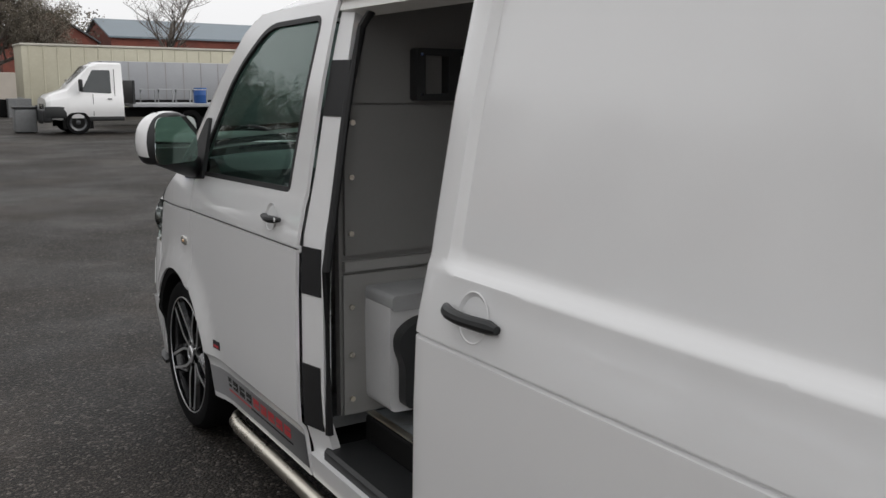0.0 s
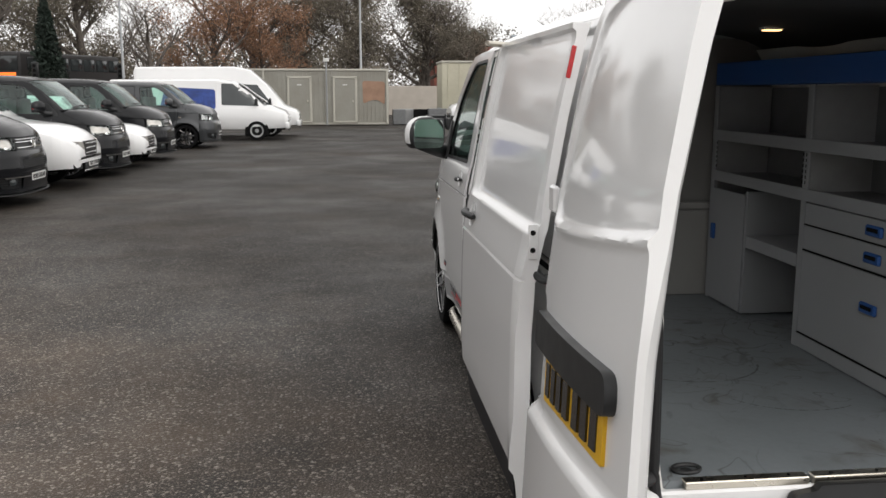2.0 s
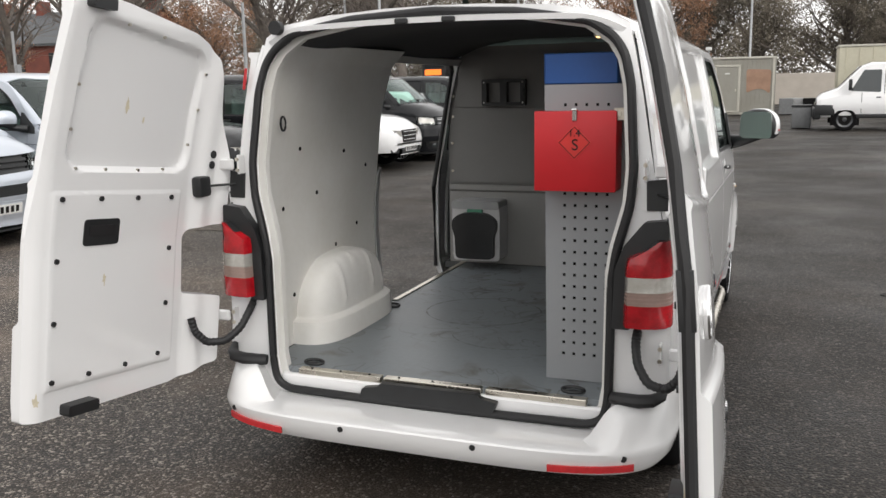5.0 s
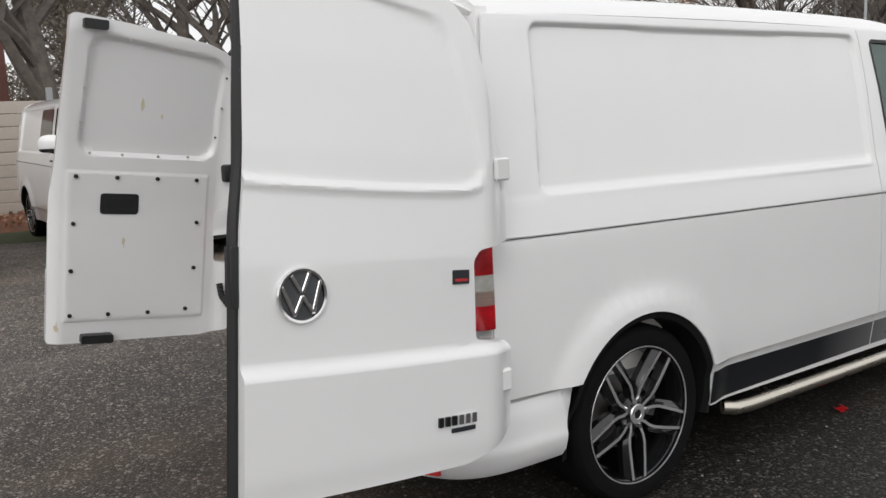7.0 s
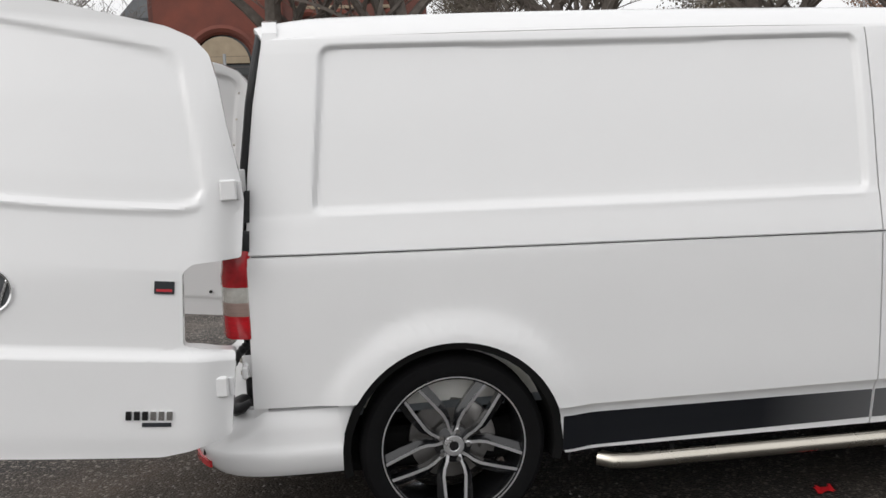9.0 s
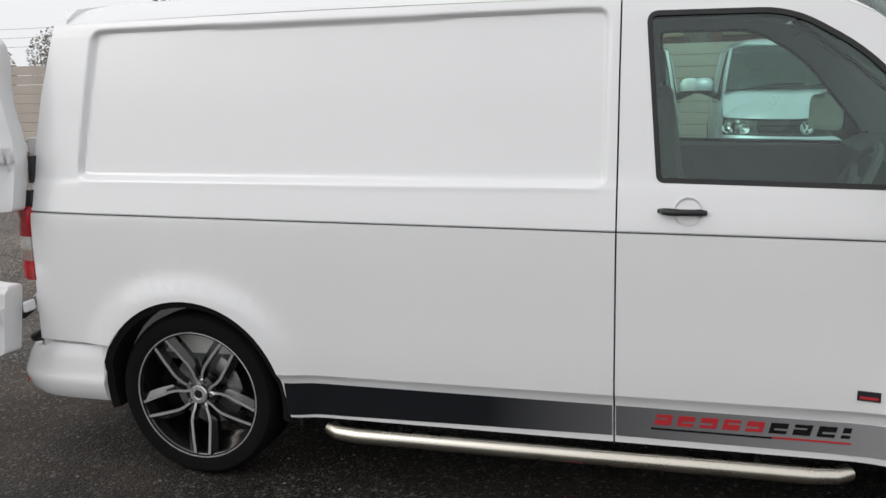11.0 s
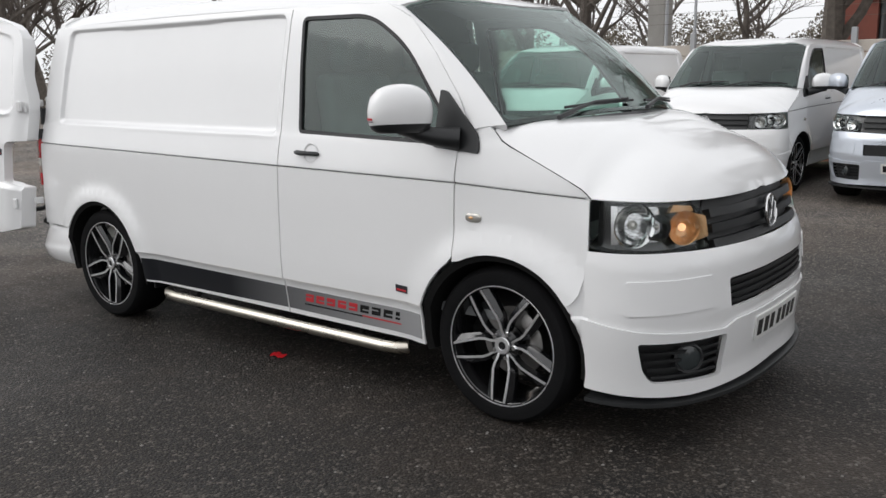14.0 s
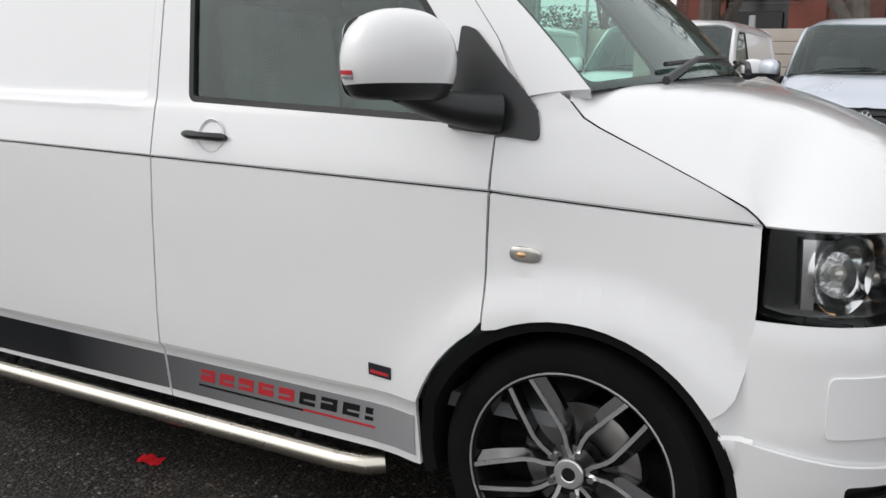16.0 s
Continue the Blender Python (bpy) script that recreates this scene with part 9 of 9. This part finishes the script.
for x, y, lit in ((-20.05, 53.25, False), (-15.4, 54.6, False), (-13.2, 55.1, False), (-31.15, 47.4, True), (-36.8, 43.0, True)):
    traffic_light(x, y, lit)

# ---- small things on the ground ----
litter = thing("red_litter", "crumpled red plastic scrap on the asphalt", "litter", Matrix.Translation((0.85, 1.503, 0.002)) @ Matrix.Scale(0.56, 4))
b = bmesh.new()
random.seed(9)
rr = []
for i in range(7):
    rr.append([b.verts.new((0.05 * (j - 2) * 0.5 + random.uniform(-0.008, 0.008), -0.075 + 0.025 * i, max(0.0, 0.012 * math.sin(i * 1.4 + j) + 0.012))) for j in range(5)])
for i in range(6):
    for j in range(4):
        if (i, j) not in ((0, 0), (5, 3), (4, 0)):
            b.faces.new((rr[i][j], rr[i + 1][j], rr[i + 1][j + 1], rr[i][j + 1]))
part("scrap", b, RED_BOX, litter)
ringb = thing("rubber_ring", "thin dark rubber ring lying on the asphalt", "ring", Matrix.Translation((2.05, 3.55, 0.004)))
part("ring", tube([(0.055 * math.cos(t), 0.045 * math.sin(t), 0.003) for t in [2 * math.pi * k / 24 for k in range(24)]], 0.004, 6, True), RUBBER, ringb)
stick = thing("twig", "thin dark twig on the asphalt", "twig", Matrix.Translation((-5.0, 4.8, 0.006)))
part("stem", tube([(-0.3, 0, 0.004), (-0.1, 0.03, 0.01), (0.1, 0.02, 0.006), (0.32, 0.06, 0.004)], 0.008, 5), BARK, stick)
random.seed(4)
vs, fs = [], []
for k in range(5200):
    x, y = random.uniform(-5.5, 6.5), random.uniform(-6, 9)
    s = random.uniform(0.0025, 0.0075)
    i = len(vs)
    for dx, dy, dz in ((-1, -0.7, 0), (1, -0.8, 0), (0.8, 1, 0), (-0.9, 0.8, 0), (0.1, 0.05, 0.9)):
        vs.append((x + dx * s, y + dy * s, dz * s + 0.0005))
    fs += [(i, i + 1, i + 4), (i + 1, i + 2, i + 4), (i + 2, i + 3, i + 4), (i + 3, i, i + 4)]
me = bpy.data.meshes.new("grit")
me.from_pydata(vs, [], fs)
me.materials.append(CHIPPING)
tagged(new("loose_grit", me), "loose pale chippings scattered on the asphalt", "grit", kind="stuff")
